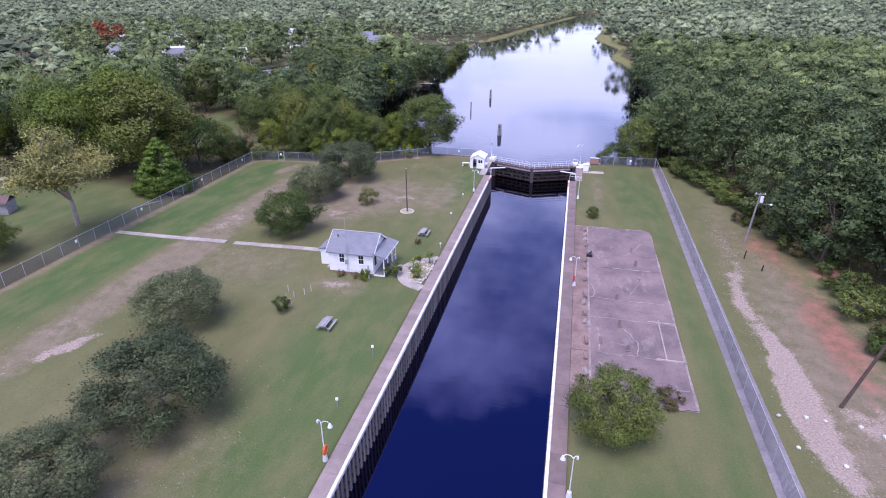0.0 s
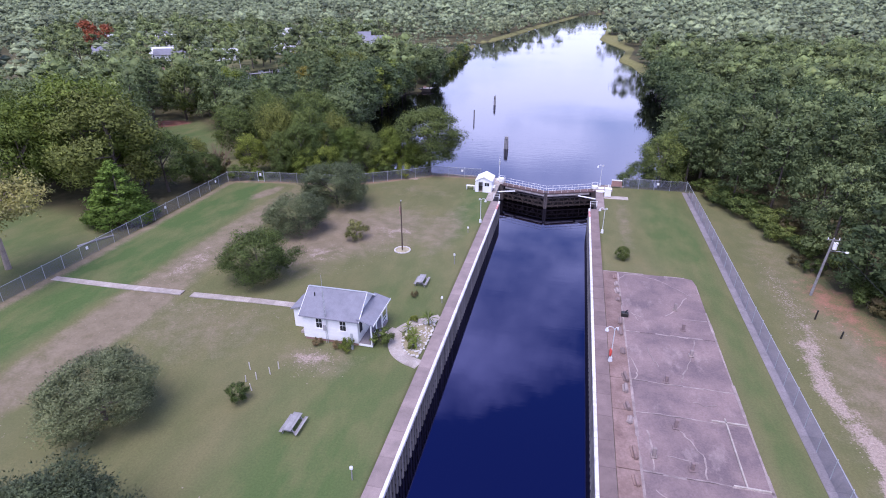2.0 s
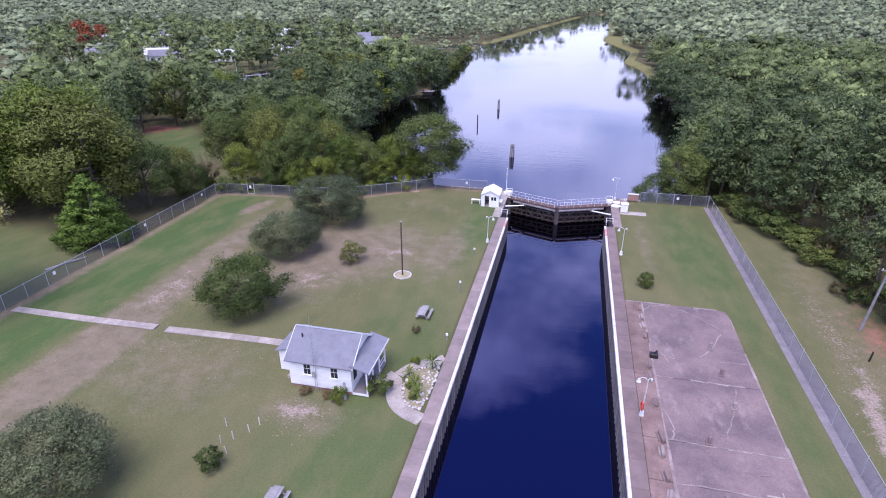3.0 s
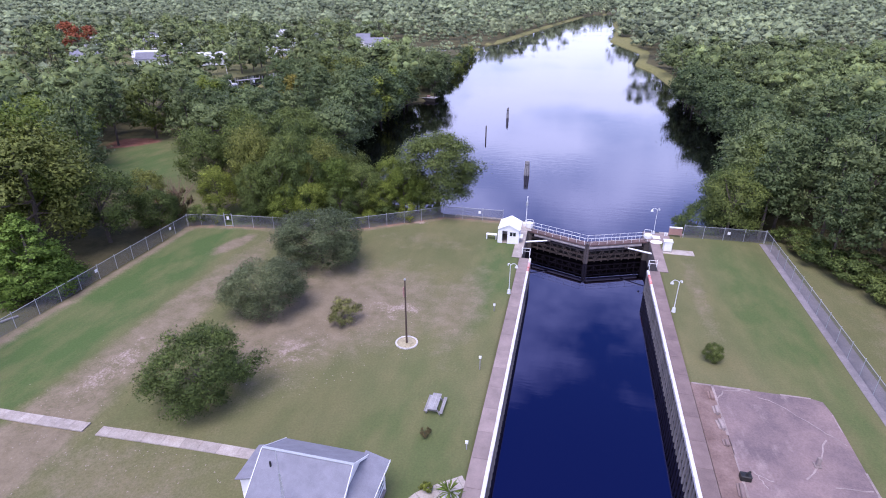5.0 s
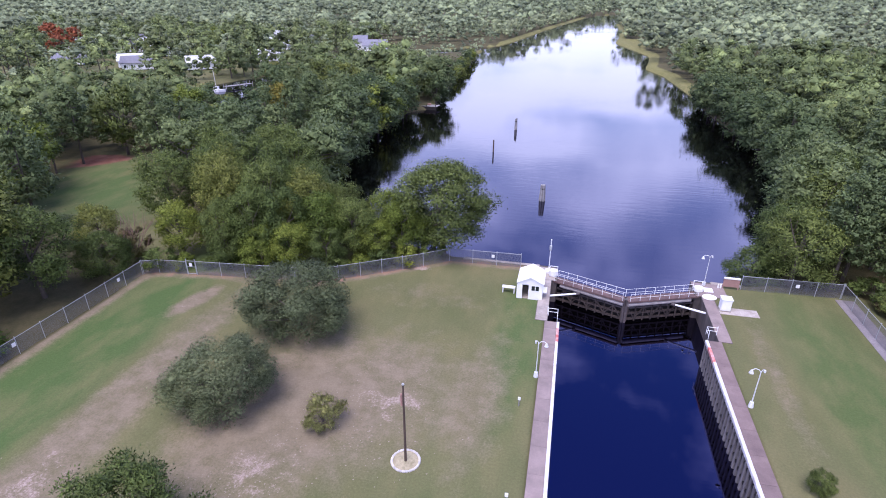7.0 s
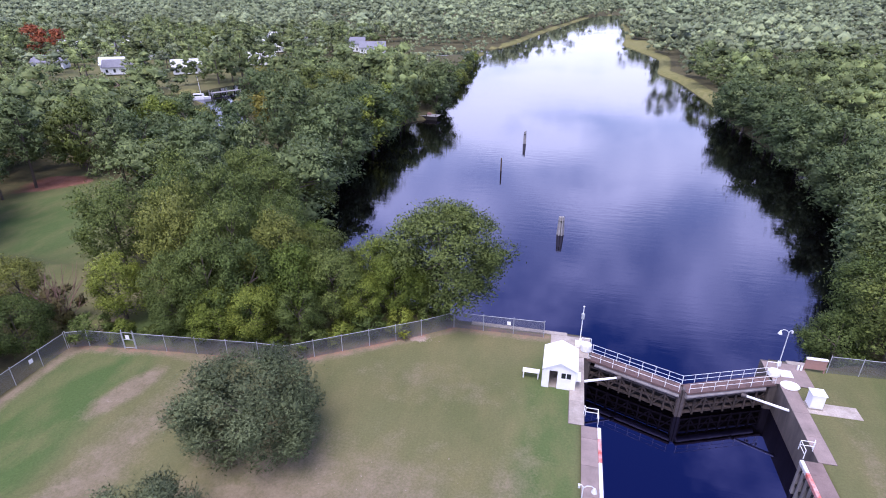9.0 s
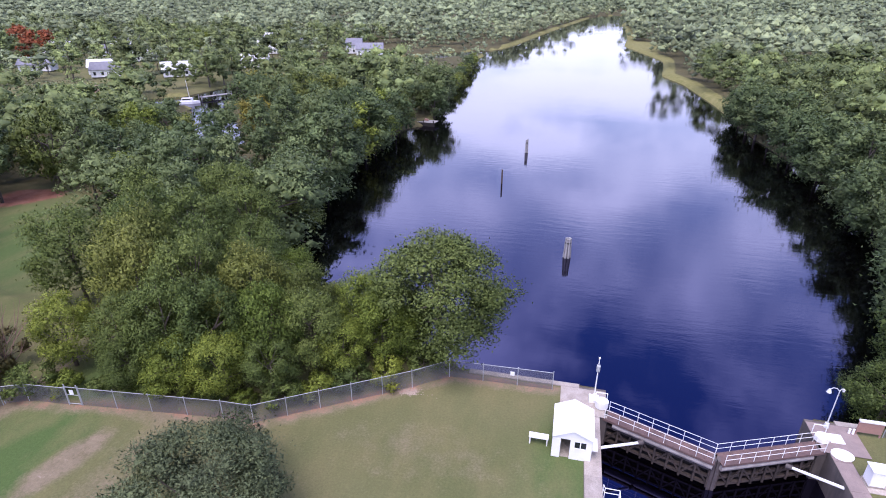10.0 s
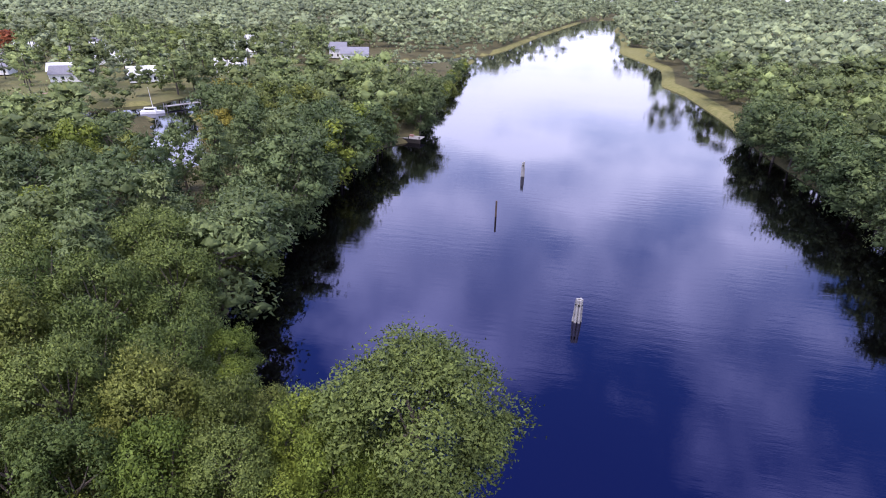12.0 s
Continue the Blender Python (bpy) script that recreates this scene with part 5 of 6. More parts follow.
for x, y, h in ((32.9, 71.0, 1.1), (34.2, 67.3, 0.8)):
    bm = bmesh.new()
    rod(bm, (0, 0, 0), (0.05, 0, h), 0.1, 0.09)
    rod(bm, (0.05, 0, h), (0.05, 0, h + 0.15), 0.1, 0.06)
    ob = tagged(new("wooden_post", mesh_of("wooden_post", bm, "black")), "short dark post beside the dirt track", "post", "short posts")
    ob.location = (x, y, 0)

# ---------------------------------------------------------------- in the water


def pile_cluster(x, y, h, n, r, label):
    g = thing("mooring_dolphin", (x, y, WATER_Z), label, "mooring dolphin", "mooring dolphins")
    prng = random.Random(int(x * 10))
    for k in range(n):
        a = k * math.tau / max(n - 1, 1)
        rr = 0 if (n == 1 or k == n - 1) else r
        bm = bmesh.new()
        base = (rr * 1.5 * math.cos(a), rr * 1.5 * math.sin(a), -2.5)
        top = (rr * 0.8 * math.cos(a), rr * 0.8 * math.sin(a), h + prng.uniform(-0.35, 0.1))
        rod(bm, base, top, 0.19, 0.16, 10)
        part("timber_post", bm, "old_wood" if n > 1 else "brown_wood", g)
    if n > 1:
        bm = bmesh.new()
        rod(bm, (0, 0, h * 0.72), (0, 0, h * 0.78), r * 1.25, n=14)
        part("binding", bm, "black", g)


pile_cluster(-12.65, 150.6, 3.3, 7, 0.38, "cluster of grey mooring piles bound together in the water")
pile_cluster(-24.3, 210.5, 3.4, 3, 0.22, "dark leaning mooring piles standing in the water")
pile_cluster(-27.2, 184.2, 3.0, 1, 0.0, "single thin pile standing in the water")


def landing():
    g = thing("landing", (-57.5, 236.0, -2.4), "weathered timber landing on the river bank", "landing", turn=-8)
    for k in range(12):
        bm = bmesh.new()
        box(bm, -3.4 + k * 0.58, -3.4 + k * 0.58 + 0.54, -2.0, 1.8, 0.28, 0.36)
        part("plank", bm, "old_wood", g)
    for dx in (-3.2, 0, 3.2):
        bm = bmesh.new()
        rod(bm, (dx, -1.9, -3), (dx, -1.9, 1.0), 0.14)
        part("timber_post", bm, "wet_timber", g)
    bm = bmesh.new()
    box(bm, -0.6, 0.6, 0.2, 0.9, 0.4, 0.9)
    part("bench", bm, "brick", g)
    bm = bmesh.new()
    box(bm, -3.5, 3.6, -2.08, -2.0, -2.5, 0.3)
    part("bulkhead", bm, "wet_timber", g)


landing()


def dock(x, y, lx, ly, turn, label="pale timber dock on the far creek"):
    g = thing("dock", (x, y, -2.5), label, "dock", "docks", turn=turn)
    bm = bmesh.new()
    box(bm, -lx, lx, -ly, ly, 0.3, 0.45)
    part("deck", bm, "old_wood", g)
    for dx in (-lx, 0, lx):
        for dy in (-ly, ly):
            bm = bmesh.new()
            rod(bm, (dx, dy, -3), (dx, dy, 1.4), 0.15)
            part("timber_post", bm, "old_wood", g)


dock(-110, 397, 5.5, 2.0, 20)
dock(-97, 414, 9.0, 1.5, 15)
dock(-148, 262, 6.0, 1.2, 60)


def boat():
    g = thing("boat", (-151, 250, WATER_Z), "white cabin boat with a mast moored in the creek", "boat", turn=25)
    bm = bmesh.new()
    ring = [(-3.5, -1.1), (1.5, -1.2), (3.9, 0), (1.5, 1.2), (-3.5, 1.1)]
    prism(bm, ring, -0.4, 0.9)
    part("hull", bm, "white", g)
    bm = bmesh.new()
    prism(bm, [(-2.2, -0.8), (1.0, -0.8), (1.6, 0), (1.0, 0.8), (-2.2, 0.8)], 0.904, 2.0)
    part("cabin", bm, "white", g)
    bm = bmesh.new()
    rod(bm, (0.5, 0, 2.0), (0.2, 0, 8.5), 0.09, 0.05)
    part("mast", bm, "white", g)
    bm = bmesh.new()
    box(bm, -2.0, 0.9, -0.82, -0.8, 1.3, 1.75)
    part("cabin_window", bm, "glass", g)


boat()


def far_house(x, y, z, lx, ly, h, turn, roof, label):
    g = thing("house", (x, y, z), label, "house", "houses by the creek", turn=turn)
    bm = bmesh.new()
    box(bm, -lx, lx, -ly, ly, 0, h)
    part("wall", bm, "white", g)
    r = ly * 0.6
    for s in (-1, 1):
        roof_slab(g, [(-lx - 0.5, 0, h + r), (lx + 0.5, 0, h + r), (lx + 0.5, s * (ly + 0.6), h - 0.35), (-lx - 0.5, s * (ly + 0.6), h - 0.35)], 0.2, roof)
    for xx in (-lx, lx - 0.15):
        bm = bmesh.new()
        v = [bm.verts.new(p) for p in ((xx, -ly, h), (xx, ly, h), (xx, 0, h + r - 0.03), (xx + 0.15, -ly, h), (xx + 0.15, ly, h), (xx + 0.15, 0, h + r - 0.03))]
        for f in ((0, 1, 2), (5, 4, 3), (0, 3, 4, 1), (1, 4, 5, 2), (2, 5, 3, 0)):
            bm.faces.new([v[i] for i in f])
        part("gable", bm, "white", g)
    m = max(2, int(lx / 1.4))
    for k in range(m):
        xx = -lx + (k + 0.5) * 2 * lx / m
        bm = bmesh.new()
        box(bm, xx - 0.5, xx + 0.5, -ly - 0.06, -ly - 0.01, 0.9, 2.3)
        part("window", bm, "glass", g)


WH = "white house with a pale gable roof among trees"
far_house(-139, 411, -1.2, 8.0, 5.0, 3.6, 18, "shingle", "white waterside house with blue grey roof and tall windows")
far_house(-152, 418, -1.2, 5.0, 5.5, 5.2, 18, "shingle", "taller white house wing behind the waterside house")
for x, y, lx, t in ((-286, 370, 8, 30), (-311, 346, 8, 20), (-222, 428, 9, 10), (-206, 452, 7, 20), (-192, 301, 7, 40), (-221, 293, 8, 30), (-203, 403, 6, 15), (-250, 350, 8, 35), (-270, 300, 7, 25), (-330, 420, 8, 20), (-176, 340, 7, 30), (-300, 392, 7, 20), (-340, 384, 7, 25), (-247, 486, 8, 15), (-232, 300, 6, 35)):
    far_house(x, y, -1.2, lx, 4.5, 3.4, t, "lamp_grey" if (x + y) % 3 else "shingle", WH)
bm = bmesh.new()
box(bm, -3.6, 3.6, -2.2, 2.2, 0, 2.4)
bevel(bm, 0.1)
ob = tagged(new("garden_shed", mesh_of("garden_shed", bm, "brick")), "small rust red shed near the creek", "shed")
ob.location = (-192, 254, -1.5)

# ---------------------------------------------------------------- trees


def tri_mesh(name, verts, tris, material, normals=None):
    me = bpy.data.meshes.new(name)
    nv, nf = len(verts), len(tris)
    me.vertices.add(nv)
    me.vertices.foreach_set("co", np.asarray(verts, np.float32).ravel())
    me.loops.add(nf * 3)
    me.loops.foreach_set("vertex_index", np.asarray(tris, np.int32).ravel())
    me.polygons.add(nf)
    me.polygons.foreach_set("loop_start", np.arange(0, nf * 3, 3, dtype=np.int32))
    me.update(calc_edges=True)
    me.validate()
    me.materials.append(M[material])
    if normals is not None:
        me.attributes.new("custom_normal", "FLOAT_VECTOR", "POINT").data.foreach_set("vector", np.asarray(normals, np.float32).ravel())
    return me


def leaf_tris(rng, centres, radii, count, size, squash=1.0, up=0.2, shell=0.62, spiky=0.3, slim=0.38, stray=0.1):
    """Leaf sprays scattered in round clumps, more on their upper side; each a small three-cornered blade facing roughly outward."""
    centres, radii = np.asarray(centres, float), np.asarray(radii, float)
    pick = rng.choice(len(centres), count, p=radii ** 2 / (radii ** 2).sum())
    d = rng.normal(size=(count, 3))
    d /= np.linalg.norm(d, axis=1)[:, None]
    d[:, 2] = np.where(rng.random(count) < 0.5, np.abs(d[:, 2]), d[:, 2])
    rr = radii[pick] * (shell + (1.15 - shell) * rng.random(count) ** 0.7) * np.where(rng.random(count) < stray, rng.uniform(1.1, 1.8, count), 1.0)
    p = centres[pick] + d * rr[:, None] * np.array([1, 1, squash])
    nrm = d * 0.8 + rng.normal(scale=0.38, size=(count, 3)) + np.array([0, 0, up + 0.35])
    nrm /= np.linalg.norm(nrm, axis=1)[:, None]
    a = np.cross(nrm, rng.normal(size=(count, 3)))
    a /= np.linalg.norm(a, axis=1)[:, None]
    # some blades stand out from the twig, the others lie over it
    out = d + rng.normal(scale=0.45, size=(count, 3)) + np.array([0, 0, 0.35])
    a = np.where((rng.random(count) < spiky)[:, None], out / np.linalg.norm(out, axis=1)[:, None], a)
    b = np.cross(nrm, a)
    b /= np.maximum(np.linalg.norm(b, axis=1), 0.05)[:, None]
    s = size * rng.uniform(0.6, 1.35, count)[:, None]
    v = np.stack([p + a * s * 0.75, p - a * s * 0.4 + b * s * slim, p - a * s * 0.4 - b * s * slim], 1)
    soft = d + np.array([0, 0, 0.2]) + rng.normal(scale=0.22, size=(count, 3))
    soft = soft / np.linalg.norm(soft, axis=1)[:, None]
    return v.reshape(-1, 3), np.repeat(soft, 3, 0), pick


def core_tris(rng, centres, radii, squash, scale):
    """Inner foliage: a lumpy body inside each clump."""
    o = np.array([(1, 0, 0), (-1, 0, 0), (0, 1, 0), (0, -1, 0), (0, 0, 1), (0, 0, -1)], float)
    f = np.array([(0, 2, 4), (2, 1, 4), (1, 3, 4), (3, 0, 4), (2, 0, 5), (1, 2, 5), (3, 1, 5), (0, 3, 5)])
    out, tris, nrm = [], [], []
    for k in range(len(radii)):
        nrm.append(o)
        tris.append(f + k * len(o))
        out.append(o * (radii[k] * scale) * np.array([1, 1, squash]) * rng.uniform(0.7, 1.25, (len(o), 1)) + centres[k])
    return np.concatenate(out), np.concatenate(tris), np.concatenate(nrm)


# crown shapes for a tree 1 high: bough reach, middle height, half height, bough size
CROWNS = {
    "round": (0.4, 0.43, 0.34, 0.16),
    "full": (0.275, 0.5, 0.34, 0.15),
    "broad": (0.28, 0.66, 0.22, 0.14),
}


def crown_lobes(rng, kind, n):
    """Boughs round the crown, each carrying a handful of leaf clumps; gives clump centres, sizes and tones."""
    c, r, tone = [], [], []
    if kind in CROWNS:
        reach, mid, half, size = CROWNS[kind]
        nb = n if n < 14 else max(6, int(n / (3.6 if kind == "round" else 5.0)))
        m = max(1, round(n / nb))
        size = size * (16 / max(nb, 9)) ** 0.3
        for k in range(nb):
            a = k * 2.39996 + rng.uniform(-0.5, 0.5)
            u = 1.0 - 1.9 * (k + rng.uniform(0, 1)) / nb
            w = math.sqrt(max(0.02, 1 - (u * 0.96) ** 2)) * rng.uniform(0.72, 1.12)
            at = np.array([reach * w * math.cos(a), reach * w * math.sin(a), mid + half * u * rng.uniform(0.88, 1.06)])
            big = size * rng.uniform(0.75, 1.3)
            face = np.array([0.7 * math.cos(a) * w, 0.7 * math.sin(a) * w, 0.45 + 0.3 * u])
            bough = rng.uniform(-0.1, 0.1)
            for j in range(m):
                d = rng.normal(size=3)
                d = d / np.linalg.norm(d) + face
                d /= np.linalg.norm(d)
                c.append(at + d * big * rng.uniform(0.35, 0.9) * np.array([1, 1, 0.85]))
                r.append(big * rng.uniform(0.44, 0.68) * (7.5 / max(m, 3)) ** 0.4)
                tone.append((bough + rng.uniform(-0.08, 0.08)) * (0.4 if n < 14 else 1.0))
    elif kind == "pine":               # tiers of flat sprays with gaps between them
        tiers = max(4, int(n / 8))
        m = max(2, round(n / tiers))
        for k in range(tiers):
            u = (k + rng.uniform(0.1, 0.9)) / tiers
            lim = 0.05 + 0.27 * (1 - u) ** 0.75 * rng.uniform(0.75, 1.15)
            turn = rng.uniform(0, 6.28)
            for j in range(m):
                a = turn + j * math.tau / m + rng.uniform(-0.4, 0.4)
                w = lim * rng.uniform(0.35, 1.05)
                c.append((w * math.cos(a), w * math.sin(a), 0.3 + 0.66 * u - 0.12 * w + rng.uniform(-0.035, 0.035)))
                r.append(rng.uniform(0.045, 0.08) * (8 / m) ** 0.4)
                tone.append(rng.uniform(-0.16, 0.16))
    else:                              # cone
        for k in range(n):
            a = k * 2.39996 + rng.uniform(-0.5, 0.5)
            u = rng.uniform(0, 1) ** 1.4
            w = 0.36 * (1 - u) ** 0.8 * rng.uniform(0.7, 1.0)
            c.append((w * math.cos(a), w * math.sin(a), 0.06 + 0.9 * u))
            r.append(rng.uniform(0.06, 0.11) * (1 - 0.6 * u))
            tone.append(rng.uniform(-0.16, 0.16))
    return np.array(c), np.array(r), np.array(tone)


def crown_verts(rng, kind, lobes, leaves, size):
    c, r, tone = crown_lobes(rng, kind, lobes)
    squash = {"pine": 0.75, "cone": 0.6}.get(kind, 0.8)
    v, nv, pick = leaf_tris(rng, c, r, leaves, size, squash, 0.4 if kind == "pine" else 0.2, spiky=0.65 if kind == "round" else 0.35, slim=0.3 if kind == "round" else 0.36, stray=0.22 if kind == "round" else 0.12)
    w, tw, nw = core_tris(rng, c, r, squash, 0.6 if kind == "cone" else 0.3 if leaves > 9000 else 0.5 if leaves > 2000 else 0.72 if leaves > 300 else 0.85)
    tris = np.concatenate([np.arange(len(v)).reshape(-1, 3), tw + len(v)])
    shade = np.concatenate([tone[pick], np.repeat(tone, len(tw) // len(tone))])
    v, nrm = np.concatenate([v, w]), np.concatenate([nv, nw])
    # the light falls on a leaf much as it falls on its clump and its crown
    out = (v - np.array([0, 0, 0.5])) * np.array([2.2, 2.2, 1.6])
    nrm = nrm + (0.9 if leaves > 2000 else 1.3) * out + np.array([0, 0, 0.0 if leaves > 2000 else 0.5 if leaves > 300 else 1.3])
    return v, c, tris, nrm / np.linalg.norm(nrm, axis=1)[:, None], shade


def tree_mesh(seed, kind, lobes, leaves, size, leaf, bark="bark", tall=12.0):
    """Trunk with limbs and a crown of leaf clumps, drawn at a height of 1 and scaled when planted."""
    rng = np.random.default_rng(seed)
    v, c, tris, nrm, shade = crown_verts(rng, kind, lobes, leaves, size / tall)
    crown = tri_mesh("crown", v, tris, leaf, nrm)
    crown.attributes.new("tone", "FLOAT", "FACE").data.foreach_set("value", shade.astype(np.float32))
    bm = bmesh.new()
    th = 0.3 if kind == "round" else 0.95 if kind in ("pine", "cone") else 0.6
    rt = 0.014 if kind == "pine" else 0.02
    lean = rng.uniform(-0.02, 0.02, 2)
    pts = [Vector((lean[0] * t * 2, lean[1] * t * 2, -0.04 + t * (th + 0.04))) for t in (0, 0.25, 0.5, 0.75, 1.0)]
    for k in range(4):
        rod(bm, pts[k], pts[k + 1], rt * (1.25 - 0.27 * k), rt * (1.25 - 0.27 * (k + 1)), 6, cap=False)
    order = rng.permutation(len(c))[: (8 if kind != "cone" else 4)]
    for k in order:
        t = rng.uniform(0.45, 0.95)
        st = pts[0].lerp(pts[-1], t)
        en = Vector(c[k])
        if en.z < st.z * 0.7:
            continue
        mid = st.lerp(en, 0.55) + Vector((0, 0, -0.02))
        rod(bm, st, mid, rt * 0.5, rt * 0.3, 5, cap=False)
        rod(bm, mid, en, rt * 0.3, rt * 0.1, 5, cap=False)
    trunk = mesh_of("trunk", bm, bark)
    return trunk, crown


def plant(meshes, x, y, h, wide, label, category="tree", group="", name="tree", turn=None, rng=random, z=None):
    g = new(name)
    g.empty_display_size = 0.5
    zz = float(ground_height(x, y)) if z is None else z
    g.matrix_world = Matrix.LocRotScale((x, y, zz), Euler((0, 0, rng.uniform(0, 6.28) if turn is None else turn)), (h * wide, h * wide, h))
    tagged(g, label, category, group)
    part("trunk", meshes[0], "", g)
    part("crown", meshes[1], "", g)
    return g


HOLLY = [tree_mesh(100 + k, "round", 210, 40000, 0.108, "leaf_dark", tall=7) for k in range(3)]
LIVE = [tree_mesh(110 + k, "round", 210, 28000, 0.135, "leaf_green", tall=7) for k in range(2)]
OAK = [tree_mesh(120 + k, "full", 150, 14000, 0.255, "leaf_green", tall=15) for k in range(3)]
LIME = [tree_mesh(130 + k, "full", 140, 14000, 0.245, "leaf_bright", tall=13) for k in range(3)]
OLIVE = [tree_mesh(140 + k, "full", 140, 14000, 0.25, "leaf_olive", tall=13) for k in range(2)]
SHORE = [tree_mesh(128, "full", 210, 38000, 0.21, "leaf_shore", tall=15)]
E_OAK = [tree_mesh(125 + k, "full", 75, 4300, 0.45, "leaf_mid_haze", tall=16) for k in range(3)]
PINE = [tree_mesh(150 + k, "pine", 75, 4300, 0.42, "leaf_pine", tall=18) for k in range(3)]
CEDAR = [tree_mesh(160, "cone", 230, 17000, 0.22, "leaf_cedar", tall=10)]
SHRUB = [tree_mesh(170 + k, "round", 48, 2600, 0.15, "leaf_bright" if k else "leaf_green", tall=2.5) for k in range(2)]
SPARSE = [tree_mesh(176, "round", 56, 3000, 0.15, "leaf_pale", tall=3)]
RUST = [tree_mesh(180, "round", 40, 1700, 0.15, "leaf_rust", tall=2.5)]
REDT = [tree_mesh(185, "full", 30, 1200, 0.9, "leaf_red", tall=14)]
M_OAK = [tree_mesh(200 + k, "full", 65, 2800, 0.5, "leaf_mid_haze", tall=15) for k in range(4)]
M_PINE = [tree_mesh(210 + k, "pine", 65, 2800, 0.5, "leaf_pine", tall=18) for k in range(4)]
M_LIME = [tree_mesh(220 + k, "full", 62, 2700, 0.5, "leaf_bright", tall=14) for k in range(2)]
M_OLIVE = [tree_mesh(230, "full", 62, 2700, 0.5, "leaf_olive", tall=14)]

GOLD = [tree_mesh(240, "full", 50, 3600, 0.46, "leaf_gold", tall=12)]

LAWN_GROUP = "evergreen trees on the lawn"
for k, (x, y, h, r) in enumerate(((-34.3, 38.6, 6.8, 5.4), (-26.3, 25.2, 8.2, 6.6), (-27.8, 14.6, 6.8, 5.3), (-34.6, 65.6, 7.4, 5.2), (-36.8, 81.0, 6.9, 5.5), (-35.7, 93.8, 8.6, 6.7))):
    plant(LIVE[1] if k == 3 else HOLLY[k % 3], x, y, h, r / (0.56 * h), "dense dark green evergreen tree rounded to the ground on the lawn", group=LAWN_GROUP, turn=k * 1.3)
plant(LIVE[0], 12.9, 31.3, 7.0, 4.0 / (0.56 * 7.0), "round bright green tree beside the old slab", turn=1.0)
plant(LIVE[1], 12.15, 82.2, 2.3, 0.85, "small round green shrub on the lawn", "shrub", name="shrub", turn=0.5)
plant(SPARSE[0], -27.0, 80.2, 3.2, 1.0, "young yellowish green tree on the lawn", "tree", turn=2.5)
plant(SHRUB[0], -24.0, 43.5, 2.2, 0.8, "small green sapling on the lawn", "sapling", turn=3.0)
plant(RUST[0], 18.4, 36.6, 1.6, 1.4, "low brownish shrub on the slab", "shrub", name="shrub", turn=0.2)
for x, y, h, m in ((-14.3, 55.0, 2.1, SHRUB[0]), (-20.9, 53.3, 1.0, RUST[0]), (-18.7, 53.3, 0.9, RUST[0]), (-17.4, 53.3, 1.5, SHRUB[1]), (-12.0, 60.0, 0.9, SHRUB[1]), (-11.5, 56.4, 0.8, SHRUB[1]), (-10.9, 54.9, 0.9, SHRUB[1]), (-13.6, 65.5, 0.9, RUST[0])):
    plant(m, x, y, h, 1.0, "clipped garden shrub beside the lock house", "shrub", "house shrubs", "shrub")


def yucca(x, y, s):
    g = thing("yucca", (x, y, 0.05), "spiky green yucca in the flower bed", "yucca", "yuccas")
    yr = random.Random(int(x * 100))
    bm = bmesh.new()
    rod(bm, (0, 0, 0), (0, 0, 0.7 * s), 0.09, 0.07)
    part("stem", bm, "bark", g)
    bm = bmesh.new()
    for k in range(34):
        a, e = yr.uniform(0, math.tau), yr.uniform(-0.2, 1.2)
        d = Vector((math.cos(a) * math.cos(e), math.sin(a) * math.cos(e), math.sin(e)))
        sd = d.cross(Vector((0, 0, 1))).normalized() * 0.06
        o = Vector((0, 0, 0.7 * s))
        L = s * yr.uniform(0.8, 1.2)
        vs = [bm.verts.new(p) for p in (o - sd * 0.6, o + d * L * 0.5 - sd + Vector((0, 0, 0.1)), o + d * L - Vector((0, 0, 0.15)), o + d * L * 0.5 + sd + Vector((0, 0, 0.1)))]
        bm.faces.new(vs)
    part("leaves", bm, "leaf_bright", g)


for p in ((-10.2, 59.6, 1.2), (-12.0, 57.6, 1.0), (-11.0, 56.2, 1.1), (-10.4, 55.0, 1.0)):
    yucca(*p)

# big trees outside the west fence
rng = random.Random(21)
for x, y, h, w, m, lab in ((-75, 87.0, 20.5, 1.15, OLIVE[1], "tall broad yellowish green tree behind the fence"), (-82, 90, 22.5, 1.15, LIME[0], "tall yellowish green tree behind the fence"),
                           (-67.2, 78.6, 10.6, 1.35, CEDAR[0], "conical bright green conifer behind the fence"), (-89, 83, 19, 1.0, LIME[1], "tall broad green tree behind the fence"),
                           (-69.5, 93, 13, 1.05, OAK[2], "broad green tree behind the fence"), (-96, 86, 19, 0.9, LIME[1], "tall yellowish green tree behind the fence"),
                           (-66, 99.5, 7, 1.0, LIVE[1], "low bushy green tree at the fence corner"), (-72.5, 46.5, 8.0, 1.2, LIVE[0], "low bushy green tree outside the fence"),
                           (-104, 92, 20, 0.9, OAK[0], "tall broad green tree behind the fence"), 
                           (-112, 80, 18, 0.9, LIME[2], "yellowish green tree at the clearing's edge"), (-118, 66, 18, 0.9, OAK[2], "broad green tree at the clearing's edge"),
                           (-84, 42, 9.0, 1.1, LIVE[1], "low bushy green tree outside the fence"), (-122, 52, 17, 0.9, OAK[1], "broad green tree at the clearing's edge"), (-76, 37, 8.0, 1.1, LIVE[0], "low bushy green tree outside the fence")):
    plant(m, x, y, h, w, lab, rng=rng)


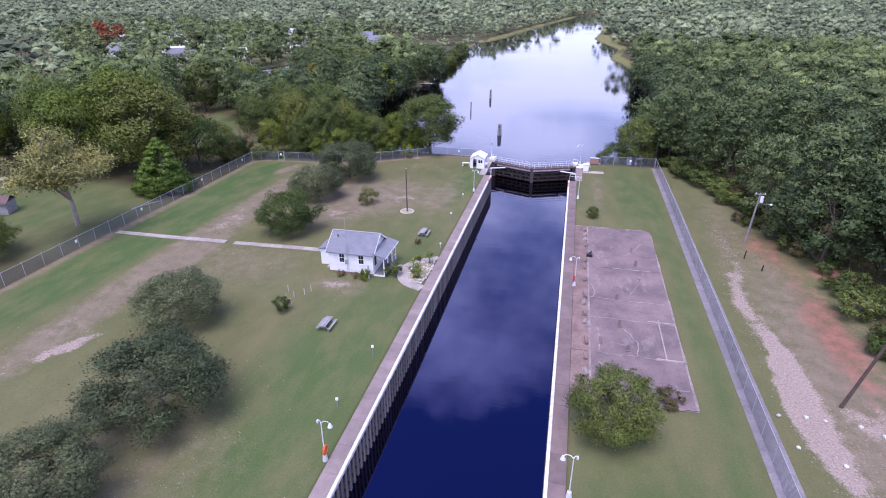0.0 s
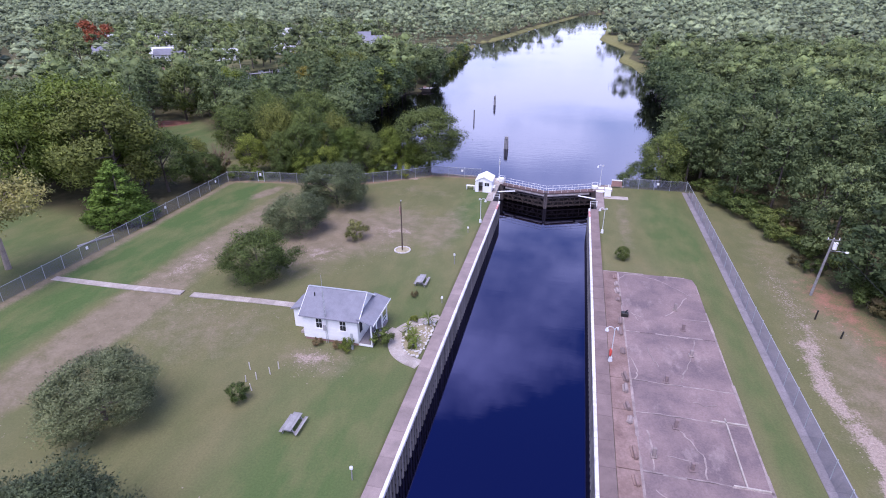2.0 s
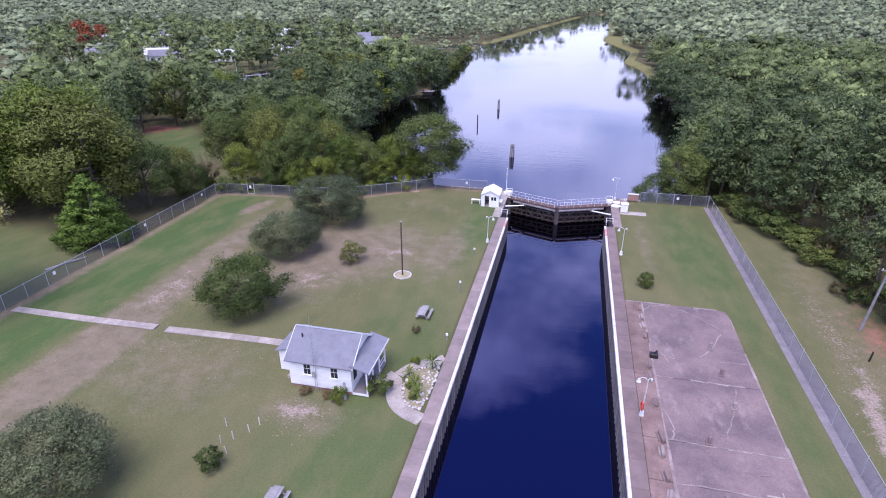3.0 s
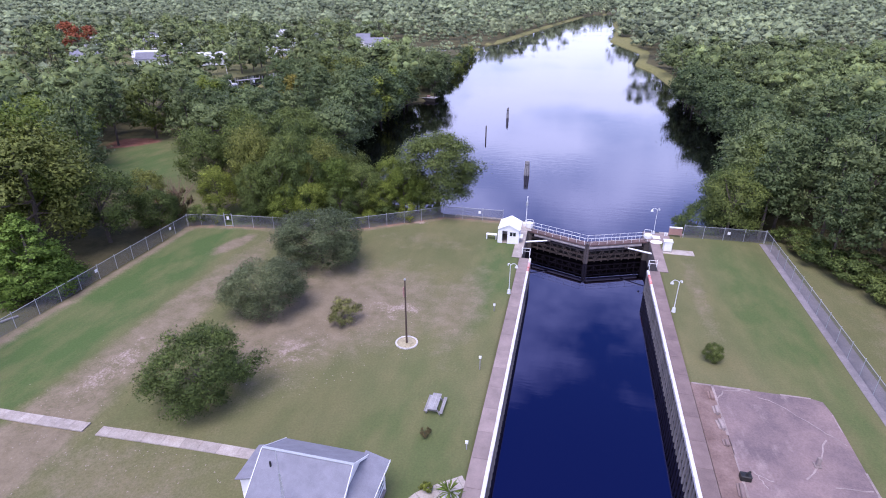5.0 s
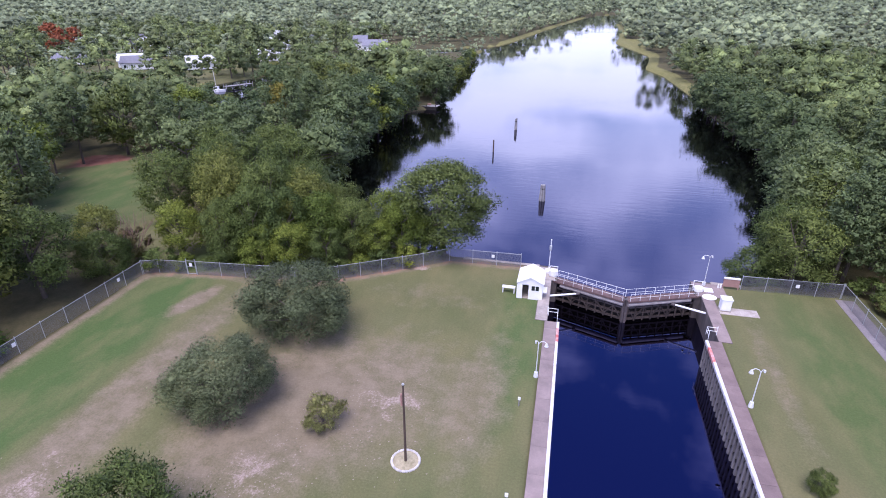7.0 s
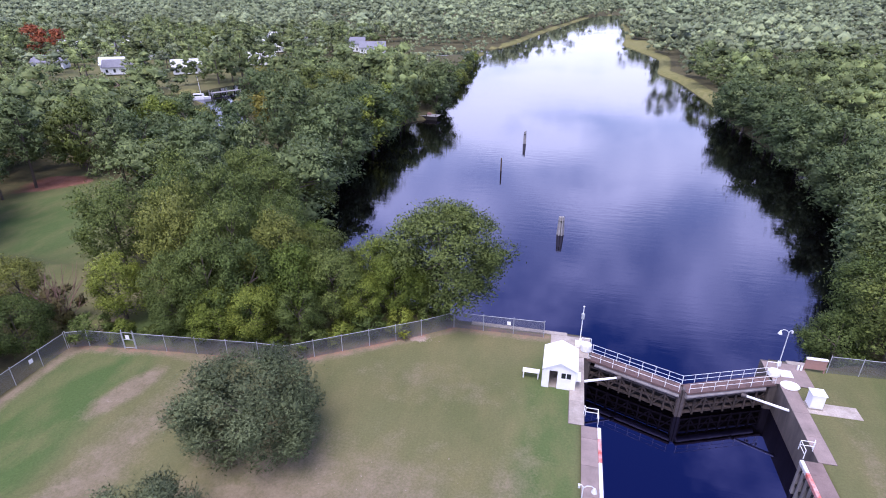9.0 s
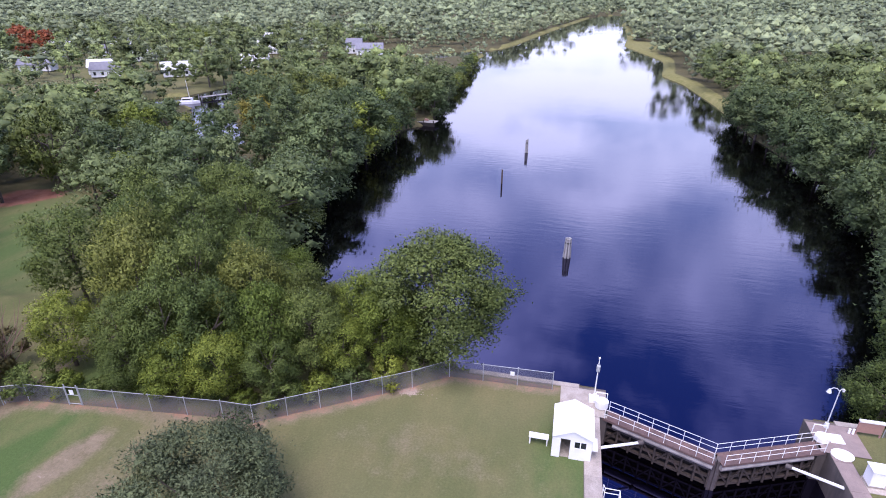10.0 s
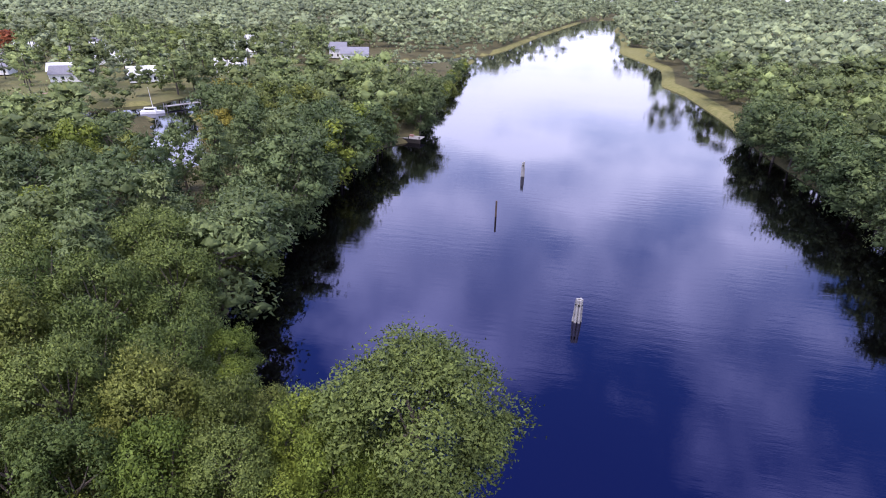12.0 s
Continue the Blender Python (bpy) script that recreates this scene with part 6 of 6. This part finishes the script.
def thin_tree():
    """The pale, half-bare tree outside the fence."""
    g = new("tree")
    g.matrix_world = pose(-69.3, 60.0, 0)
    tagged(g, "pale half-bare tree with forked limbs outside the fence", "tree")
    r = np.random.default_rng(9)
    bm = bmesh.new()
    tips = []

    def grow(p, d, L, rad, lev):
        q = p + d * L
        rod(bm, p, q, rad, rad * 0.68, 7 if lev < 2 else 5, cap=False)
        if lev >= 4:
            tips.append(q)
            return
        for k in range(3 if lev < 3 else 2):
            a = r.uniform(0, math.tau)
            sp = r.uniform(0.75, 1.3)
            e = (d + Vector((math.cos(a) * sp, math.sin(a) * sp, r.uniform(-0.1, 0.25)))).normalized()
            grow(q, e, L * r.uniform(0.78, 0.95), rad * 0.62, lev + 1)
            if lev >= 2:
                tips.append(q)

    grow(Vector((0, 0, -0.2)), Vector((0.05, 0.0, 1)), 4.7, 0.42, 0)
    part("trunk", bm, "pale_bark", g)
    pts = np.array([tuple(t) for t in tips])
    v, nrm, _ = leaf_tris(r, pts, np.full(len(pts), 1.5), 15000, 0.3, 0.8, 0.2, 0.2)
    part("crown", tri_mesh("crown", v, np.arange(len(v)).reshape(-1, 3), "leaf_pale", nrm), "leaf_pale", g)


thin_tree()

# belt of trees between the far fence and the river
for x, y, h, w, m in ((-25.0, 118.0, 15.0, 1.16, SHORE[0]), (-30.2, 114.6, 8.6, 0.85, LIME[2]), (-33.2, 116.6, 9.6, 0.8, LIME[0]), (-36.2, 111.8, 9.8, 0.85, OAK[2]), (-40.2, 110.2, 11.0, 0.8, LIME[1]),
                      (-38.8, 116.0, 10.0, 0.8, OLIVE[0]), (-45.0, 108.6, 11.8, 0.8, OAK[0]), (-49.2, 107.6, 12.0, 0.75, OAK[2]), (-44.2, 114.6, 12.2, 0.75, OLIVE[1]), (-53.4, 106.9, 9.6, 0.8, OAK[1]),
                      (-60.2, 107.2, 8.6, 1.0, LIME[0]), (-50.2, 113.4, 13.4, 0.75, OAK[1]), (-55.4, 112.2, 13.8, 0.75, OLIVE[0]), (-47.0, 120.0, 13.2, 0.75, OAK[2]), (-53.0, 119.2, 14.4, 0.75, OAK[0]),
                      (-59.6, 117.2, 14.6, 0.75, OLIVE[1]), (-72.4, 105.4, 7.6, 1.05, OLIVE[1]), (-71.5, 120.0, 13.6, 0.95, OAK[2]), (-63.6, 122.6, 15.6, 0.75, OAK[2]), (-57.2, 125.0, 15.4, 0.8, OAK[1]), (-50.6, 126.4, 12.0, 0.85, OAK[0]),
                      (-63.0, 130.6, 16.5, 0.9, PINE[0]), (-69.0, 130.0, 16.0, 0.85, OAK[0]), (-55.6, 132.6, 13.5, 0.95, OAK[1]), (-70.0, 138.6, 17.0, 0.95, PINE[1]), (-61.6, 138.6, 15.0, 0.95, OAK[2]),
                      (-43.4, 122.4, 8.0, 0.9, LIME[1]), (-38.4, 120.6, 7.0, 0.95, OLIVE[0]), (-34.0, 120.6, 6.6, 0.95, LIME[2]), (-29.0, 120.8, 7.6, 0.95, OAK[2]), (-46.4, 127.6, 7.5, 1.0, LIME[0]),
                      (-33.4, 112.0, 6.6, 1.0, LIME[1]), (-38.6, 107.6, 6.8, 1.0, OAK[1]), (-42.6, 106.4, 7.4, 0.95, LIME[2]), (-47.2, 105.8, 6.8, 1.0, LIME[0]), (-51.6, 105.4, 6.4, 1.0, OAK[0]), (-28.2, 115.8, 6.4, 1.0, LIME[1])):
    plant(m, x, y, h, w, "leafy green tree behind the chain-link fence by the river", group="trees behind the far fence", rng=rng)


for k in range(13):
    t = k / 12
    x = -60.5 + 34.5 * t
    y = float(np.interp(x, [p[0] for p in FAR_FENCE], [p[1] for p in FAR_FENCE])) + 1.7 + rng.uniform(0, 0.9)
    plant(SHRUB[k % 2], x, y, rng.uniform(1.8, 3.2), rng.uniform(1.0, 1.3), "leafy shrub pressing against the chain-link fence", "shrub", "fence shrubs", "shrub", rng=rng)


def bare_bush(x, y, s, label, bark="pale_bark"):
    g = thing("bush", (x, y, float(ground_height(x, y))), label, "bush", "bare bushes")
    br = random.Random(int(-x * 7))
    bm = bmesh.new()
    for k in range(26):
        a, e = br.uniform(0, math.tau), br.uniform(0.7, 1.45)
        d = Vector((math.cos(a) * math.cos(e), math.sin(a) * math.cos(e), math.sin(e)))
        L = s * br.uniform(0.6, 1.0)
        mid = d * L * 0.6
        rod(bm, (0, 0, 0), mid, 0.05, 0.03, 5, cap=False)
        for j in range(3):
            rod(bm, mid, mid + (d + Vector((br.uniform(-0.5, 0.5), br.uniform(-0.5, 0.5), br.uniform(-0.2, 0.3)))) * L * 0.4, 0.03, 0.012, 4, cap=False)
    part("branch_work", bm, bark, g)


for x, y, h, w, m in ((16.8, 120.0, 8.5, 1.1, OAK[0]), (21.5, 119.0, 11.5, 1.05, OAK[1]), (26.0, 118.5, 15.5, 0.95, PINE[1]), (22.5, 126.0, 13, 1.0, OAK[2]), (29.5, 123.5, 17, 0.95, PINE[2]),
                      (28.0, 132.0, 14.5, 1.0, OAK[0]), (33.5, 116.5, 17, 0.9, PINE[0]), (32.0, 141.0, 15, 1.0, OAK[1]), (35.0, 128.5, 18, 0.95, PINE[1]), (32.5, 109.5, 13, 0.95, PINE[2]), (37.5, 106, 17, 0.95, PINE[0])):
    plant(m, x, y, h, w, "leafy green tree at the water's edge by the lock", group="trees behind the far fence", rng=rng)
bare_bush(-31.2, 117.3, 8.0, "grey leafless bush among green trees")
bare_bush(-66.2, 104.6, 6.8, "bare brownish bush at the fence corner", "brown_twig")
plant(RUST[0], -66.6, 105.2, 5.2, 0.8, "thin rust brown bush at the fence corner", "bush", name="bush", turn=1.0)

HOUSES = ((-139, 411), (-152, 418), (-286, 370), (-311, 346), (-222, 428), (-206, 452), (-192, 301), (-221, 293), (-203, 403), (-250, 350), (-270, 300), (-176, 340), (-192, 254), (-312, 340), (-300, 392), (-340, 384), (-247, 486), (-232, 300))

# scattered woodland trees, each on dry land and clear of lawns
planted = []


def free(x, y, gap):
    for a, b in planted:
        if (a - x) ** 2 + (b - y) ** 2 < gap * gap:
            return False
    planted.append((x, y))
    return True


def clear_of_lawns(x, y):
    # open strip from the fence corner to the far clearing
    if abs((x + 62) * 48 + (y - 104) * 51) / 70 < 8.5 and -113 < x < -60 and 98 < y < 152:
        return False
    if -62.5 < x < 27.5 and y < 116:
        return False
    # reed beds beside the creek
    t = max(0.0, min(1.0, ((x + 94) * -58 + (y - 185) * 75) / (58 * 58 + 75 * 75)))
    if math.hypot(x + 94 + 58 * t, y - 185 - 75 * t) < 11.0:
        return False
    if ((x + 84) / 23) ** 2 + ((y - 62) / 18) ** 2 < 1:
        return False
    u = (x + 98) * math.cos(radians(38)) + (y - 132) * math.sin(radians(38))
    v = -(x + 98) * math.sin(radians(38)) + (y - 132) * math.cos(radians(38))
    if (u / 12) ** 2 + (v / 25) ** 2 < 1:
        return False
    if ((x + 128) / 24) ** 2 + ((y - 400) / 13) ** 2 < 1:
        return False
    if 26 < x < float(np.interp(y, [p[0] for p in EAST_EDGE], [p[1] for p in EAST_EDGE])) and y < 117:
        return False
    return True


def scatter(seed, count, x0, x1, y0, y1, gap, kinds, hs, label, group, shore=2.0):
    r = random.Random(seed)
    xs = np.array([r.uniform(x0, x1) for _ in range(count)])
    yy = np.array([r.uniform(y0, y1) for _ in range(count)])
    dep = water_depth(xs, yy)
    done = 0
    for x, y, d in zip(xs, yy, dep):
        if d > -shore or not clear_of_lawns(x, y) or not free(x, y, gap):
            continue
        m = r.choice(kinds)
        plant(m, x, y, r.uniform(*hs), r.uniform(0.85, 1.12), label, group=group, rng=r)
        done += 1
    return done


for ob in list(scene.objects):
    if ob.name.startswith("tree"):
        planted.append((ob.matrix_world.translation.x, ob.matrix_world.translation.y))


def shore_row(seed, shore, sign, y0, y1, step, kinds, hs, label, group):
    """Trees that lean out over the water along a bank."""
    r = random.Random(seed)
    y = y0
    ys_, xs_ = [p[0] for p in shore], [p[1] for p in shore]
    while y < y1:
        x = float(np.interp(y, ys_, xs_)) + sign * r.uniform(-0.8, 2.2)
        if not (-66 < x < -50 and 226 < y < 244) and clear_of_lawns(x, y):
            planted.append((x, y))
            plant(r.choice(kinds), x, y, r.uniform(*hs), r.uniform(0.95, 1.25), label, group=group, rng=r)
        y += step * r.uniform(0.75, 1.25)


shore_row(39, LEFT_SHORE, -1, 262, 400, 6.0, M_OAK + M_LIME + M_OLIVE, (4.5, 8), "low leafy tree overhanging the west river bank", "river bank trees")
shore_row(36, LEFT_SHORE, -1, 142, 262, 5.0, M_OAK + M_OAK + M_LIME + M_OLIVE, (11, 16), "leafy tree overhanging the west river bank", "river bank trees")
shore_row(37, RIGHT_SHORE, 1, 134, 175, 4.5, E_OAK, (11, 16), "leafy tree overhanging the east river bank", "river bank trees")
shore_row(38, RIGHT_SHORE, 1, 175, 262, 5.5, M_OAK * 3 + M_LIME[:1], (11, 16), "leafy tree overhanging the east river bank", "river bank trees")
scatter(31, 1500, 28, 62, 60, 180, 7.3, PINE + E_OAK, (13, 20), "tall green woodland tree east of the lock", "east woodland trees", 0.5)
scatter(33, 1600, -112, -56, 140, 225, 8.0, M_OAK + M_OAK + M_PINE + M_LIME + M_OLIVE, (11, 17), "green woodland tree on the river peninsula", "peninsula trees", 1.0)
scatter(34, 500, -116, -88, 84, 150, 7.2, M_OAK + M_LIME + M_PINE, (13, 19), "green woodland tree west of the lawn", "west woodland trees")

for x, y, h in ((-97, 207, 10.5), (-101.5, 212, 9.5), (-116, 240, 12.5), (-111, 246, 11)):
    plant(GOLD[0], x, y, h, 1.1, "golden yellow green tree beside the creek", group="golden trees", rng=rng)
    planted.append((x, y))

# low shrubs along the woodland edge beside the track
r = random.Random(41)
for k in range(26):
    t = k / 26
    y = 50 + 64 * t + r.uniform(-2, 2)
    x = float(np.interp(y, [p[0] for p in EAST_EDGE], [p[1] for p in EAST_EDGE])) + r.uniform(-2.5, 4)
    plant(r.choice([SHRUB[0], SHRUB[0], RUST[0]]), x, y, r.uniform(1.6, 3.4), r.uniform(0.9, 1.3), "bushy green shrub at the woodland edge", "shrub", "woodland edge shrubs", "shrub", rng=r)
for x, y in ((43, 44), (45, 47), (42, 40), (47, 41), (44, 36), (46.5, 52)):
    plant(SHRUB[0], x, y, r.uniform(1.8, 3.0), 1.3, "bushy green shrub at the woodland edge", "shrub", "woodland edge shrubs", "shrub", rng=r)
for x, y, h, m in ((43.0, 72.0, 11.5, E_OAK[1]), (48.5, 76.5, 15.0, PINE[0]), (40.5, 79.0, 9.0, E_OAK[2])):
    plant(m, x, y, h, 1.05, "tall green woodland tree east of the lock", group="east woodland trees", rng=r)
for x, y, h in ((41.5, 62.7, 2.4), (44.2, 58.4, 2.8), (46.0, 60.5, 2.6), (41.0, 48.5, 2.0), (36.2, 95.0, 2.6), (37.8, 92.0, 2.2), (35.0, 98.5, 2.4), (34.2, 101.5, 3.0), (33.0, 105.0, 3.2), (31.6, 108.5, 3.4), (30.4, 112.0, 3.4), (29.6, 115.6, 3.6), (36.5, 101.0, 3.4), (35.0, 107.0, 3.8)):
    plant(SHRUB[0], x, y, h, 1.4, "bushy green shrub at the woodland edge", "shrub", "woodland edge shrubs", "shrub", rng=r)
plant(REDT[0], -312, 338, 20, 1.25, "rust red autumn tree among green ones", "tree")
plant(M_LIME[0], -242, 392, 15, 1.0, "yellow green tree among darker ones", "tree")

# far woods: one body of foliage


def far_wood(name, seed, spots, heights, lobes, leaves, size, leaf, trunks=False, label="distant mixed green woodland reaching to the horizon", pines=2):
    rng = np.random.default_rng(seed)
    temps = []
    for k in range(6):
        v, _, tris, nrm, shade = crown_verts(rng, "full" if k < 5 - pines else "broad" if k < 6 - pines else "pine", lobes, leaves, size)
        temps.append((v, tris, nrm, shade))
    out, tone, soft, faces, at = [], [], [], [], 0
    for (x, y), h in zip(spots, heights):
        v, tris, nrm, shade = temps[rng.integers(6)]
        a = rng.uniform(0, math.tau)
        ca, sa = math.cos(a), math.sin(a)
        w = h * rng.uniform(0.9, 1.25)
        q = np.empty_like(v)
        q[:, 0] = (v[:, 0] * ca - v[:, 1] * sa) * w + x
        q[:, 1] = (v[:, 0] * sa + v[:, 1] * ca) * w + y
        q[:, 2] = v[:, 2] * h - 1.9
        out.append(q)
        faces.append(tris + at)
        at += len(v)
        soft.append(np.c_[nrm[:, 0] * ca - nrm[:, 1] * sa, nrm[:, 0] * sa + nrm[:, 1] * ca, nrm[:, 2]])
        tone.append(shade + rng.choice((-0.36, -0.22, -0.1, 0.0, 0.1, 0.22)) + rng.uniform(-0.06, 0.06))
    v = np.concatenate(out)
    me = tri_mesh(name, v, np.concatenate(faces), leaf, np.concatenate(soft))
    me.attributes.new("tone", "FLOAT", "FACE").data.foreach_set("value", np.concatenate(tone).astype(np.float32))
    ob = tagged(new(name, me), label, "woodland", kind="stuff")
    if trunks:
        bm = bmesh.new()
        for (x, y), h in zip(spots, heights):
            rod(bm, (x, y, -2.2), (x + rng.uniform(-0.4, 0.4), y, 0.75 * h - 1.9), 0.02 * h, 0.01 * h, 4, cap=False)
        part("trunk", bm, "bark", ob)
    return ob


def wood_spots(seed, x_of, y0, y1, pitch, jitter=0.45, village=0.5):
    rng = np.random.default_rng(seed)
    px, py = [], []
    y = y0
    while y < y1:
        x0, x1 = x_of(y)
        xs = np.arange(x0, x1, pitch)
        px.append(xs + rng.uniform(-jitter, jitter, len(xs)) * pitch)
        py.append(y + rng.uniform(-jitter, jitter, len(xs)) * pitch)
        y += pitch
    px, py = np.concatenate(px), np.concatenate(py)
    wet = water_depth(px, py)
    ok = wet < -1.5
    # reed margins along the far banks stay open
    ok &= ~((wet > -4.0) & (px > 15) & (py > 262)) & ~((wet > -4.5) & (px > -90) & (px < 0) & (py > 495))
    ok &= np.hypot((px - 36) / 13, (py - 520) / 40) > 1
    ok &= np.array([clear_of_lawns(a, b) for a, b in zip(px, py)])
    town = (px > -360) & (px < -120) & (py > 200) & (py < 480)
    ok &= ~town | (rng.random(len(px)) < village)
    for hx, hy in HOUSES:
        # open ground round each house and before its canal side
        dx, dy = px - hx, py - hy
        ok &= np.hypot(dx, dy) > 9
        ok &= ~((np.abs(dx - 0.4 * -dy) < 7) & (dy < 0) & (dy > (-45 if hx > -160 and hy > 400 else -21)))
    return px[ok], py[ok]


near = np.array(planted)


def span(y):
    return -1.28 * y - 35, 0.5 * y + 36


def low_land(px, py, hh, hr):
    """Lower trees round the creek houses and on the tip of the peninsula."""
    hh = np.where((px > -360) & (px < -120) & (py > 200) & (py < 480), hr.uniform(7, 15, len(px)), hh)
    return np.where((px > -122) & (px < -58) & (py > 290) & (py < 450), hr.uniform(5, 9, len(px)), hh)


hr = np.random.default_rng(3)
px, py = wood_spots(53, lambda y: (-175 if y > 84 else 40, min(150, 0.5 * y + 38)), 56, 345, 8.6)
ok = np.array([np.min((near[:, 0] - a) ** 2 + (near[:, 1] - b) ** 2) > 42 for a, b in zip(px, py)])
ok &= ~((px > -104) & (px < -56) & (py < 225)) & ~((px > 28) & (px < 60) & (py < 178))
px, py = px[ok], py[ok]
hh = low_land(px, py, hr.uniform(11, 18, len(px)), hr)
far_wood("woodland", 60, list(zip(px, py)), hh, 30, 640, 0.04, "leaf_mid_haze")
px, py = wood_spots(51, span, 60, 640, 13.5, 0.6)
out = (px < -175) | (px > 150) | (py > 345)
out &= (py > 120) | (px < -130)
out &= ~((px > -130) & (px < 36) & (py < 120))
px, py = px[out], py[out]
hh = low_land(px, py, 8 + 15 * hr.random(len(px)) ** 1.3 + 3 * np.sin(px * 0.021) * np.sin(py * 0.017), hr)
# far crowns wear the leaf colour with haze painted in
far_wood("far_woods", 61, list(zip(px, py)), hh, 13, 110, 0.056, "leaf_far_haze")
px, py = wood_spots(52, span, 640, 1800, 24, 0.6)
far_wood("far_woods", 62, list(zip(px, py)), hr.uniform(9, 30, len(px)) + smooth(1100, 1780, py) * 20, 7, 26, 0.085, "leaf_far_haze")

# tall trees on bare trunks round the creek houses
px, py = wood_spots(55, lambda y: (-0.95 * y - 30, min(-118, -0.2 * y - 60)), 215, 500, 15.5, 0.6, 1.0)
ok = ~((np.abs(px + 190) < 10) & (py < 256) & (py > 222)) & (py > 290 + (px + 118) * 0.28)
px, py = px[ok], py[ok]
far_wood("village_trees", 63, list(zip(px, py)), hr.uniform(10, 19, len(px)), 24, 330, 0.06, "leaf_pine", True, "tall grey green trees among the creekside houses", 3)
# trees along the far banks
by = np.arange(445, 1150, 11.0)
bl = np.c_[np.interp(by, *zip(*LEFT_SHORE)) - hr.uniform(6, 10, len(by)), by]
br_ = np.c_[np.interp(by, *zip(*RIGHT_SHORE)) + hr.uniform(6, 10, len(by)), by]
br_ = br_[np.hypot((br_[:, 0] - 36) / 13, (br_[:, 1] - 520) / 40) > 1]
bank = np.concatenate([bl[bl[:, 1] > 500], br_])
far_wood("bank_trees", 64, [tuple(p) for p in bank], hr.uniform(8, 17, len(bank)), 20, 240, 0.06, "leaf_far_haze", False, "distant trees along the river banks", 1)


# small scattered stuff on the ground


def litter(name, seed, spots, size, flat, material, label, category):
    """Many small bits lying on the ground, as one body."""
    rng = np.random.default_rng(seed)
    p = np.concatenate([np.c_[rng.normal(cx, rx, n), rng.normal(cy, ry, n)] for cx, cy, rx, ry, n in spots])
    z = np.zeros(len(p)) + 0.015
    a = rng.uniform(0, math.tau, len(p))
    s = size * rng.uniform(0.5, 1.5, len(p))
    v = []
    for k in range(3):
        b = a + k * math.tau / 3 + rng.uniform(-0.4, 0.4, len(p))
        v.append(np.c_[p[:, 0] + np.cos(b) * s, p[:, 1] + np.sin(b) * s, z])
    v.append(np.c_[p[:, 0], p[:, 1], z + s * flat])
    v = np.stack(v, 1).reshape(-1, 3)
    k = np.arange(len(p))[:, None] * 4
    tris = np.concatenate([k + np.array(t) for t in ((0, 1, 3), (1, 2, 3), (2, 0, 3))])
    return tagged(new(name, tri_mesh(name, v, tris, material)), label, category, kind="stuff")


litter("leaf_litter", 71, [(-33, 74, 3, 3, 240), (-26, 82, 5, 5, 300), (-30, 72, 3, 2, 120), (-46, 68, 2, 10, 260), (-20.5, 50.5, 1.6, 1.2, 160), (-38, 57, 5, 2, 130), (-24, 18, 5, 3, 120),
                           (-21, 27, 3, 4, 70), (-26.5, 111, 1.0, 0.4, 70), (-45, 30, 2.5, 5, 200), (-47, 88, 2, 5, 120)], 0.065, 0.15, "litter", "pale dry leaves and stone chips on the lawn", "leaf litter")
litter("gravel", 72, [(31.3, 74, 0.7, 5, 420), (29.6, 58, 0.6, 5, 260), (30.5, 47, 0.7, 5, 300), (30.2, 38, 0.9, 4, 330), (31.8, 28, 1.2, 4, 300), (36, 37, 1.5, 1.0, 120), (33.5, 33, 1.5, 3, 150), (36.0, 62, 1.0, 6, 140)],
       0.085, 0.5, "litter", "pale broken gravel on the dirt track", "gravel")

# odds and ends outside the west fence
for k, (x, y, a) in enumerate(((-65.4, 69.6, 70), (-64.6, 71.4, 62))):
    bm = bmesh.new()
    rod(bm, (-1.6, 0, 0.16), (1.6, 0, 0.14), 0.16, 0.13, 10)
    ob = tagged(new("log", mesh_of("log", bm, "old_wood")), "pale bare log lying by the fence", "log", "logs")
    ob.matrix_world = pose(x, y, 0.0, 0, 0, a)
g = thing("outbuilding", (-87.5, 62.0, 0.0), "small outbuilding with a dark reddish roof outside the fence", "shed", turn=25)
bm = bmesh.new()
box(bm, -2.2, 2.2, -1.6, 1.6, -0.3, 2.0)
part("wall", bm, "old_wood", g)
for sgn in (-1, 1):
    roof_slab(g, [(-2.5, 0, 2.9), (2.5, 0, 2.9), (2.5, sgn * 1.9, 1.9), (-2.5, sgn * 1.9, 1.9)], 0.1, "deck")
strip("road", [(-100, 82.5), (-104, 77.5), (-112, 72)], 2.2, -0.3, 0.12, "pale_concrete", "pale concrete drive outside the fence", "road", 4.0)
